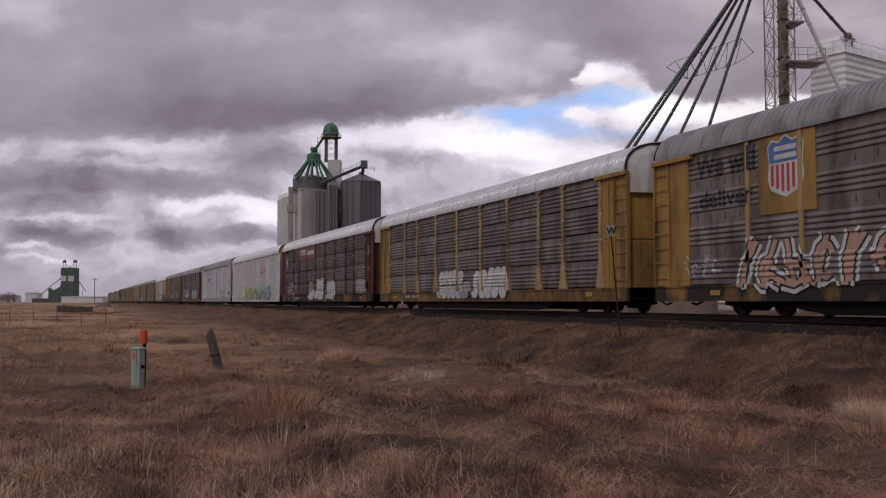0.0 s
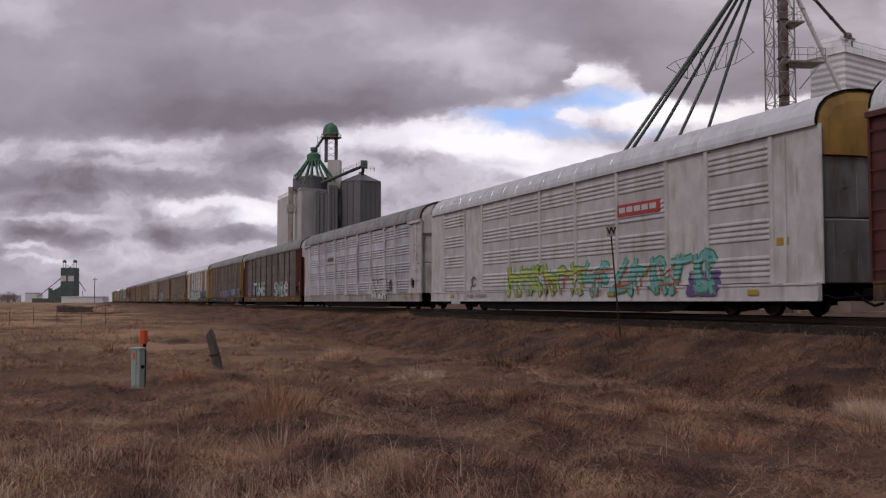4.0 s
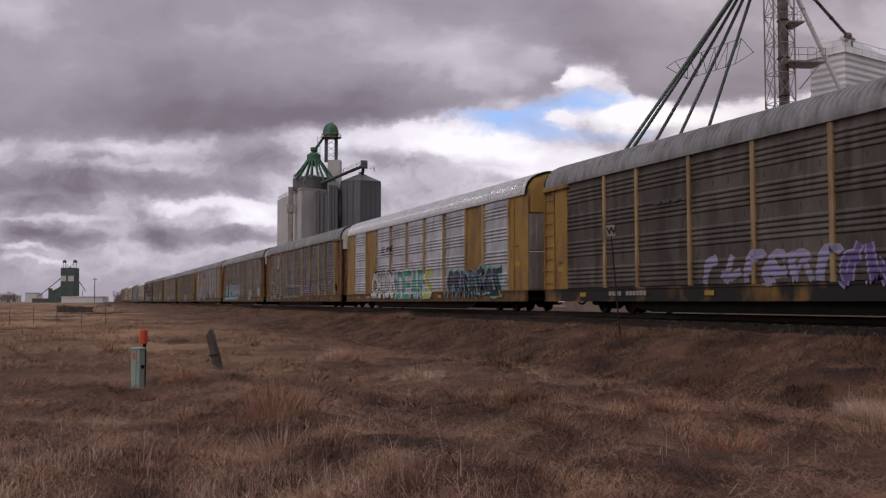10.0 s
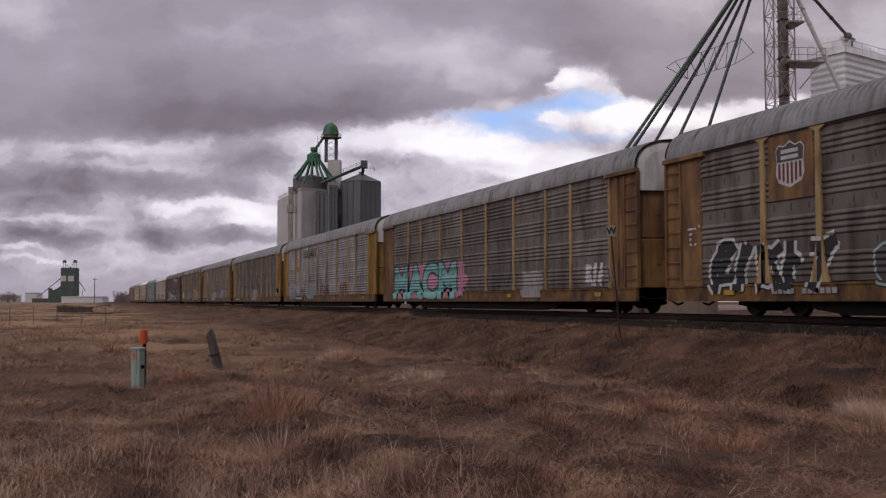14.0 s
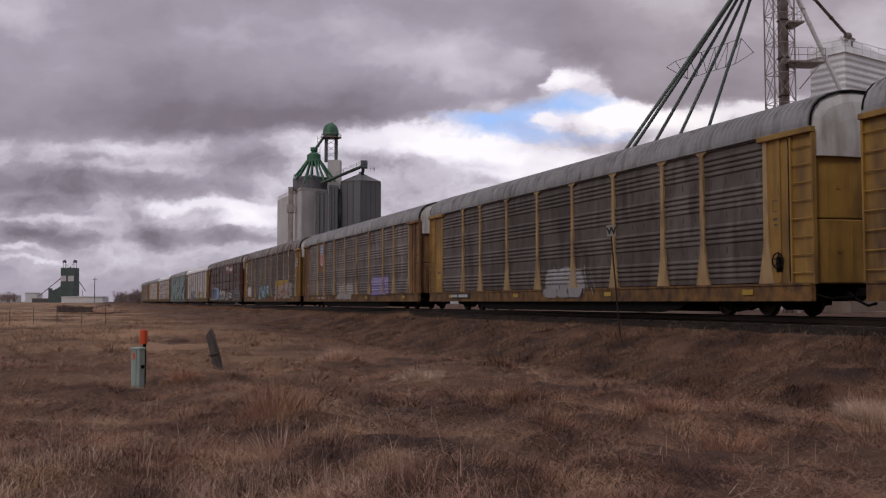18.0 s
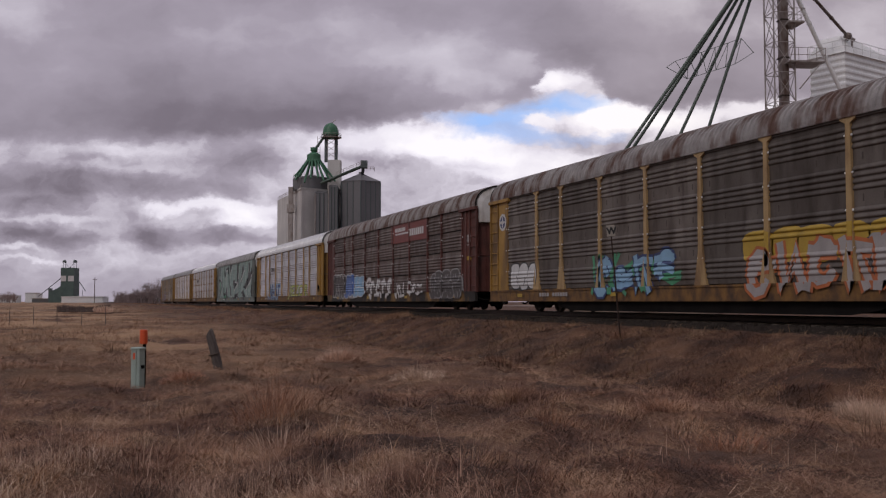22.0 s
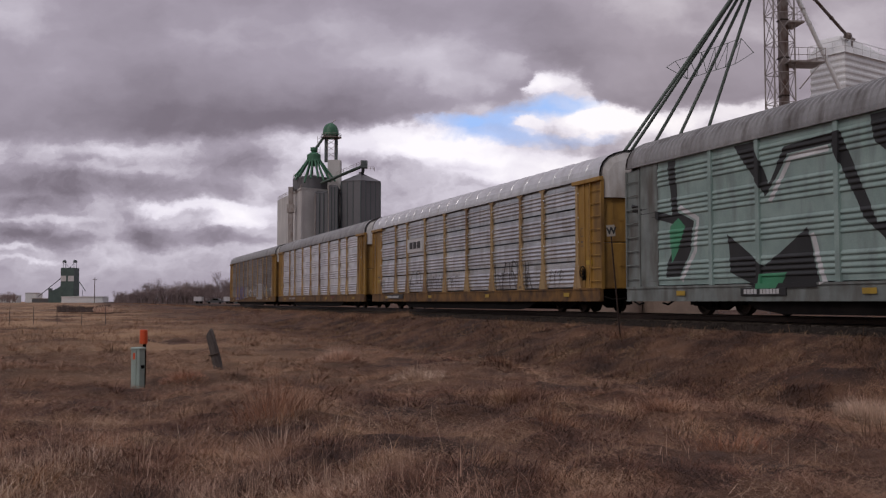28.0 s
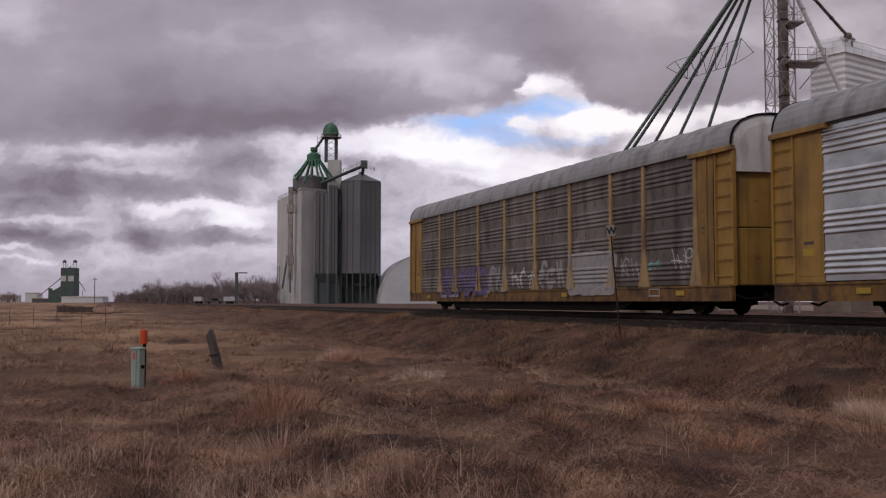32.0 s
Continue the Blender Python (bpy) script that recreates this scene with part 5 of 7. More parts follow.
def panel_mesh(w, z0, z1, mat_):
    def make():
        prof = ridge_profile(z0, z1)
        outer = [(-d, z) for z, d in prof]
        ring = lambda x: [(x, y, z) for y, z in outer] + [(x, 0.03, z1), (x, 0.03, z0)]
        sh = Shape().loft([ring(0.0), ring(w)])
        plain_faces = len(sh.f)
        # bolt slots in the flat bands of a full-height panel
        if z1 - z0 > 3 and mat_.name in SLOTTED:
            n = max(2, round(w / 0.72))
            for k in range(3):
                z = Z_PANEL + 0.02 + 0.97 * (k + 1) - 0.06
                for j in range(n):
                    x = w * (j + 0.6) / (n + 0.2)
                    sh.box(x - 0.022, x + 0.022, -0.004, 0.01, z - 0.085, z + 0.085)
        me = sh.mesh("side_panel", mat_)
        me.materials.append(M["slot"])
        for f in me.polygons[plain_faces:]:
            f.material_index = 1
        return me
    return cached(("panel", round(w, 3), round(z0, 3), round(z1, 3), mat_.name), make)


def plain_panel_mesh(w, z0, z1, mat_):
    return cached(("plain", round(w, 3), round(z0, 3), round(z1, 3), mat_.name), lambda: Shape().box(0, w, -0.001, 0.03, z0, z1).mesh("plain_panel", mat_))


def post_mesh(mat_, foot, head):
    def make():
        w = 0.075
        out = [(-0.30 if foot else -w, Z_PANEL - 0.05), (0.30 if foot else w, Z_PANEL - 0.05), (w * 1.3 if foot else w, Z_PANEL + 0.95), (w, Z_EAVE - 0.16)]
        back = [(-w, Z_EAVE - 0.16), (-w * 1.3 if foot else -w, Z_PANEL + 0.95)]
        if head:
            out += [(0.26, Z_EAVE - 0.06), (0.26, Z_EAVE), (-0.26, Z_EAVE), (-0.26, Z_EAVE - 0.06)]
        else:
            out += [(w, Z_EAVE), (-w, Z_EAVE)]
        return Shape().extrude(out + back, -0.075, 0.02).mesh("post", mat_)
    return cached(("post", mat_.name, foot, head), make)


ARCH = [(1.54, Z_EAVE), (1.54, 4.86), (1.50, 5.04), (1.40, 5.24), (1.22, 5.42), (0.95, 5.56), (0.6, 5.66), (0.2, 5.71)]
ARCH = ARCH + [(-y, z) for y, z in reversed(ARCH)]


def roof_mesh(mat_, ribbed):
    """Arched roof: standing ribs across it, or smooth sheets with low seams."""
    def make():
        rows, x = [], -REAR + 0.1
        steps = ((0.0, 0.0), (0.125, 0.0), (0.145, 0.036), (0.205, 0.036)) if ribbed else ((0.0, 0.0), (1.21, 0.0), (1.22, 0.014), (1.26, 0.014))
        pitch = 0.225 if ribbed else 1.27
        while x < HALF - 0.12:
            for dx, d in steps:
                rows.append([(min(x + dx, HALF - 0.1), y * (1 + d * 0.7), z + d * (1 if abs(y) < 1.45 else 0)) for y, z in ARCH])
            x += pitch
        sh = Shape().loft(rows, closed=False)
        sh.box(-REAR + 0.1, HALF - 0.1, -1.57, -1.50, Z_EAVE - 0.02, Z_EAVE + 0.05).box(-REAR + 0.1, HALF - 0.1, 1.50, 1.57, Z_EAVE - 0.02, Z_EAVE + 0.05)
        return sh.mesh("roof", mat_)
    return cached(("roof", mat_.name, ribbed), make)


HOOD = [(1.47, 4.0), (1.47, 5.06), (1.20, 5.42), (0.60, 5.64), (0.0, 5.68), (-0.60, 5.64), (-1.20, 5.42), (-1.47, 5.06), (-1.47, 4.0)]


def hood_mesh(mat_):
    """The closed end piece between the roof and the end door, with the wall above the door."""
    def make():
        ring = lambda x, k: [(x, y * k, 4.0 + (z - 4.0) * k) for y, z in HOOD]
        return Shape().loft([ring(-0.12, 1.0), ring(0.0, 1.0), ring(0.07, 0.96), ring(0.15, 0.84), ring(0.21, 0.6), ring(0.24, 0.3)]).mesh("end_hood", mat_)
    return cached(("hood", mat_.name), make)


def rim_mesh():
    def make():
        sh = Shape()
        outer = [(y * 1.006, z + 0.012) for y, z in ARCH]
        inner = [(y * 0.985, z - 0.02) for y, z in ARCH]
        for x in (-0.03, 0.03):
            sh.v += [(x, y, z) for y, z in outer] + [(x, y, z) for y, z in inner]
        n = len(ARCH)
        for k in range(n - 1):
            sh.f += [(k, k + 1, n + k + 1, n + k), (2 * n + k, 3 * n + k, 3 * n + k + 1, 2 * n + k + 1), (k, 2 * n + k, 2 * n + k + 1, k + 1), (n + k, n + k + 1, 3 * n + k + 1, 3 * n + k)]
        return sh.mesh("roof_rim", M["black"])
    return cached("rim", make)


def end_wall_mesh(mat_):
    return cached(("endwall", mat_.name), lambda: Shape().loft([[(x, y * 0.96, 4.0 + (z - 4.0) * 0.98) for y, z in HOOD] for x in (-0.04, 0.04)]).mesh("end_wall", mat_))


def door_leaf_mesh(mat_, hand, z0, z1):
    """One half of the rounded end door: a bowed plate with a rim and one shallow pressed field."""
    def make():
        bow = lambda y: 0.22 * (1 - (y / 1.42) ** 2)
        ys = [hand * y for y in (0.012, 0.35, 0.7, 1.0, 1.2, 1.36)]
        rows = []
        for z in (z0, z0 + 0.03, z1 - 0.03, z1):
            rows.append([(bow(y) - 0.05 + (0.02 if z0 < z < z1 else 0), y, z) for y in ys] + [(-0.07, y, z) for y in reversed(ys)])
        sh = Shape().loft(rows)
        zm = (z0 + z1) / 2
        for y in (ys[1], ys[3]):
            sh.box(bow(y) - 0.05, bow(y) - 0.015, y - 0.02, y + 0.02, z0 + 0.1, z1 - 0.1)
        sh.box(bow(ys[2]) - 0.05, bow(ys[2]) - 0.012, ys[2] - 0.08, ys[2] + 0.08, zm - 0.03, zm + 0.03)
        return sh.mesh("door_leaf", mat_)
    return cached(("door", mat_.name, hand, z0), make)


def ladder_mesh(mat_):
    def make():
        sh = Shape().box(-0.42, 0.42, -0.03, 0.02, Z_PANEL - 0.06, Z_EAVE - 0.10, bevel=0.006)
        sh.box(-0.42, -0.36, -0.10, 0.02, Z_PANEL - 0.06, Z_EAVE - 0.10).box(0.36, 0.42, -0.10, 0.02, Z_PANEL - 0.06, Z_EAVE - 0.10)
        return sh.mesh("ladder_panel", mat_)
    return cached(("ladder", mat_.name), make)


def plain_corner_mesh(mat_):
    """A smooth end corner with a rolled edge, without a ladder."""
    return cached(("plain_corner", mat_.name), lambda: Shape().box(-0.46, 0.40, -0.05, 0.02, Z_PANEL - 0.06, Z_EAVE + 0.02, bevel=0.012).tube((0.40, -0.01, Z_PANEL - 0.06), (0.40, -0.01, Z_EAVE + 0.02), 0.045, n=8).mesh("corner_panel", mat_))


def gap_mesh():
    """The dark, uneven slot between the ladder panel and the corner panel."""
    def make():
        pts_l, pts_r = [], []
        rs = np.random.default_rng(3)
        for k in range(12):
            z = Z_PANEL + k * 0.33
            pts_l.append((-0.05 - rs.uniform(0, 0.02), z))
            pts_r.append((0.05 + rs.uniform(-0.02, 0.03), z))
        return Shape().extrude(pts_l + pts_r[::-1], -0.024, 0.0).mesh("door_gap", M["black"])
    return cached("gap", make)


def rung_mesh(mat_):
    return cached(("rung", mat_.name), lambda: Shape().tube((-0.38, -0.085, 0), (0.38, -0.085, 0), 0.016, n=6).mesh("rung", mat_))


def corner_mesh(mat_, w):
    return cached(("corner", mat_.name, w), lambda: (Shape().box(0, w, -0.02, 0.03, Z_PANEL - 0.05, Z_EAVE, bevel=0.006).box(w * 0.5, w * 0.5 + 0.10, -0.06, -0.02, Z_PANEL, Z_EAVE - 0.1, bevel=0.006) if w < 0.95 else Shape().box(0, w, -0.03, 0.03, Z_PANEL - 0.05, Z_EAVE, bevel=0.008).box(0.10, w - 0.06, -0.04, -0.03, Z_PANEL + 0.12, Z_EAVE - 0.2, bevel=0.006)).mesh("corner_panel", mat_))


def header_mesh(mat_):
    return cached(("header", mat_.name), lambda: Shape().box(0, 2.05, -0.14, 0.02, Z_EAVE - 0.16, Z_EAVE - 0.02, bevel=0.01).mesh("header_beam", mat_))


def sill_mesh(mat_):
    def make():
        sh = Shape().box(-REAR + 0.1, HALF - 0.1, -0.04, 0.10, Z_SILL + 0.06, Z_PANEL - 0.03, bevel=0.01)
        sh.box(-REAR + 0.1, HALF - 0.1, -0.07, 0.0, Z_PANEL - 0.09, Z_PANEL - 0.03).box(-REAR + 0.1, HALF - 0.1, -0.07, 0.0, Z_SILL + 0.06, Z_SILL + 0.10)
        return sh.mesh("side_sill", mat_)
    return cached(("sill", mat_.name), make)


def truck_meshes():
    def make():
        sh = Shape()
        for s in (-1, 1):
            y = s * 1.0
            sh.extrude([(-1.25, 0.30), (-1.25, 0.52), (-0.85, 0.56), (-0.45, 0.66), (0.45, 0.66), (0.85, 0.56), (1.25, 0.52), (1.25, 0.30), (0.72, 0.30), (0.42, 0.16), (-0.42, 0.16), (-0.72, 0.30)], y - 0.08, y + 0.08)
            for x in (-0.9, 0.9):
                sh.tube((x, y - s * 0.05, 0.40), (x, y + s * 0.16, 0.40), 0.13, n=12)
            for x in (-0.16, 0.0, 0.16):
                sh.tube((x, y + s * 0.1, 0.22), (x, y + s * 0.1, 0.58), 0.06, n=8)
        sh.box(-0.3, 0.3, -1.05, 1.05, 0.42, 0.62, bevel=0.02)
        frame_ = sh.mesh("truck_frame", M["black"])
        wh = Shape()
        for s in (-1, 1):
            y = s * 0.755
            wh.loft([[(r * math.cos(a), y + s * o, r * math.sin(a)) for a in np.linspace(0, 2 * math.pi, 25)[:-1]] for r, o in ((0.09, -0.05), (0.30, -0.04), (0.415, -0.07), (0.415, -0.04), (0.388, -0.03), (0.38, 0.07), (0.31, 0.07), (0.29, 0.03), (0.12, 0.03), (0.09, 0.05))])
            for k in range(4):
                a = k * math.pi / 2
                wh.box(0.13, 0.27, s * 0.79 - 0.004, s * 0.79 + 0.004, -0.02, 0.02, Matrix.Rotation(a, 4, "Y"))
        wh.tube((0, -0.95, 0), (0, 0.95, 0), 0.085, n=10)
        return frame_, wh.mesh("wheelset", M["wheel"])
    return cached("truck", make)


def coupler_mesh():
    def make():
        sh = Shape().box(-0.4, 0.55, -0.10, 0.10, 0.52, 0.74, bevel=0.02).box(0.45, 0.75, -0.17, 0.13, 0.45, 0.80, bevel=0.04)
        pts = [Vector((-0.1, -0.45, 0.62)), Vector((0.2, -0.42, 0.42)), Vector((0.45, -0.38, 0.30)), Vector((0.7, -0.35, 0.36))]
        for a, b in zip(pts, pts[1:]):
            sh.tube(a, b, 0.035, n=6)
        sh.tube((-0.2, -1.45, 0.60), (0.1, -1.2, 0.48), 0.025, n=5).tube((0.1, -1.2, 0.48), (0.1, -0.2, 0.55), 0.025, n=5)
        return sh.mesh("coupler", M["black"])
    return cached("coupler", make)


PAINTS = {}


def paint(name, rgb, rough=0.5):
    if name not in PAINTS:
        PAINTS[name] = surface("paint_" + name, tuple(c * 0.9 for c in rgb), tuple(min(1, c * 1.08) for c in rgb), rough, scale=1.5, dirt=tuple(c * 0.6 + 0.02 for c in rgb), dirt_mix=(0.5, 0.85))
    return PAINTS[name]


RGB = dict(pale=(0.50, 0.48, 0.50), soot=(0.07, 0.06, 0.06), fade=(0.26, 0.24, 0.24), white=(0.56, 0.55, 0.56), black=(0.02, 0.02, 0.022), grey=(0.30, 0.29, 0.30), teal=(0.25, 0.48, 0.45), aqua=(0.18, 0.42, 0.42), green=(0.06, 0.26, 0.14), lime=(0.42, 0.46, 0.10), purple=(0.13, 0.09, 0.24), lilac=(0.30, 0.26, 0.46), blue=(0.08, 0.15, 0.38), navy=(0.03, 0.05, 0.15), sky=(0.22, 0.38, 0.55), red=(0.45, 0.05, 0.05), pink=(0.50, 0.22, 0.32), salmon=(0.46, 0.28, 0.22), jade=(0.08, 0.30, 0.26), yellow=(0.42, 0.27, 0.035), dirty=(0.34, 0.31, 0.31), mint=(0.30, 0.43, 0.40), maroon=(0.17, 0.035, 0.03), brick=(0.42, 0.12, 0.04))


def drape(me, lift):
    """Lays a flat drawing (x, z in the side's plane) over the pressed ribs of a side panel."""
    bm = bmesh.new()
    bm.from_mesh(me)
    bmesh.ops.triangulate(bm, faces=bm.faces[:])
    lo = min(v.co.z for v in bm.verts)
    hi = max(v.co.z for v in bm.verts)
    zs = [z for z, d in FULL_PROFILE if lo < z < hi] + [z for z in (Z_PANEL - 0.022, Z_PANEL - 0.018) if lo < z < hi]
    for z in zs:
        bmesh.ops.bisect_plane(bm, geom=bm.verts[:] + bm.edges[:] + bm.faces[:], plane_co=(0, 0, z), plane_no=(0, 0, 1), dist=1e-5)
    x0, x1 = min(v.co.x for v in bm.verts), max(v.co.x for v in bm.verts)
    mids = [s - HALF for s in BAYS if x0 - 0.1 < s - HALF < x1 + 0.1]
    for mid in mids:
        for o in (-0.095, -0.077, 0.077, 0.095):
            bmesh.ops.bisect_plane(bm, geom=bm.verts[:] + bm.edges[:] + bm.faces[:], plane_co=(mid + o, 0, 0), plane_no=(1, 0, 0), dist=1e-5)
    pz, pd = [z for z, d in FULL_PROFILE], [d for z, d in FULL_PROFILE]
    for v in bm.verts:
        v.co.y = v.co.y - lift + (-FACE - float(np.interp(v.co.z, pz, pd)) if v.co.z > Z_PANEL - 0.02 else -SIDE - 0.055)
        if v.co.z > Z_PANEL - 0.02 and any(abs(v.co.x - mid) < 0.086 for mid in mids):
            v.co.y = min(v.co.y, -FACE - 0.077 - lift)
    bm.to_mesh(me)
    bm.free()
    return me


def flat_text(words, s0, s1, z0, z1, material, offset=0.0, shear=0.0):
    """Lettering fitted between s0 and s1 (metres from the rear of the car) and z0 and z1, in the side's plane; offset swells it."""
    plain = text_mesh(words, 1.0, material, 0.0, 0.0, shear, "graffiti")
    co = np.array([v.co for v in plain.vertices])
    lo, hi = co.min(0), co.max(0)
    bpy.data.meshes.remove(plain)
    # a narrow letter is stretched more, so it swells less
    me = text_mesh(words, 1.0, material, 0.0, offset * min(1.0, (hi[0] - lo[0]) * (z1 - z0) / (hi[1] - lo[1]) / (s1 - s0) + 0.15) * min(1.0, (hi[1] - lo[1]) / 0.68), shear, "graffiti")
    for v in me.vertices:
        x = (v.co.x - lo[0]) / (hi[0] - lo[0])
        z = (v.co.y - lo[1]) / (hi[1] - lo[1])
        v.co = (s0 - HALF + x * (s1 - s0), 0, max(z0 + z * (z1 - z0), 0.54))
    return me


def outline_mesh(points, material, name="patch"):
    me = bpy.data.meshes.new(name)
    me.from_pydata([(s - HALF, 0, z) for s, z in points], [], [tuple(range(len(points)))])
    me.materials.append(material)
    return me


LAYERS = collections.Counter()


def next_lift(car):
    """Each new sprayed piece lies a little proud of the older ones under it."""
    LAYERS[car.name] += 1
    return 0.002 + 0.0012 * LAYERS[car.name]


def tag(car, words, s0, s1, z0, z1, fill, edge=None, fat=0.03, back=None, shear=0.0, lift=0.0):
    """A piece of sprayed lettering: an optional cloud behind, a wide outline and the fill."""
    g = None
    lift += next_lift(car)
    rs = np.random.default_rng(int(abs(s0) * 100 + z0 * 10) + len(words))
    if back:
        n = 40
        pts = []
        for k in range(n):
            a = 2 * math.pi * k / n
            c, s = math.cos(a), math.sin(a)
            q = 1 / max(abs(c), abs(s)) ** 0.75
            q *= 1 + 0.10 * math.sin(5 * a + s0) + rs.uniform(-0.05, 0.05)
            pts.append(((s0 + s1) / 2 + c * q * (s1 - s0) * 0.48, (z0 + z1) / 2 + s * q * (z1 - z0) * 0.5))
        g = part("graffiti", drape(outline_mesh(pts, paint(back, RGB[back])), lift + 0.001), None, car, "sprayed %s background patch" % back)
    if edge:
        part("graffiti", drape(flat_text(words, s0, s1, z0, z1, paint(edge, RGB[edge]), fat + 0.05, shear), lift + 0.003), None, car, "%s sprayed letter outlines" % edge)
    part("graffiti", drape(flat_text(words, s0, s1, z0, z1, paint(fill, RGB[fill]), fat, shear), lift + 0.005), None, car, "%s sprayed graffiti letters" % fill)


def ribbon(sh, pts, width, lift):
    """A flat stroke of even width along (x, z) points."""
    pts = [Vector(p) for p in pts]
    rows = []
    for k, p in enumerate(pts):
        d = (pts[min(k + 1, len(pts) - 1)] - pts[max(k - 1, 0)])
        d = d.normalized() if d.length > 1e-6 else Vector((1, 0))
        nrm = Vector((-d.y, d.x)) * width / 2
        rows.append((p + nrm, p - nrm))
    o = len(sh.v)
    for a, b in rows:
        sh.v += [(a.x, -lift, a.y), (b.x, -lift, b.y)]
    for k in range(len(rows) - 1):
        i = o + 2 * k
        sh.f.append((i, i + 1, i + 3, i + 2))


def scrawl(car, count, s0, s1, z0, z1, fill, edge=None, back=None, stroke=0.16, over=0.0):
    """Sprayed strokes that make no readable word: bent bars and loops side by side, with an outline."""
    rs = np.random.default_rng(int(abs(s0) * 100 + z0 * 37 + count * 7))
    if back:
        n, pts = 44, []
        for k in range(n):
            a = 2 * math.pi * k / n
            c, s = math.cos(a), math.sin(a)
            q = min(1.32, 1 / max(abs(c), abs(s))) * (1 + 0.05 * math.sin(6 * a + s0) + rs.uniform(-0.06, 0.04))
            pts.append(((s0 + s1) / 2 + c * q * (s1 - s0) * 0.5, max(0.56, (z0 + z1) / 2 + s * q * (z1 - z0) * 0.52)))
        part("graffiti", drape(outline_mesh(pts, paint(back, RGB[back])), next_lift(car)), None, car, "sprayed %s background patch" % back)
    cell = (s1 - s0) / count
    wide = stroke * (z1 - z0)
    outer, inner = Shape(), Shape()
    lift, base = 0.0, next_lift(car) + over
    for k in range(count):
        x0 = s0 - HALF + k * cell
        for j in range(rs.integers(2, 4)):
            kind = rs.integers(0, 4)
            if kind == 0:
                raw = [(rs.uniform(0.1, 0.35), 0.05), (rs.uniform(0.2, 0.5), 0.5), (rs.uniform(0.3, 0.9), 0.97)]
            elif kind == 1:
                c, r = rs.uniform(0.3, 0.7), rs.uniform(0.2, 0.32)
                raw = [(c + r * 1.2 * math.cos(a), c + r * math.sin(a) * 1.2) for a in np.linspace(0.4, rs.uniform(3.5, 6.0), 9)]
            elif kind == 2:
                h = rs.uniform(0.15, 0.85)
                raw = [(0.05, h), (0.5, h + rs.uniform(-0.15, 0.15)), (0.98, h + rs.uniform(-0.1, 0.1))]
            else:
                raw = [(0.1, 0.95), (rs.uniform(0.2, 0.5), 0.1), (rs.uniform(0.5, 0.7), rs.uniform(0.5, 0.9)), (0.95, 0.06)]
            pts = [(x0 + a * cell, z0 + min(max(b, 0.02), 0.98) * (z1 - z0)) for a, b in raw]
            lift += 0.0004
            if edge:
                ribbon(outer, pts, wide * 1.75, lift)
            ribbon(inner, pts, wide, lift)
    if edge:
        part("graffiti", drape(outer.mesh("graffiti", paint(edge, RGB[edge])), base + 0.001), None, car, "%s sprayed outlines" % edge)
    part("graffiti", drape(inner.mesh("graffiti", paint(fill, RGB[fill])), base + 0.001 + (lift if edge else 0)), None, car, "%s sprayed graffiti strokes" % fill)


def bubbles(car, count, s0, s1, z0, z1, fill, edge="black", rows=1):
    """Sprayed pillow letters: swollen lobes side by side, each with a dark outline and one or two inner lines."""
    rs = np.random.default_rng(int(abs(s0) * 90 + z0 * 31 + count * 5))
    cell, tall = (s1 - s0) / count, (z1 - z0) / rows
    for r in range(rows):
        for k in range(count):
            cx = s0 + (k + 0.5) * cell + rs.uniform(-0.08, 0.08) * cell
            cz = z0 + (r + 0.5) * tall + rs.uniform(-0.04, 0.04) * tall
            a, b = cell * rs.uniform(0.52, 0.62), tall * rs.uniform(0.47, 0.55)
            tilt, power, base = rs.uniform(-0.12, 0.12), rs.uniform(0.55, 0.8), next_lift(car)
            ring = []
            for q in np.linspace(0, 2 * math.pi, 19)[:-1]:
                c, s = math.cos(q), math.sin(q)
                u, w = math.copysign(abs(c) ** power, c), math.copysign(abs(s) ** power, s)
                ring.append((u * (1 - 0.18 * w * rs.uniform(-1, 1)), w))
            for grow, colour, up in ((0.06, edge, 0.0), (0.0, fill, 0.0012)):
                pts = [(cx + (a + grow) * u + tilt * w * b, max(0.55, cz + (b + grow) * w)) for u, w in ring]
                part("graffiti", drape(outline_mesh(pts, paint(colour, RGB[colour])), base + up), None, car, "%s sprayed pillow letter" % colour)
            for j in range(rs.integers(1, 3)):
                u0, w0 = rs.uniform(-0.4, 0.4), rs.uniform(-0.2, 0.5)
                pts = [(cx + a * u0, cz + b * w0), (cx + a * (u0 + rs.uniform(-0.25, 0.25)), cz + b * (w0 - 0.3)), (cx + a * (u0 + rs.uniform(-0.3, 0.3)), max(0.57, cz + b * (w0 - 0.65)))]
                stroke(car, pts, edge, 0.05, base + 0.0024)


def board(car, s0, s1, z0, z1, colour, y=None):
    y = FACE + RIDGE + 0.015 if y is None else y
    return part("nameboard", Shape().box(s0 - HALF, s1 - HALF, -y, -FACE + 0.02, z0, z1, bevel=0.004), paint(colour, RGB[colour]), car)


def corner_stencils(car, dark="soot"):
    """Outlined notice and small lettering, as plain bars, on the front corner panel."""
    y = FACE + 0.026
    hollow_box(car, 25.72, 26.05, 2.72, 3.02, dark, y, 0.02)
    bars(car, 25.75, 26.0, 2.50, 2.56, dark, 3, y=y)
    bars(car, 25.78, 25.98, 2.36, 2.40, dark, 2, y=y)


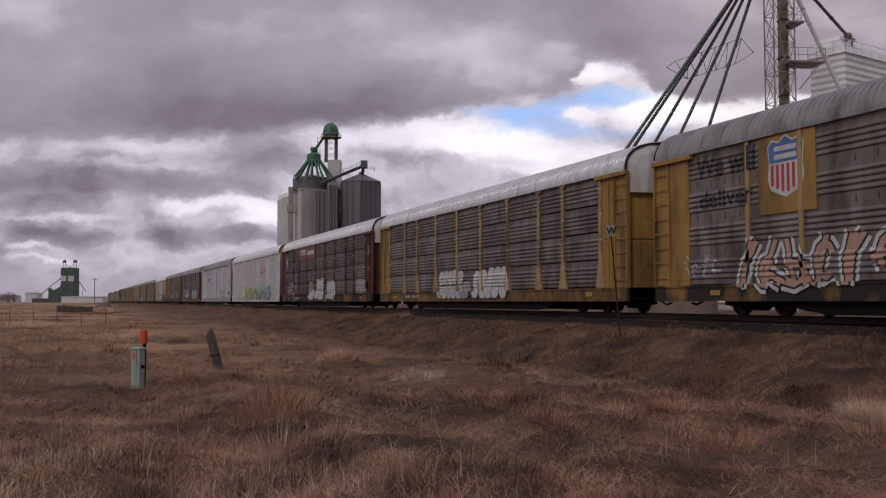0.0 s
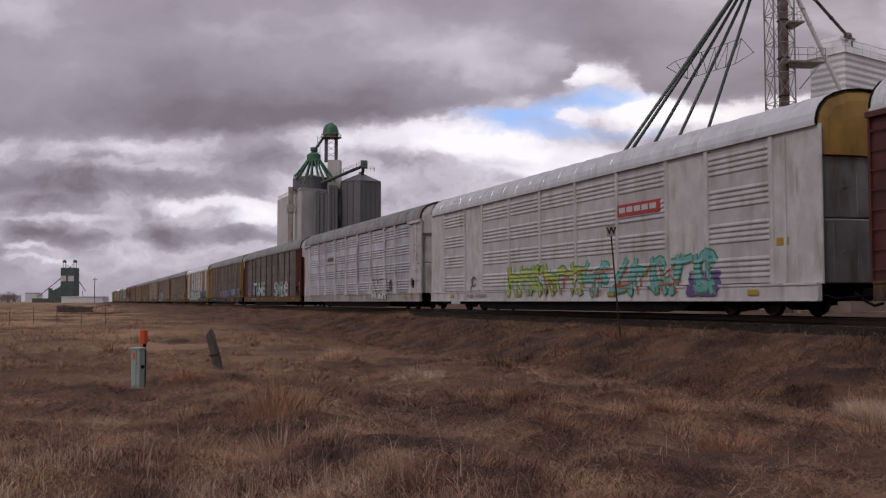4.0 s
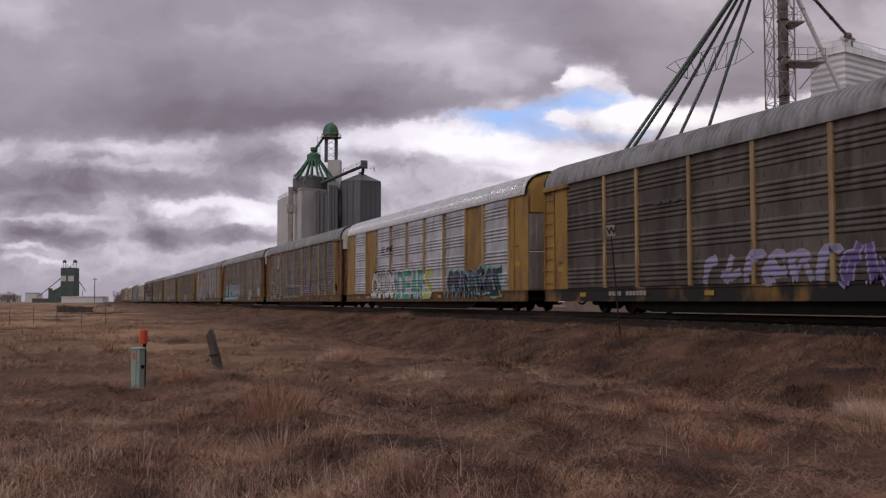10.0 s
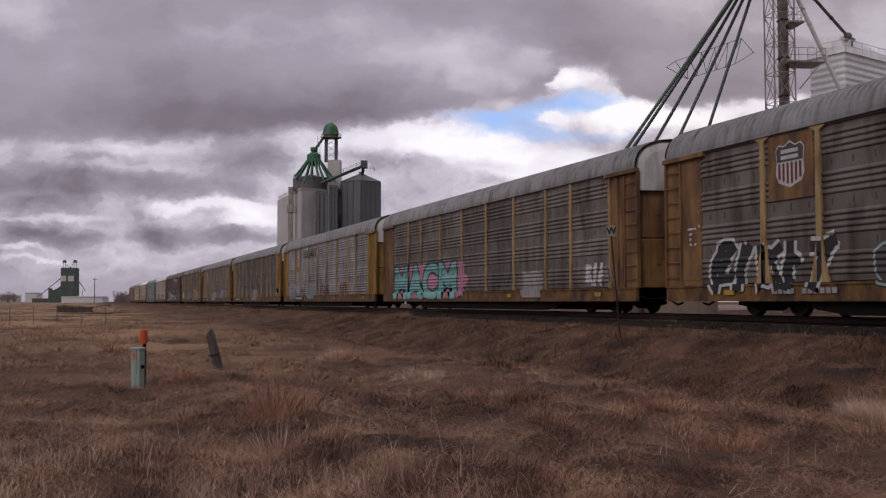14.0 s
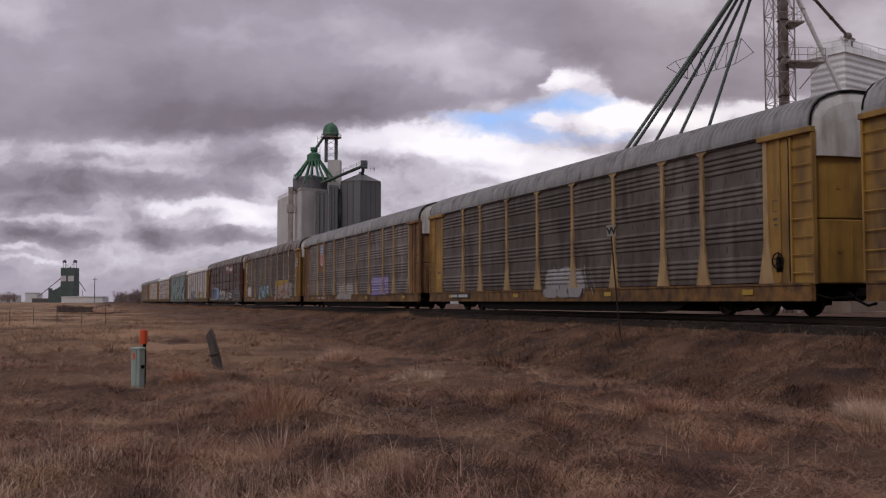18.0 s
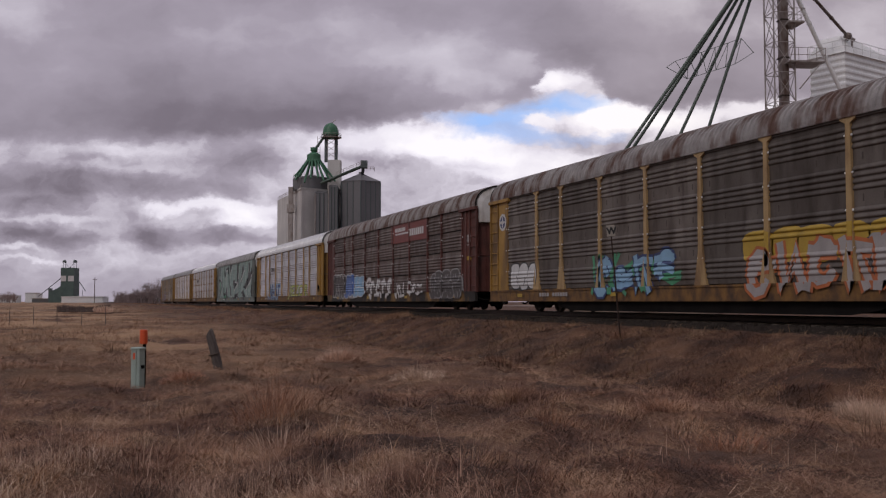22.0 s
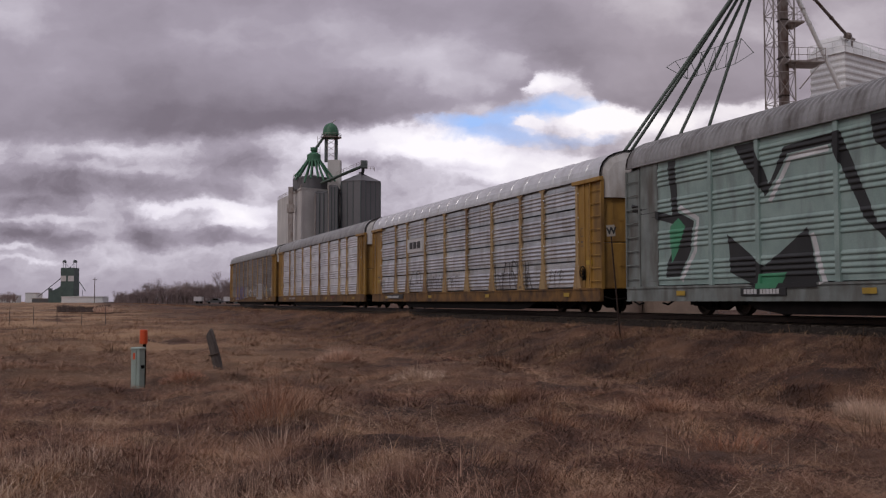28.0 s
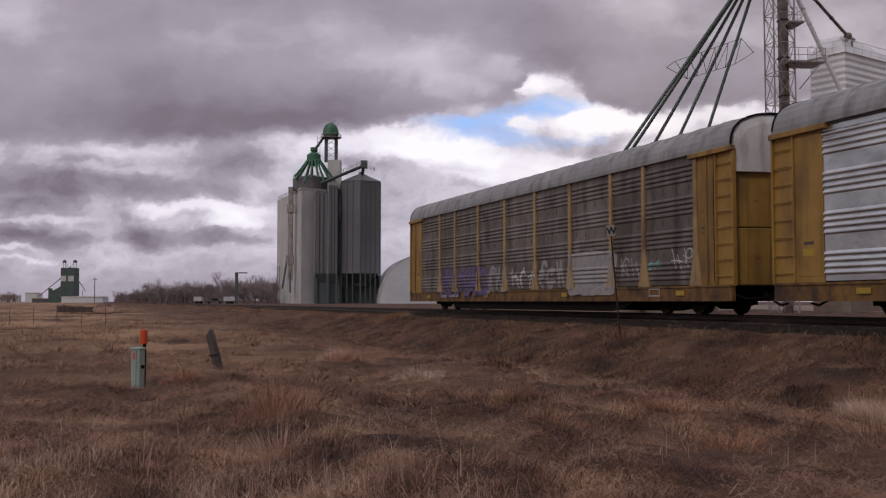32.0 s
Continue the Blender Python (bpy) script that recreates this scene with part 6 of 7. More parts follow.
def hand_brake(car):
    sh = Shape()
    s, y, z = 25.98 - HALF, -FACE - 0.10, 1.45
    ring = [(s + 0.2 * math.cos(a), y, z + 0.2 * math.sin(a)) for a in np.linspace(0, 2 * math.pi, 15)]
    for a, b in zip(ring, ring[1:]):
        sh.tube(a, b, 0.02, n=5, caps=False)
    for k in range(0, 14, 3):
        sh.tube((s, y, z), ring[k], 0.014, n=4)
    sh.tube((s, y, z), (s, -FACE, z), 0.04, n=8).box(s - 0.1, s + 0.1, -FACE - 0.06, -FACE, z - 0.3, z + 0.1)
    part("hand_brake", sh, M["black"], car)


def swatch(car, points, colour, lift=0.004):
    """A sprayed flat shape given by (metres from the rear, height) corners."""
    part("graffiti", drape(outline_mesh([(s, max(z, 0.54)) for s, z in points], paint(colour, RGB[colour])), lift), None, car, "%s sprayed shape" % colour)


def stroke(car, points, colour, width=0.16, lift=0.008):
    sh = Shape()
    ribbon(sh, [(s - HALF, z) for s, z in points], width, 0.0)
    part("graffiti", drape(sh.mesh("graffiti", paint(colour, RGB[colour])), lift), None, car, "%s sprayed edge" % colour)


def hollow_box(car, s0, s1, z0, z1, colour, y, t=0.03):
    sh = Shape()
    for a, b, c, d in ((s0, s1, z0, z0 + t), (s0, s1, z1 - t, z1), (s0, s0 + t, z0 + t, z1 - t), (s1 - t, s1, z0 + t, z1 - t)):
        sh.box(a - HALF, b - HALF, -y, -y + 0.004, c, d)
    part("stencil_frame", sh, paint(colour, RGB[colour]), car)


def roundel(car, s, z, r):
    y = -(FACE + 0.042)
    disc = lambda rr, yy, c: part("emblem", Shape().loft([[(s - HALF + rr * 0.98 * math.cos(a), yy + d, z + rr * math.sin(a)) for a in np.linspace(0, 2 * math.pi, 29)[:-1]] for d in (0, -0.004)]), paint(c, RGB[c]), car)
    disc(r, y, "white")
    disc(r * 0.72, y - 0.006, "navy")
    for w, h in ((0.14, 0.62), (0.62, 0.14)):
        part("emblem", Shape().box(s - HALF - w * r, s - HALF + w * r, y - 0.016, y - 0.012, z - h * r, z + h * r), paint("white", RGB["white"]), car)


def bars(car, s0, s1, z0, z1, colour, count=1, y=None, name="marking_bar"):
    """Small lettering shown as plain bars."""
    w = (s1 - s0) / (count * 1.25 - 0.25)
    for k in range(count):
        a = s0 + k * w * 1.25
        sh = Shape().box(a - HALF, a + w - HALF, -0.004, 0.0, z0, z1)
        part(name, sh, paint(colour, RGB[colour]), car, m=Matrix.Translation((0, -(y if y else SIDE + 0.002), 0)))


def shield(car, s, z, w, h, back=None, field="blue", stripe="red"):
    """A striped shield emblem on a plain backing plate."""
    y = -(FACE + RIDGE + 0.012)
    if back is not None:
        p = part("emblem_plate", Shape().box(s - w * 0.78 - HALF, s + w * 0.78 - HALF, y, -FACE + 0.02, z - h * 0.75, min(z + h * 0.72, Z_EAVE - 0.03), bevel=0.006), back, car)
    out = [(-0.5, 0.33), (-0.38, 0.44), (-0.2, 0.40), (0, 0.5), (0.2, 0.40), (0.38, 0.44), (0.5, 0.33), (0.46, 0.05), (0.5, -0.2), (0.4, -0.38), (0, -0.5), (-0.4, -0.38), (-0.5, -0.2), (-0.46, 0.05)]
    mk = lambda pts, yy, c: part("emblem", Shape().extrude([(s - HALF + a * w, z + b * h) for a, b in pts], yy - 0.004, yy), paint(c, RGB[c]), car)
    mk(out, y - 0.002, "white")
    mk([(-0.47, 0.33), (-0.36, 0.41), (-0.2, 0.37), (0, 0.46), (0.2, 0.37), (0.36, 0.41), (0.47, 0.33), (0.44, 0.06), (-0.44, 0.06)], y - 0.008, field)
    for k in range(6):
        a = -0.40 + k * 0.145
        lo = -0.26 - 0.18 * (1 - abs(a + 0.03) * 2)
        mk([(a, 0.03), (a + 0.075, 0.03), (a + 0.075, lo), (a, lo)], y - 0.008, stripe)
    for k, (b0, b1) in enumerate(((0.24, 0.32), (0.11, 0.19))):
        mk([(-0.30, b0), (0.30, b0), (0.30, b1), (-0.30, b1)], y - 0.014, "white")


WHEELS = {-0.9: [], 0.9: []}


# outline of the side girder, hanging lowest between the trucks
BELLY = [(-REAR + 0.3, 0.60), (-8.5, 0.52), (-7.8, 0.20), (-6.8, 0.08), (6.8, 0.08), (7.8, 0.20), (8.5, 0.52), (HALF - 0.3, 0.60), (HALF - 0.3, 0.85), (-REAR + 0.3, 0.85)]


def autorack(n, spec):
    body, panel, roof = M[spec["body"]], M[spec["panel"]], M[spec["roof"]]
    post = M[spec.get("post", "yellow_post" if spec["body"] in ("yellow", "gold") else spec["body"])]
    car = thing("autorack_car", spec["label"], "freight car", pose(0, TRACK, 0), group="autorack train")
    bays = BAYS
    rows = spec.get("rows", 1)
    plain = spec.get("plain", ())
    edges = np.linspace(Z_PANEL, Z_EAVE - 0.02, rows + 1)
    for side in (-1, 1):
        turn = pose(0, 0, 0) if side < 0 else pose(HALF - REAR, 0, 0, 0, 0, 180)
        for b in range(len(bays) - 1):
            w = bays[b + 1] - bays[b]
            for r in range(rows):
                g = 0.0 if rows == 1 else 0.03
                if b in plain:
                    me = plain_panel_mesh(w, edges[r] + g, edges[r + 1] - g, body)
                else:
                    me = panel_mesh(w, edges[r] + g, edges[r + 1] - g, panel)
                part("side_panel", me, None, car, m=turn @ pose(bays[b] - HALF, -FACE, 0))
        for s in bays[1:]:
            part("post", post_mesh(post, spec.get("foot", False), spec.get("head", False)), None, car, m=turn @ pose(s - HALF, -FACE, 0))
        for x, w in ((-REAR + 0.86, 0.98), (HALF - 1.80, 0.92)):
            part("corner_panel", corner_mesh(body, w), None, car, m=turn @ pose(x, -FACE, 0))
        for x in (-REAR + 0.44, HALF - 0.44):
            if spec.get("plain_ends"):
                part("corner_panel", plain_corner_mesh(body), None, car, m=turn @ pose(x, -SIDE + 0.10, 0))
                continue
            lad = part("ladder_panel", ladder_mesh(body), None, car, m=turn @ pose(x, -SIDE + 0.10, 0))
            for k in range(8):
                part("rung", rung_mesh(body), None, lad, m=pose(0, 0, 1.12 + 0.45 * k))
            part("door_gap", gap_mesh(), None, car, m=turn @ pose(x + (0.47 if x < 0 else -0.47), -FACE, 0))
        # a dark strip proud of the panels stands in for shade below the eave
        if spec.get("head"):
            part("eave_gap", cached("eave_gap", lambda: Shape().box(BAYS[0] - HALF, BAYS[-1] - HALF, -0.058, 0.0, Z_EAVE - 0.075, Z_EAVE - 0.022).mesh("eave_gap", M["slot"])), None, car, m=turn @ pose(0, -FACE, 0))
        if spec.get("headers", True):
            for x in (-REAR, HALF - 2.05):
                part("header_beam", header_mesh(body), None, car, m=turn @ pose(x, -FACE, 0))
        part("side_sill", sill_mesh(M[{"yellow": "yellow_sill", "gold": "yellow_sill"}.get(spec.get("sill", spec["body"]), spec.get("sill", spec["body"]))]), None, car, m=turn @ pose(0, -SIDE + 0.02, 0))
    part("roof", roof_mesh(roof, spec.get("ribbed", True)), None, car)
    arch = M[spec.get("arch", "hood")]
    for x, r in ((HALF - 0.2, 0), (-REAR + 0.2, 180)):
        if r:
            part("end_wall", end_wall_mesh(arch), None, car, m=pose(x, 0, 0, 0, 0, r))
        else:
            part("end_hood", hood_mesh(arch), None, car, m=pose(HALF - 0.16, 0, 0))
        part("roof_rim", rim_mesh(), None, car, m=pose(HALF - 0.09 if r == 0 else -REAR + 0.1, 0, 0))
        for hand in (-1, 1):
            for z0, z1 in ((Z_PANEL - 0.05, 2.44), (2.46, 4.0)):
                part("door_leaf", door_leaf_mesh(M[spec.get("door", spec["body"])], hand, z0, z1), None, car, m=pose(x, 0, 0, 0, 0, r))
        part("coupler", coupler_mesh(), None, car, m=pose(HALF + 0.03 if r == 0 else -REAR - 0.03, 0, 0, 0, 0, r))
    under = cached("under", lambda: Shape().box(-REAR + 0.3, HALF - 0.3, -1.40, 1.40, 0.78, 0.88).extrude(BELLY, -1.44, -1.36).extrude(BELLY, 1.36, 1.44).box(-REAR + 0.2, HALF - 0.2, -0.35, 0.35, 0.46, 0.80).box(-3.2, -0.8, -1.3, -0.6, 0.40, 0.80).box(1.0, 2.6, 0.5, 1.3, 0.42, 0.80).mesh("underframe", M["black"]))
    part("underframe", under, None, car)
    frame_, wheels = truck_meshes()
    for x in (-10.06, 10.06):
        truck = part("truck", frame_, None, car, m=pose(x, 0, 0))
        for a in (-0.9, 0.9):
            WHEELS[a].append(part("wheelset", wheels, None, truck, m=pose(a, 0, 0.40)))
    if rows == 4 or spec["roof"] == "roof_rust":
        latch = cached("latch", lambda: Shape().box(-0.025, 0.025, -0.03, 0.0, -0.025, 0.025, bevel=0.006).mesh("latch", M["signwhite"]))
        for s in bays:
            for z in np.linspace(Z_PANEL + 0.7, Z_EAVE - 0.5, 4):
                for x in (-0.11, 0.11):
                    part("latch", latch, None, car, m=pose(s - HALF + x, -FACE - 0.045, float(z) + 0.5 * abs(x)))
    for k in range(4):
        s = 2.6 + k * 7.4
        part("reflector", cached("refl", lambda: Shape().box(-0.22, 0.22, -0.006, 0, 0.58, 0.72).mesh("reflector", paint("yellow", RGB["yellow"]))), None, car, m=pose(s - HALF, -SIDE - 0.055, 0))
    return car


SPECS = [
    dict(body="yellow", panel="grime", roof="roof", sill="black_sill", label="yellow autorack car with emblem, slogan and graffiti"),
    dict(body="yellow", panel="grime", roof="roof_bright", rows=4, foot=True, head=True, label="faded yellow autorack car with white graffiti blocks"),
    dict(body="brown", panel="rustgrime", roof="roof_bright", rows=4, sill="black_sill", label="oxide brown autorack car with red nameboard"),
    dict(body="white", panel="palegalv", roof="roof_bright", headers=False, arch="yellow", ribbed=False, plain_ends=True, door="midgalv", label="white autorack car with green graffiti", plain=(1, 7)),
    dict(body="white", panel="galv", roof="roof", foot=True, head=True, sill="white_sill", label="white and silver autorack car with black graffiti"),
    dict(body="brown", panel="grime", roof="roof", sill="gold", label="brown autorack car with teal and white graffiti"),
    dict(body="yellow", panel="darkgrime", roof="roof", sill="black_sill", label="yellow autorack car with grimy silver panels"),
    dict(body="yellow", panel="galv", roof="roof_bright", headers=False, plain=(1, 7), arch="yellow", plain_ends=True, door="galv", label="yellow and bright silver autorack car with green graffiti"),
    dict(body="gold", panel="grime", roof="roof", foot=True, head=True, label="grimy gold autorack car with small emblem plate"),
    dict(body="gold", panel="grime", roof="roof", label="grimy gold autorack car with pink edged graffiti"),
    dict(body="yellow", panel="midgalv", roof="roof", label="yellow autorack car with emblem and slogan lettering"),
    dict(body="yellow", panel="darkgrime", roof="roof", foot=True, head=True, label="yellow autorack car with flared posts"),
    dict(body="gold", panel="grime", roof="roof", foot=True, head=True, label="gold autorack car with striped shield emblem"),
    dict(body="yellow", panel="darkgrime", roof="roof_rust", foot=True, head=True, label="yellow autorack car with round cross emblem and rusty roof"),
    dict(body="brown", panel="rustgrime", roof="roof_rust", rows=4, sill="black_sill", label="oxide brown autorack car with long red nameboard"),
    dict(body="yellow", panel="galv", roof="roof_bright", foot=True, head=True, label="yellow and silver autorack car with lime graffiti"),
    dict(body="mintgrey", panel="mint", roof="roof", post="mint", headers=False, label="autorack car covered in mint green and black graffiti"),
    dict(body="yellow", panel="galv", roof="roof_bright", rows=4, foot=True, head=True, ribbed=False, label="yellow autorack car with bright silver panel rows"),
    dict(body="yellow", panel="shine", roof="roof", foot=True, ribbed=False, head=True, label="yellow autorack car with shining silver panels"),
    dict(body="yellow", panel="grime", roof="roof", foot=True, ribbed=False, label="last yellow autorack car with grey graffiti"),
]
cars = [autorack(n, spec) for n, spec in enumerate(SPECS)]

# ---- lettering, emblems and graffiti on the near sides ----
tag(cars[0], "We will", 1.66, 4.26, 3.95, 4.59, "black", fat=0.020)
tag(cars[0], "deliver", 1.81, 4.18, 3.06, 3.56, "black", fat=0.020)
shield(cars[0], 5.51, 3.88, 1.38, 1.62, M["yellow"])
scrawl(cars[0], 6, 3.42, 9.24, 0.73, 2.07, "black", edge="white", stroke=0.22)
scrawl(cars[0], 6, 3.42, 9.24, 0.73, 2.07, "salmon", stroke=0.13, over=0.012)
scrawl(cars[0], 4, 0.87, 2.76, 1.10, 1.77, "white", stroke=0.06)
board(cars[0], 13.5, 20.2, 0.52, 0.80, "black", SIDE + 0.06)
bubbles(cars[1], 5, 9.42, 12.58, 0.56, 1.89, "white", "black", rows=2)
bubbles(cars[1], 1, 12.58, 13.51, 0.56, 1.39, "grey", "black")
bubbles(cars[1], 5, 13.95, 17.80, 0.57, 1.84, "white", "black")
board(cars[2], 5.90, 11.98, 3.64, 4.90, "maroon")
bars(cars[2], 6.71, 8.59, 4.30, 4.50, "white", 8, y=FACE + RIDGE + 0.022)
bars(cars[2], 9.22, 11.43, 4.02, 4.34, "white", 7, y=FACE + RIDGE + 0.022)
bars(cars[2], 6.75, 9.07, 4.12, 4.22, "white", 1, y=FACE + RIDGE + 0.022)
scrawl(cars[2], 3, 1.67, 4.25, 0.90, 1.98, "black", edge="white", stroke=0.10)
bubbles(cars[2], 1, 9.84, 11.47, 0.57, 1.31, "white", "black")
bubbles(cars[2], 1, 9.84, 10.94, 1.15, 1.95, "fade", "black")
bubbles(cars[2], 3, 11.98, 14.75, 0.56, 1.37, "white", "black")
bubbles(cars[2], 2, 12.25, 14.60, 1.28, 2.13, "white", "black")
bubbles(cars[2], 4, 15.46, 17.93, 0.56, 1.90, "white", "black")
scrawl(cars[2], 3, 23.43, 25.71, 0.97, 1.82, "fade", back="grey", stroke=0.07)
hollow_box(cars[2], 25.95, 26.55, 3.35, 3.85, "white", FACE + 0.026)
bars(cars[2], 26.06, 26.59, 3.38, 3.74, "dirty", 3, y=FACE + 0.026)
bars(cars[2], 26.12, 26.72, 2.36, 2.54, "yellow", 1, y=FACE + 0.026)
scrawl(cars[2], 2, 0.91, 1.64, 2.85, 4.20, "white", stroke=0.05)
scrawl(cars[2], 4, 2.31, 4.86, 0.91, 2.03, "black", edge="white", stroke=0.15)
scrawl(cars[3], 6, 8.88, 15.41, 0.56, 1.90, "lime", edge="green", stroke=0.13)
scrawl(cars[3], 7, 14.93, 23.11, 0.56, 1.85, "aqua", edge="green", stroke=0.12)
scrawl(cars[3], 7, 12.0, 21.4, 0.60, 1.60, "brick", stroke=0.05, over=0.012)
board(cars[3], 17.67, 20.29, 3.20, 3.60, "red")
bars(cars[3], 17.89, 20.10, 3.32, 3.50, "white", 5, y=FACE + RIDGE + 0.022)
bars(cars[3], 25.65, 26.13, 1.84, 2.04, "yellow", 1, y=FACE + 0.026)
scrawl(cars[3], 1, 4.49, 5.35, 0.87, 1.57, "black", stroke=0.10)
scrawl(cars[3], 1, 21.75, 23.28, 0.56, 1.28, "pink", back="purple", stroke=0.10)
swatch(cars[4], [(18.19, 1.47), (18.38, 1.65), (18.56, 1.65), (18.64, 1.52), (18.79, 1.63), (19.12, 1.58), (19.25, 1.56), (19.55, 1.67), (19.70, 1.60), (19.82, 1.69), (20.03, 1.63), (20.35, 1.61), (20.49, 1.69), (20.73, 1.68), (20.92, 1.56), (20.96, 1.35), (20.86, 1.16), (21.27, 1.10), (21.50, 0.91), (21.45, 0.55), (18.87, 0.55), (18.61, 0.91)], "white")
stroke(cars[4], [(18.19, 1.47), (18.38, 1.65), (18.56, 1.65), (18.64, 1.52), (18.79, 1.63), (19.12, 1.58), (19.25, 1.56), (19.55, 1.67), (19.70, 1.60), (19.82, 1.69), (20.03, 1.63), (20.35, 1.61), (20.49, 1.69), (20.73, 1.68), (20.92, 1.56), (20.96, 1.35), (20.86, 1.16)], "black", 0.05)
stroke(cars[4], [(20.86, 1.16), (21.27, 1.10), (21.50, 0.91), (21.45, 0.55)], "black", 0.05)
stroke(cars[4], [(18.19, 1.47), (18.31, 1.23), (18.61, 0.91), (18.87, 0.55)], "black", 0.09)
tag(cars[4], "VMER", 18.24, 21.35, 0.58, 1.60, "white", edge="black", fat=0.05, shear=-0.12, lift=0.012)
scrawl(cars[4], 3, 21.62, 22.25, 0.95, 1.69, "black", stroke=0.08)
board(cars[4], 6.30, 8.75, 3.05, 3.62, "pale")
for z in (3.27, 3.37):
    bars(cars[4], 6.34, 8.70, z, z + 0.035, "soot", 1, y=FACE + RIDGE + 0.022)
bars(cars[4], 7.05, 8.45, 3.22, 3.50, "soot", 3, y=FACE + RIDGE + 0.026)
hollow_box(cars[4], 26.0, 26.5, 3.1, 3.45, "soot", FACE + 0.026)
bars(cars[4], 26.22, 26.67, 2.00, 2.12, "grey", 4, y=FACE + 0.026)
bars(cars[4], 25.76, 26.20, 0.57, 0.75, "yellow", 1, y=SIDE + 0.06)
tag(cars[5], "T", 4.97, 6.65, 1.06, 2.22, "white", fat=0.045)
tag(cars[5], "U", 6.65, 7.96, 1.09, 2.12, "teal", fat=0.045)
tag(cars[5], "N", 8.05, 9.71, 1.05, 2.20, "white", fat=0.045)
tag(cars[5], "E", 9.98, 11.18, 1.04, 2.24, "teal", fat=0.045)
scrawl(cars[5], 2, 4.28, 5.40, 1.07, 2.03, "lilac", stroke=0.20)
scrawl(cars[5], 2, 11.03, 12.17, 1.14, 1.95, "maroon", stroke=0.10)
tag(cars[5], "S", 16.18, 17.51, 0.93, 2.17, "yellow", fat=0.012)
tag(cars[5], "S", 15.93, 17.26, 0.89, 2.15, "white", fat=0.012)
tag(cars[5], "M", 17.42, 18.86, 0.82, 2.24, "teal", fat=0.010)
tag(cars[5], "i", 19.05, 19.52, 0.86, 2.14, "white", fat=0.0)
tag(cars[5], "L", 19.71, 20.74, 0.85, 2.18, "teal", fat=0.022)
tag(cars[5], "e", 20.66, 22.13, 0.87, 2.17, "white", fat=0.012)
hollow_box(cars[5], 25.95, 26.5, 3.05, 3.4, "dirty", FACE + 0.026)
bars(cars[5], 26.42, 26.82, 1.74, 2.04, "dirty", 2, y=FACE + 0.026)
bars(cars[5], 26.10, 26.85, 1.40, 1.46, "lime", 1, y=FACE + 0.026)
scrawl(cars[6], 6, 9.45, 15.01, 0.87, 1.70, "lilac", edge="dirty", stroke=0.16)
scrawl(cars[6], 4, 15.06, 18.09, 0.75, 1.79, "purple", edge="lilac", stroke=0.16)
scrawl(cars[6], 3, 18.28, 19.33, 1.11, 1.96, "grey", stroke=0.07)
scrawl(cars[6], 4, 19.27, 22.00, 1.07, 1.86, "sky", edge="white", stroke=0.12)
scrawl(cars[6], 5, 23.12, 25.81, 0.86, 1.99, "soot", edge="white", stroke=0.10)
scrawl(cars[6], 2, 26.08, 26.66, 3.64, 4.32, "lilac", stroke=0.15)
bars(cars[6], 7.04, 8.99, 3.42, 3.54, "soot", 4, y=FACE + RIDGE + 0.022)
swatch(cars[7], [(5.21, 1.85), (5.56, 1.80), (5.64, 1.45), (5.30, 1.47)], "purple", 0.003)
swatch(cars[7], [(6.27, 2.20), (6.62, 2.27), (6.67, 2.03), (6.22, 1.99)], "purple", 0.003)
swatch(cars[7], [(8.32, 2.08), (8.63, 2.20), (8.76, 2.03), (8.49, 1.84)], "purple", 0.003)
swatch(cars[7], [(10.01, 1.68), (10.56, 1.65), (10.52, 1.42), (10.10, 1.08)], "purple", 0.003)
swatch(cars[7], [(5.96, 1.04), (6.47, 0.75), (6.06, 0.75)], "purple", 0.003)
tag(cars[7], "CHAOS", 5.30, 9.85, 0.68, 2.05, "white", edge="black", fat=0.055)
tag(cars[7], "D", 10.34, 11.41, 0.56, 2.03, "jade", edge="white", fat=0.03)
tag(cars[7], "E", 11.51, 12.57, 0.56, 2.03, "jade", edge="white", fat=0.03)
tag(cars[7], "A", 12.67, 13.74, 0.56, 2.03, "jade", edge="white", fat=0.03)
tag(cars[7], "R", 13.84, 14.91, 0.56, 2.03, "jade", edge="white", fat=0.03)
tag(cars[7], "S", 15.01, 16.08, 0.56, 2.03, "lime", edge="white", fat=0.03)
scrawl(cars[7], 7, 18.21, 24.69, 0.56, 1.91, "black", edge="aqua", stroke=0.20)
scrawl(cars[7], 5, 18.6, 24.2, 0.70, 1.80, "purple", stroke=0.08, over=0.012)
scrawl(cars[7], 2, 24.92, 25.75, 0.98, 1.49, "grey", stroke=0.08)
swatch(cars[7], [(7.14, 3.61), (7.84, 3.58), (7.82, 3.52), (7.13, 3.54)], "black", 0.004)
swatch(cars[7], [(7.11, 3.49), (7.81, 3.47), (7.79, 3.40), (7.09, 3.42)], "black", 0.004)
swatch(cars[7], [(7.08, 3.37), (7.78, 3.34), (7.76, 3.24), (7.06, 3.28)], "black", 0.004)
swatch(cars[7], [(8.15, 3.58), (8.53, 3.59), (8.80, 3.38), (8.95, 3.60), (9.33, 3.62), (9.29, 3.30), (8.97, 3.26), (8.71, 3.32), (8.50, 3.46), (8.41, 3.27), (8.20, 3.28)], "black", 0.004)
swatch(cars[7], [(7.03, 3.18), (9.26, 3.15), (9.26, 3.09), (7.03, 3.11)], "black", 0.004)
bars(cars[7], 26.03, 26.54, 1.86, 2.06, "yellow", 1, y=FACE + 0.026)
bars(cars[7], 25.82, 26.48, 2.63, 2.71, "soot", 5, y=FACE + 0.026)
shield(cars[8], 5.05, 3.89, 1.07, 1.20, M["gold"], "soot", "maroon")
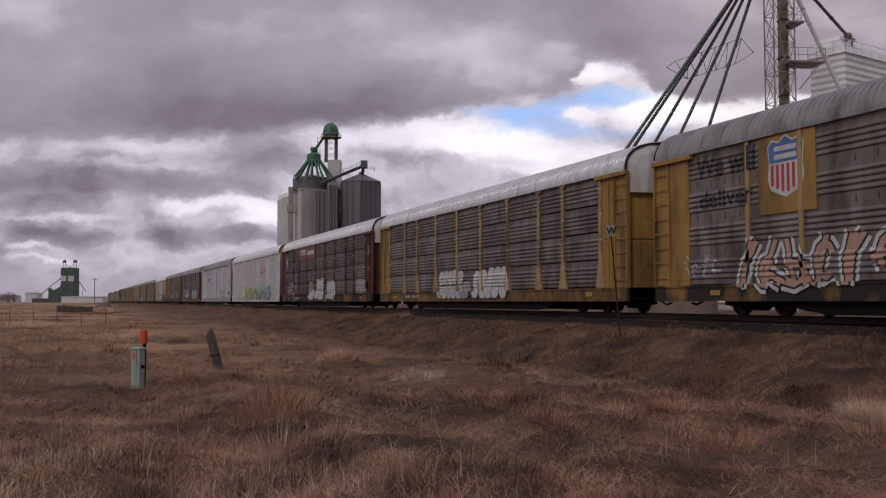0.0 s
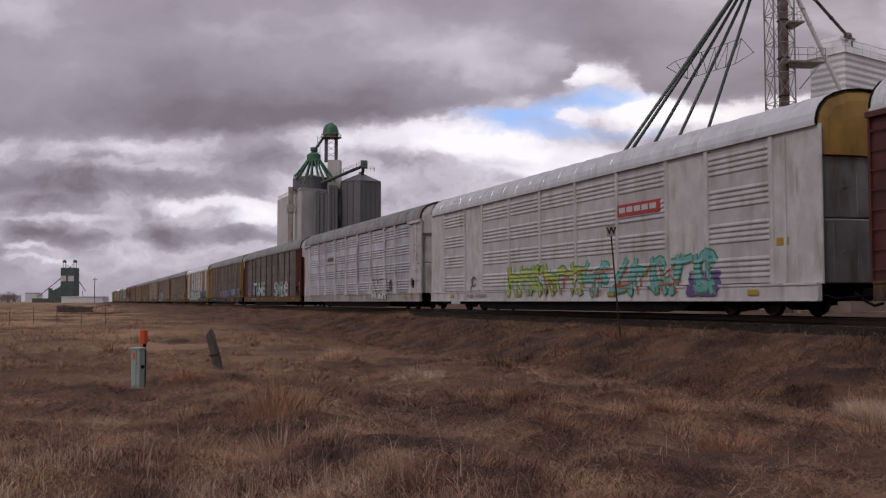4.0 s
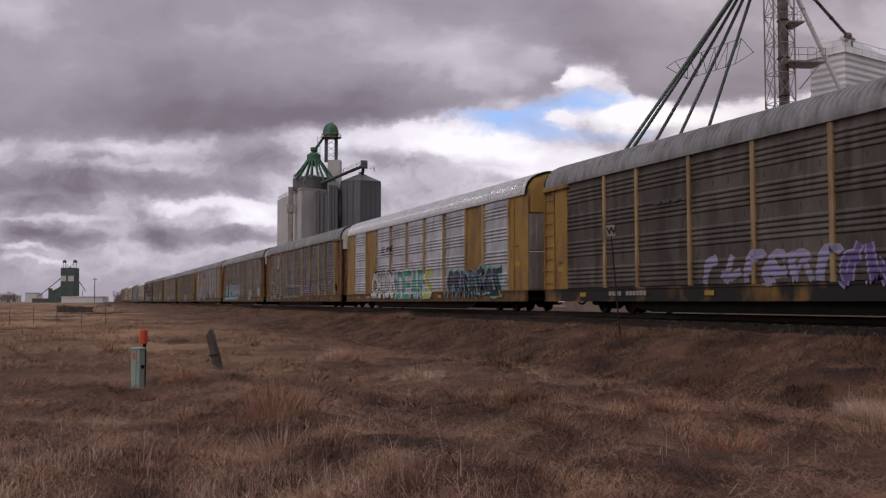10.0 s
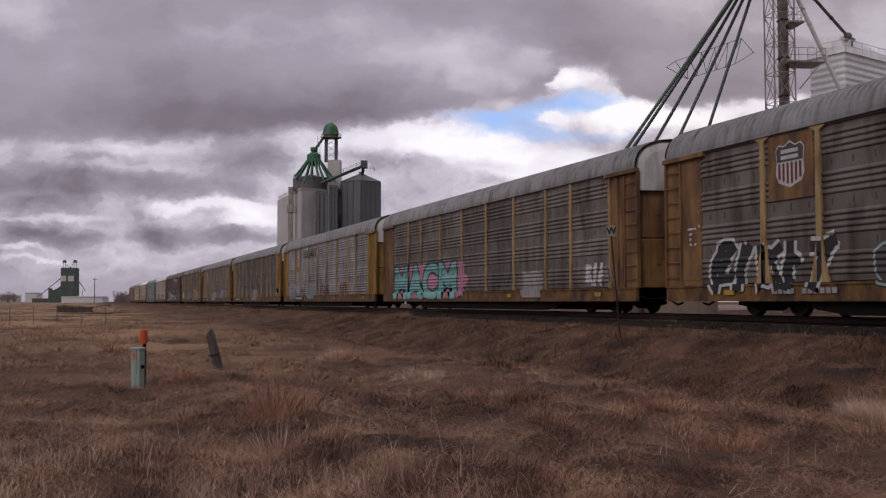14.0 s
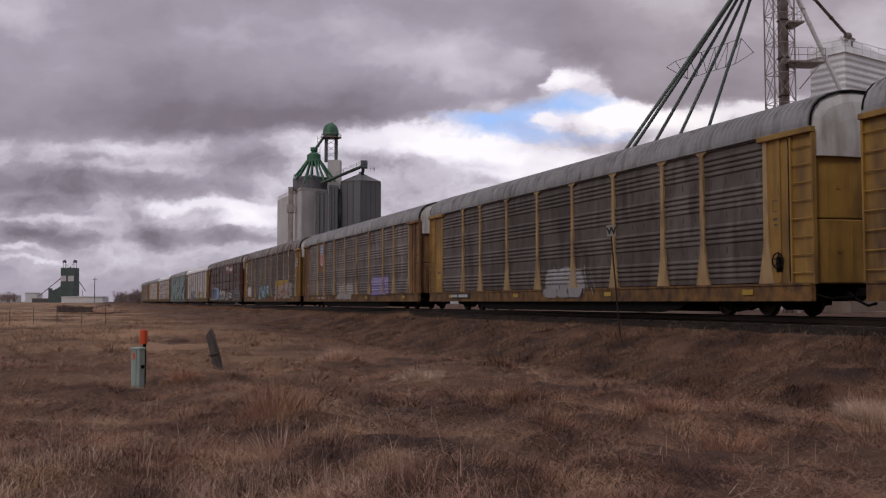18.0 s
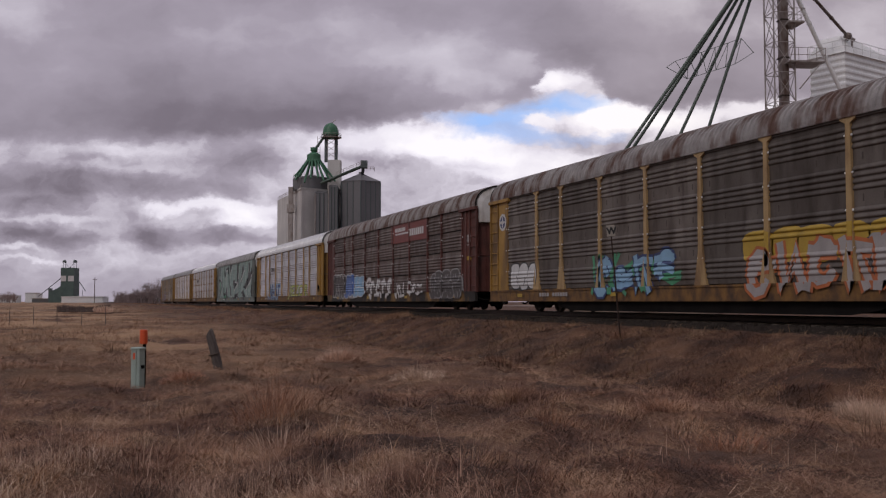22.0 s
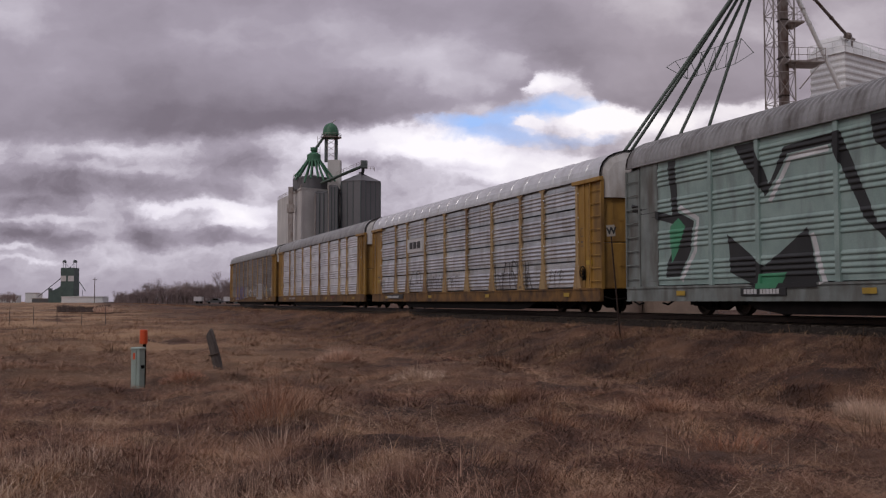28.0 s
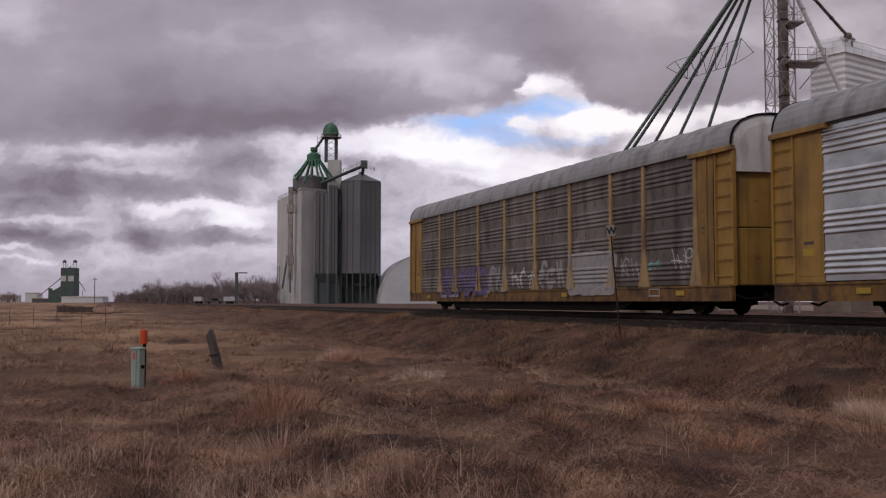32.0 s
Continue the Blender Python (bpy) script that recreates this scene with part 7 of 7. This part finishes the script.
scrawl(cars[8], 5, 1.73, 6.62, 0.62, 1.98, "black", edge="white", stroke=0.21)
bubbles(cars[8], 6, 7.80, 14.47, 0.82, 1.71, "soot", "mint")
scrawl(cars[8], 5, 15.40, 18.71, 0.88, 1.74, "lilac", edge="purple", stroke=0.09)
scrawl(cars[8], 7, 18.59, 23.16, 0.87, 1.93, "fade", stroke=0.05)
scrawl(cars[8], 4, 23.31, 24.21, 1.68, 1.91, "white", stroke=0.13)
scrawl(cars[8], 1, 0.55, 1.26, 1.78, 3.04, "white", stroke=0.06)
scrawl(cars[9], 3, 2.06, 12.38, 0.56, 2.27, "pink", back="pink", stroke=0.10)
tag(cars[9], "MACM", 1.70, 10.99, 0.56, 2.25, "aqua", edge="black", fat=0.050)
scrawl(cars[9], 3, 15.38, 17.63, 0.96, 1.75, "soot", stroke=0.12)
scrawl(cars[9], 3, 18.54, 20.36, 0.56, 1.57, "fade", back="dirty", stroke=0.08)
scrawl(cars[9], 3, 23.79, 25.16, 0.90, 1.77, "white", stroke=0.20)
scrawl(cars[9], 2, 25.19, 25.67, 1.08, 1.53, "dirty", stroke=0.10)
shield(cars[10], 5.30, 3.88, 1.03, 1.44, M["yellow"])
tag(cars[10], "BUILDING AMERICA", 7.06, 11.30, 3.79, 4.38, "soot", fat=0.005)
scrawl(cars[10], 3, 2.15, 4.65, 0.59, 1.78, "fade", edge="sky", stroke=0.20)
scrawl(cars[10], 2, 5.95, 7.46, 0.84, 1.54, "soot", stroke=0.10)
bubbles(cars[10], 3, 8.71, 11.04, 0.73, 1.77, "fade", "sky")
scrawl(cars[10], 3, 12.84, 15.58, 0.83, 1.62, "maroon", edge="soot", stroke=0.12)
scrawl(cars[10], 3, 18.56, 20.55, 0.56, 1.73, "maroon", edge="fade", stroke=0.15)
board(cars[10], 4.6, 7.6, 0.50, 0.80, "black", SIDE + 0.06)
bubbles(cars[11], 3, 12.69, 15.54, 0.56, 1.53, "grey", "fade")
scrawl(cars[11], 4, 12.58, 16.48, 0.56, 1.76, "fade", stroke=0.04)
board(cars[11], 2.5, 5.0, 0.56, 0.78, "black", SIDE + 0.06)
shield(cars[12], 5.28, 3.79, 1.04, 1.64, M["gold"])
bubbles(cars[12], 5, 10.30, 13.78, 0.57, 1.52, "dirty", "fade")
bubbles(cars[12], 6, 18.31, 21.68, 0.84, 1.84, "lilac", "purple", rows=2)
scrawl(cars[12], 3, 23.70, 25.55, 1.03, 1.84, "fade", stroke=0.05)
roundel(cars[13], 26.0, 3.63, 0.36)
roundel(cars[13], 0.72, 3.75, 0.36)
bubbles(cars[13], 3, 1.57, 3.94, 0.93, 1.94, "white", "black")
scrawl(cars[13], 5, 8.31, 13.79, 0.58, 2.07, "green", stroke=0.10)
scrawl(cars[13], 4, 8.68, 13.42, 0.58, 1.97, "sky", edge="navy", stroke=0.16)
bubbles(cars[13], 5, 16.8, 22.4, 1.45, 2.25, "yellow", "yellow")
scrawl(cars[13], 5, 16.95, 22.4, 0.59, 2.0, "dirty", edge="brick", stroke=0.18)
scrawl(cars[13], 4, 21.08, 23.99, 0.72, 1.94, "soot", back="grey", stroke=0.06)
bars(cars[13], 26.08, 26.70, 1.06, 1.33, "yellow", 1, y=FACE + 0.026)
scrawl(cars[13], 2, 24.25, 24.77, 1.60, 1.81, "dirty", stroke=0.12)
board(cars[14], 14.45, 20.56, 3.66, 4.91, "maroon")
bars(cars[14], 15.22, 17.05, 4.29, 4.50, "white", 8, y=FACE + RIDGE + 0.022)
bars(cars[14], 17.81, 20.08, 3.96, 4.33, "white", 7, y=FACE + RIDGE + 0.022)
bars(cars[14], 15.29, 17.62, 4.12, 4.21, "white", 1, y=FACE + RIDGE + 0.022)
bubbles(cars[14], 4, 1.14, 4.36, 0.62, 2.19, "soot", "white")
bubbles(cars[14], 2, 4.36, 6.41, 0.71, 2.14, "blue", "white")
bubbles(cars[14], 2, 6.52, 8.84, 0.70, 2.00, "sky", "white", rows=2)
scrawl(cars[14], 5, 9.08, 14.64, 0.56, 1.78, "white", edge="fade", stroke=0.15)
scrawl(cars[14], 5, 15.43, 19.80, 0.56, 1.47, "white", stroke=0.16)
bubbles(cars[14], 5, 21.19, 25.58, 0.56, 1.69, "soot", "grey")
bubbles(cars[14], 3, 21.89, 24.99, 1.37, 1.91, "soot", "grey")
hollow_box(cars[14], 25.9, 26.5, 3.0, 3.45, "white", FACE + 0.026)
bars(cars[14], 25.93, 26.51, 3.14, 3.49, "dirty", 3, y=FACE + 0.026)
bars(cars[14], 25.96, 26.59, 2.31, 2.49, "yellow", 1, y=FACE + 0.026)
scrawl(cars[15], 4, 20.3, 22.9, 0.70, 1.70, "pink", stroke=0.12)
tag(cars[15], "JEZOR", 15.09, 22.12, 0.58, 1.74, "lime", edge="black", fat=0.015, shear=0.12)
tag(cars[15], "WHAT", 5.61, 10.93, 0.60, 1.88, "navy", edge="sky", fat=0.02)
hollow_box(cars[15], 6.15, 8.3, 2.9, 3.45, "soot", FACE + RIDGE + 0.022)
bars(cars[15], 7.10, 8.18, 3.16, 3.48, "soot", 3, y=FACE + RIDGE + 0.022)
board(cars[17], 6.08, 8.68, 3.03, 3.77, "white")
bars(cars[17], 6.52, 8.28, 3.22, 3.58, "black", 3, y=FACE + RIDGE + 0.024)
scrawl(cars[17], 3, 1.26, 4.09, 1.16, 1.88, "soot", stroke=0.04)
scrawl(cars[17], 3, 6.35, 8.92, 0.99, 2.03, "soot", stroke=0.04)
scrawl(cars[17], 4, 9.16, 11.88, 1.05, 1.75, "soot", stroke=0.04)
scrawl(cars[17], 3, 12.09, 13.71, 1.01, 1.68, "soot", stroke=0.04)
scrawl(cars[17], 5, 17.91, 21.71, 0.84, 2.10, "soot", stroke=0.04)
scrawl(cars[17], 3, 23.16, 24.38, 1.05, 1.60, "soot", stroke=0.04)
bars(cars[17], 26.09, 26.56, 1.70, 1.86, "yellow", 1, y=FACE + 0.026)
board(cars[17], 2.6, 5.6, 0.56, 0.80, "black", SIDE + 0.06)
bars(cars[18], 18.91, 19.72, 0.62, 0.77, "maroon", 3, y=SIDE + 0.06)
bars(cars[18], 26.12, 26.41, 3.14, 3.25, "white", 1, y=FACE + 0.026)
scrawl(cars[19], 5, 4.07, 10.09, 0.56, 2.08, "purple", edge="soot", stroke=0.14)
scrawl(cars[19], 3, 10.09, 12.18, 0.74, 1.94, "grey", stroke=0.12)
scrawl(cars[19], 3, 12.46, 14.85, 0.90, 1.81, "white", stroke=0.10)
scrawl(cars[19], 3, 15.10, 17.21, 0.91, 1.98, "dirty", edge="grey", stroke=0.10)
scrawl(cars[19], 4, 17.65, 20.92, 0.64, 2.15, "grey", back="dirty", stroke=0.10)
scrawl(cars[19], 2, 21.21, 22.42, 1.12, 1.85, "dirty", stroke=0.10)
scrawl(cars[19], 2, 22.91, 23.60, 1.38, 1.70, "aqua", stroke=0.10)
scrawl(cars[19], 2, 24.15, 25.44, 1.30, 2.06, "white", stroke=0.05)
hollow_box(cars[19], 23.1, 23.7, 0.56, 0.80, "white", SIDE + 0.06)
swatch(cars[16], [(-0.29, 3.57), (2.05, 3.01), (1.79, 4.67), (2.20, 4.68), (2.34, 3.08), (3.12, 2.77), (2.98, 1.94), (2.41, 1.15), (1.68, 1.13), (1.79, 1.65), (2.34, 2.31), (2.05, 2.75), (-0.21, 3.31)], "black")
swatch(cars[16], [(5.03, 4.68), (5.86, 4.68), (6.48, 3.47), (7.10, 4.38), (9.06, 4.47), (10.18, 2.19), (10.80, 2.22), (11.15, 1.61), (11.34, 1.21), (11.02, 1.01), (10.69, 1.10), (10.36, 1.84), (9.78, 2.32), (8.76, 4.20), (7.24, 4.17), (6.36, 3.15)], "black")
swatch(cars[16], [(4.72, 2.27), (6.24, 1.32), (7.91, 2.25), (8.33, 0.75), (6.10, 0.74), (4.84, 1.20)], "black")
swatch(cars[16], [(10.01, 4.68), (11.97, 4.68), (10.80, 3.94), (10.47, 3.78), (10.13, 4.06)], "black")
swatch(cars[16], [(12.50, 2.80), (13.86, 2.89), (13.91, 2.56), (15.44, 2.52), (15.29, 2.28), (13.32, 1.74)], "black")
swatch(cars[16], [(15.57, 4.68), (17.33, 4.68), (17.36, 4.54), (16.81, 4.58), (16.41, 2.92), (16.71, 2.89), (16.75, 1.33), (16.28, 1.29), (15.83, 0.65), (13.63, 0.64), (13.68, 1.15), (16.52, 1.41), (16.49, 2.76), (15.32, 2.32)], "black")
stroke(cars[16], [(2.41, 3.24), (3.33, 2.81), (3.19, 1.90), (2.49, 1.02)], "white")
stroke(cars[16], [(8.69, 4.10), (7.32, 4.05), (6.53, 3.01)], "white")
stroke(cars[16], [(8.07, 2.08), (8.48, 0.83)], "white")
stroke(cars[16], [(11.28, 2.13), (11.62, 1.59), (11.49, 1.10), (11.02, 0.88)], "white")
stroke(cars[16], [(10.67, 3.76), (11.99, 4.40)], "white")
stroke(cars[16], [(13.98, 2.94), (14.04, 2.60), (15.41, 2.56)], "white")
stroke(cars[16], [(13.37, 1.64), (15.60, 2.15), (16.32, 2.64)], "white")
stroke(cars[16], [(16.47, 2.95), (17.22, 4.38)], "white")
stroke(cars[16], [(16.28, 1.13), (15.94, 0.64)], "white")
swatch(cars[16], [(16.67, 4.47), (17.06, 4.64), (16.92, 4.22), (16.58, 3.85)], "green", 0.010)
swatch(cars[16], [(6.10, 1.13), (7.15, 1.15), (6.82, 0.74), (6.01, 0.74)], "green", 0.010)
swatch(cars[16], [(14.55, 0.68), (15.44, 0.74), (15.36, 0.49), (14.60, 0.47)], "green", 0.010)
swatch(cars[16], [(1.90, 2.68), (2.34, 2.91), (2.70, 2.63), (2.34, 1.97), (1.98, 1.56)], "green", 0.010)
swatch(cars[16], [(18.05, 2.09), (19.43, 4.25), (20.60, 4.33), (19.73, 3.50), (18.44, 2.25)], "black")
swatch(cars[16], [(20.46, 1.94), (21.73, 2.56), (23.20, 2.96), (23.71, 4.47), (24.40, 4.50), (24.09, 3.32), (26.25, 4.05), (26.36, 3.55), (24.34, 2.63), (23.20, 1.93), (21.59, 1.63)], "black")
swatch(cars[16], [(17.74, 1.16), (20.32, 1.78), (21.73, 0.50), (20.60, 0.50), (18.98, 1.32)], "black")
swatch(cars[16], [(25.07, 1.88), (26.59, 2.68), (26.71, 1.26), (25.67, 0.88), (24.71, 1.45)], "black")
stroke(cars[16], [(18.05, 2.59), (21.03, 3.78)], "white")
stroke(cars[16], [(21.73, 1.63), (24.65, 2.55), (26.25, 3.41)], "white")
stroke(cars[16], [(21.73, 1.63), (22.94, 0.91)], "white")
stroke(cars[16], [(23.07, 4.34), (23.20, 3.07)], "white")
board(cars[16], 5.4, 7.2, 0.56, 0.76, "black", SIDE + 0.062)
for k, car in enumerate(cars):
    if k not in (0, 10, 11, 16, 17):
        bars(car, 4.4, 5.2, 0.60, 0.74, "dirty", 4, y=SIDE + 0.06)
        bars(car, 5.5, 6.7, 0.60, 0.74, "dirty", 6, y=SIDE + 0.06)
for k, s, colour in ((0, 14.4, "white"), (10, 4.9, "white"), (11, 2.7, "white"), (16, 5.55, "white"), (17, 2.8, "white")):
    w = {0: 0.6, 16: 0.22}.get(k, 0.32)
    bars(cars[k], s, s + w * 2.4, 0.60, 0.73, colour, 4, y=SIDE + 0.068)
    bars(cars[k], s + w * 3.0, s + w * 6.4, 0.60, 0.73, colour, 6, y=SIDE + 0.068)
for k in (0, 1, 6, 8, 9, 10, 11, 12, 15, 17, 18, 19):
    corner_stencils(cars[k])
for k in (2, 4, 5, 6, 8, 11, 15, 17):
    hand_brake(cars[k])
for k in (1, 6, 11, 12, 15, 17, 18, 19):
    bars(cars[k], 0.55, 0.95, 1.52, 1.70, "yellow", 1, y=FACE + 0.046)
    bars(cars[k], 0.58, 0.92, 1.80, 1.88, "soot", 4, y=FACE + 0.046)



def train_x(n, t):
    """Where the middle of car n stands along the track at t seconds."""
    return 16.982 * t - 0.00745 * t * t - 25.753 - CAR_PITCH * n + HALF


def motions():
    for n, car in enumerate(cars):
        walk(car, [(t, pose(train_x(n, t), TRACK, 0)) for t in range(0, 33)])
    # the wheels roll; all wheelsets at one place in a truck share one set of keys
    for a, sets in WHEELS.items():
        first = sets[0]
        rows = []
        for k in range(32 * FPS + 1):
            t = k / FPS
            rows.append((t, Matrix.Translation((a, 0, 0.40)) @ Matrix.Rotation((train_x(0, t) / 0.40) % (2 * math.pi), 4, "Y")))
        walk(first, rows)
        for other in sets[1:]:
            other.rotation_mode = "QUATERNION"
            other.animation_data_create()
            other.animation_data.action = first.animation_data.action
            other.animation_data.action_slot = first.animation_data.action_slot
    # the cloud sheet drifts to the left along itself
    along = (ahead(0, -0.728) + ahead(0.686, 0)).normalized()
    walk(sky_sheet, [(t, Matrix.Translation(along * 5.0 * (t - 16))) for t in (0, 8, 16, 24, 32)])


motions()
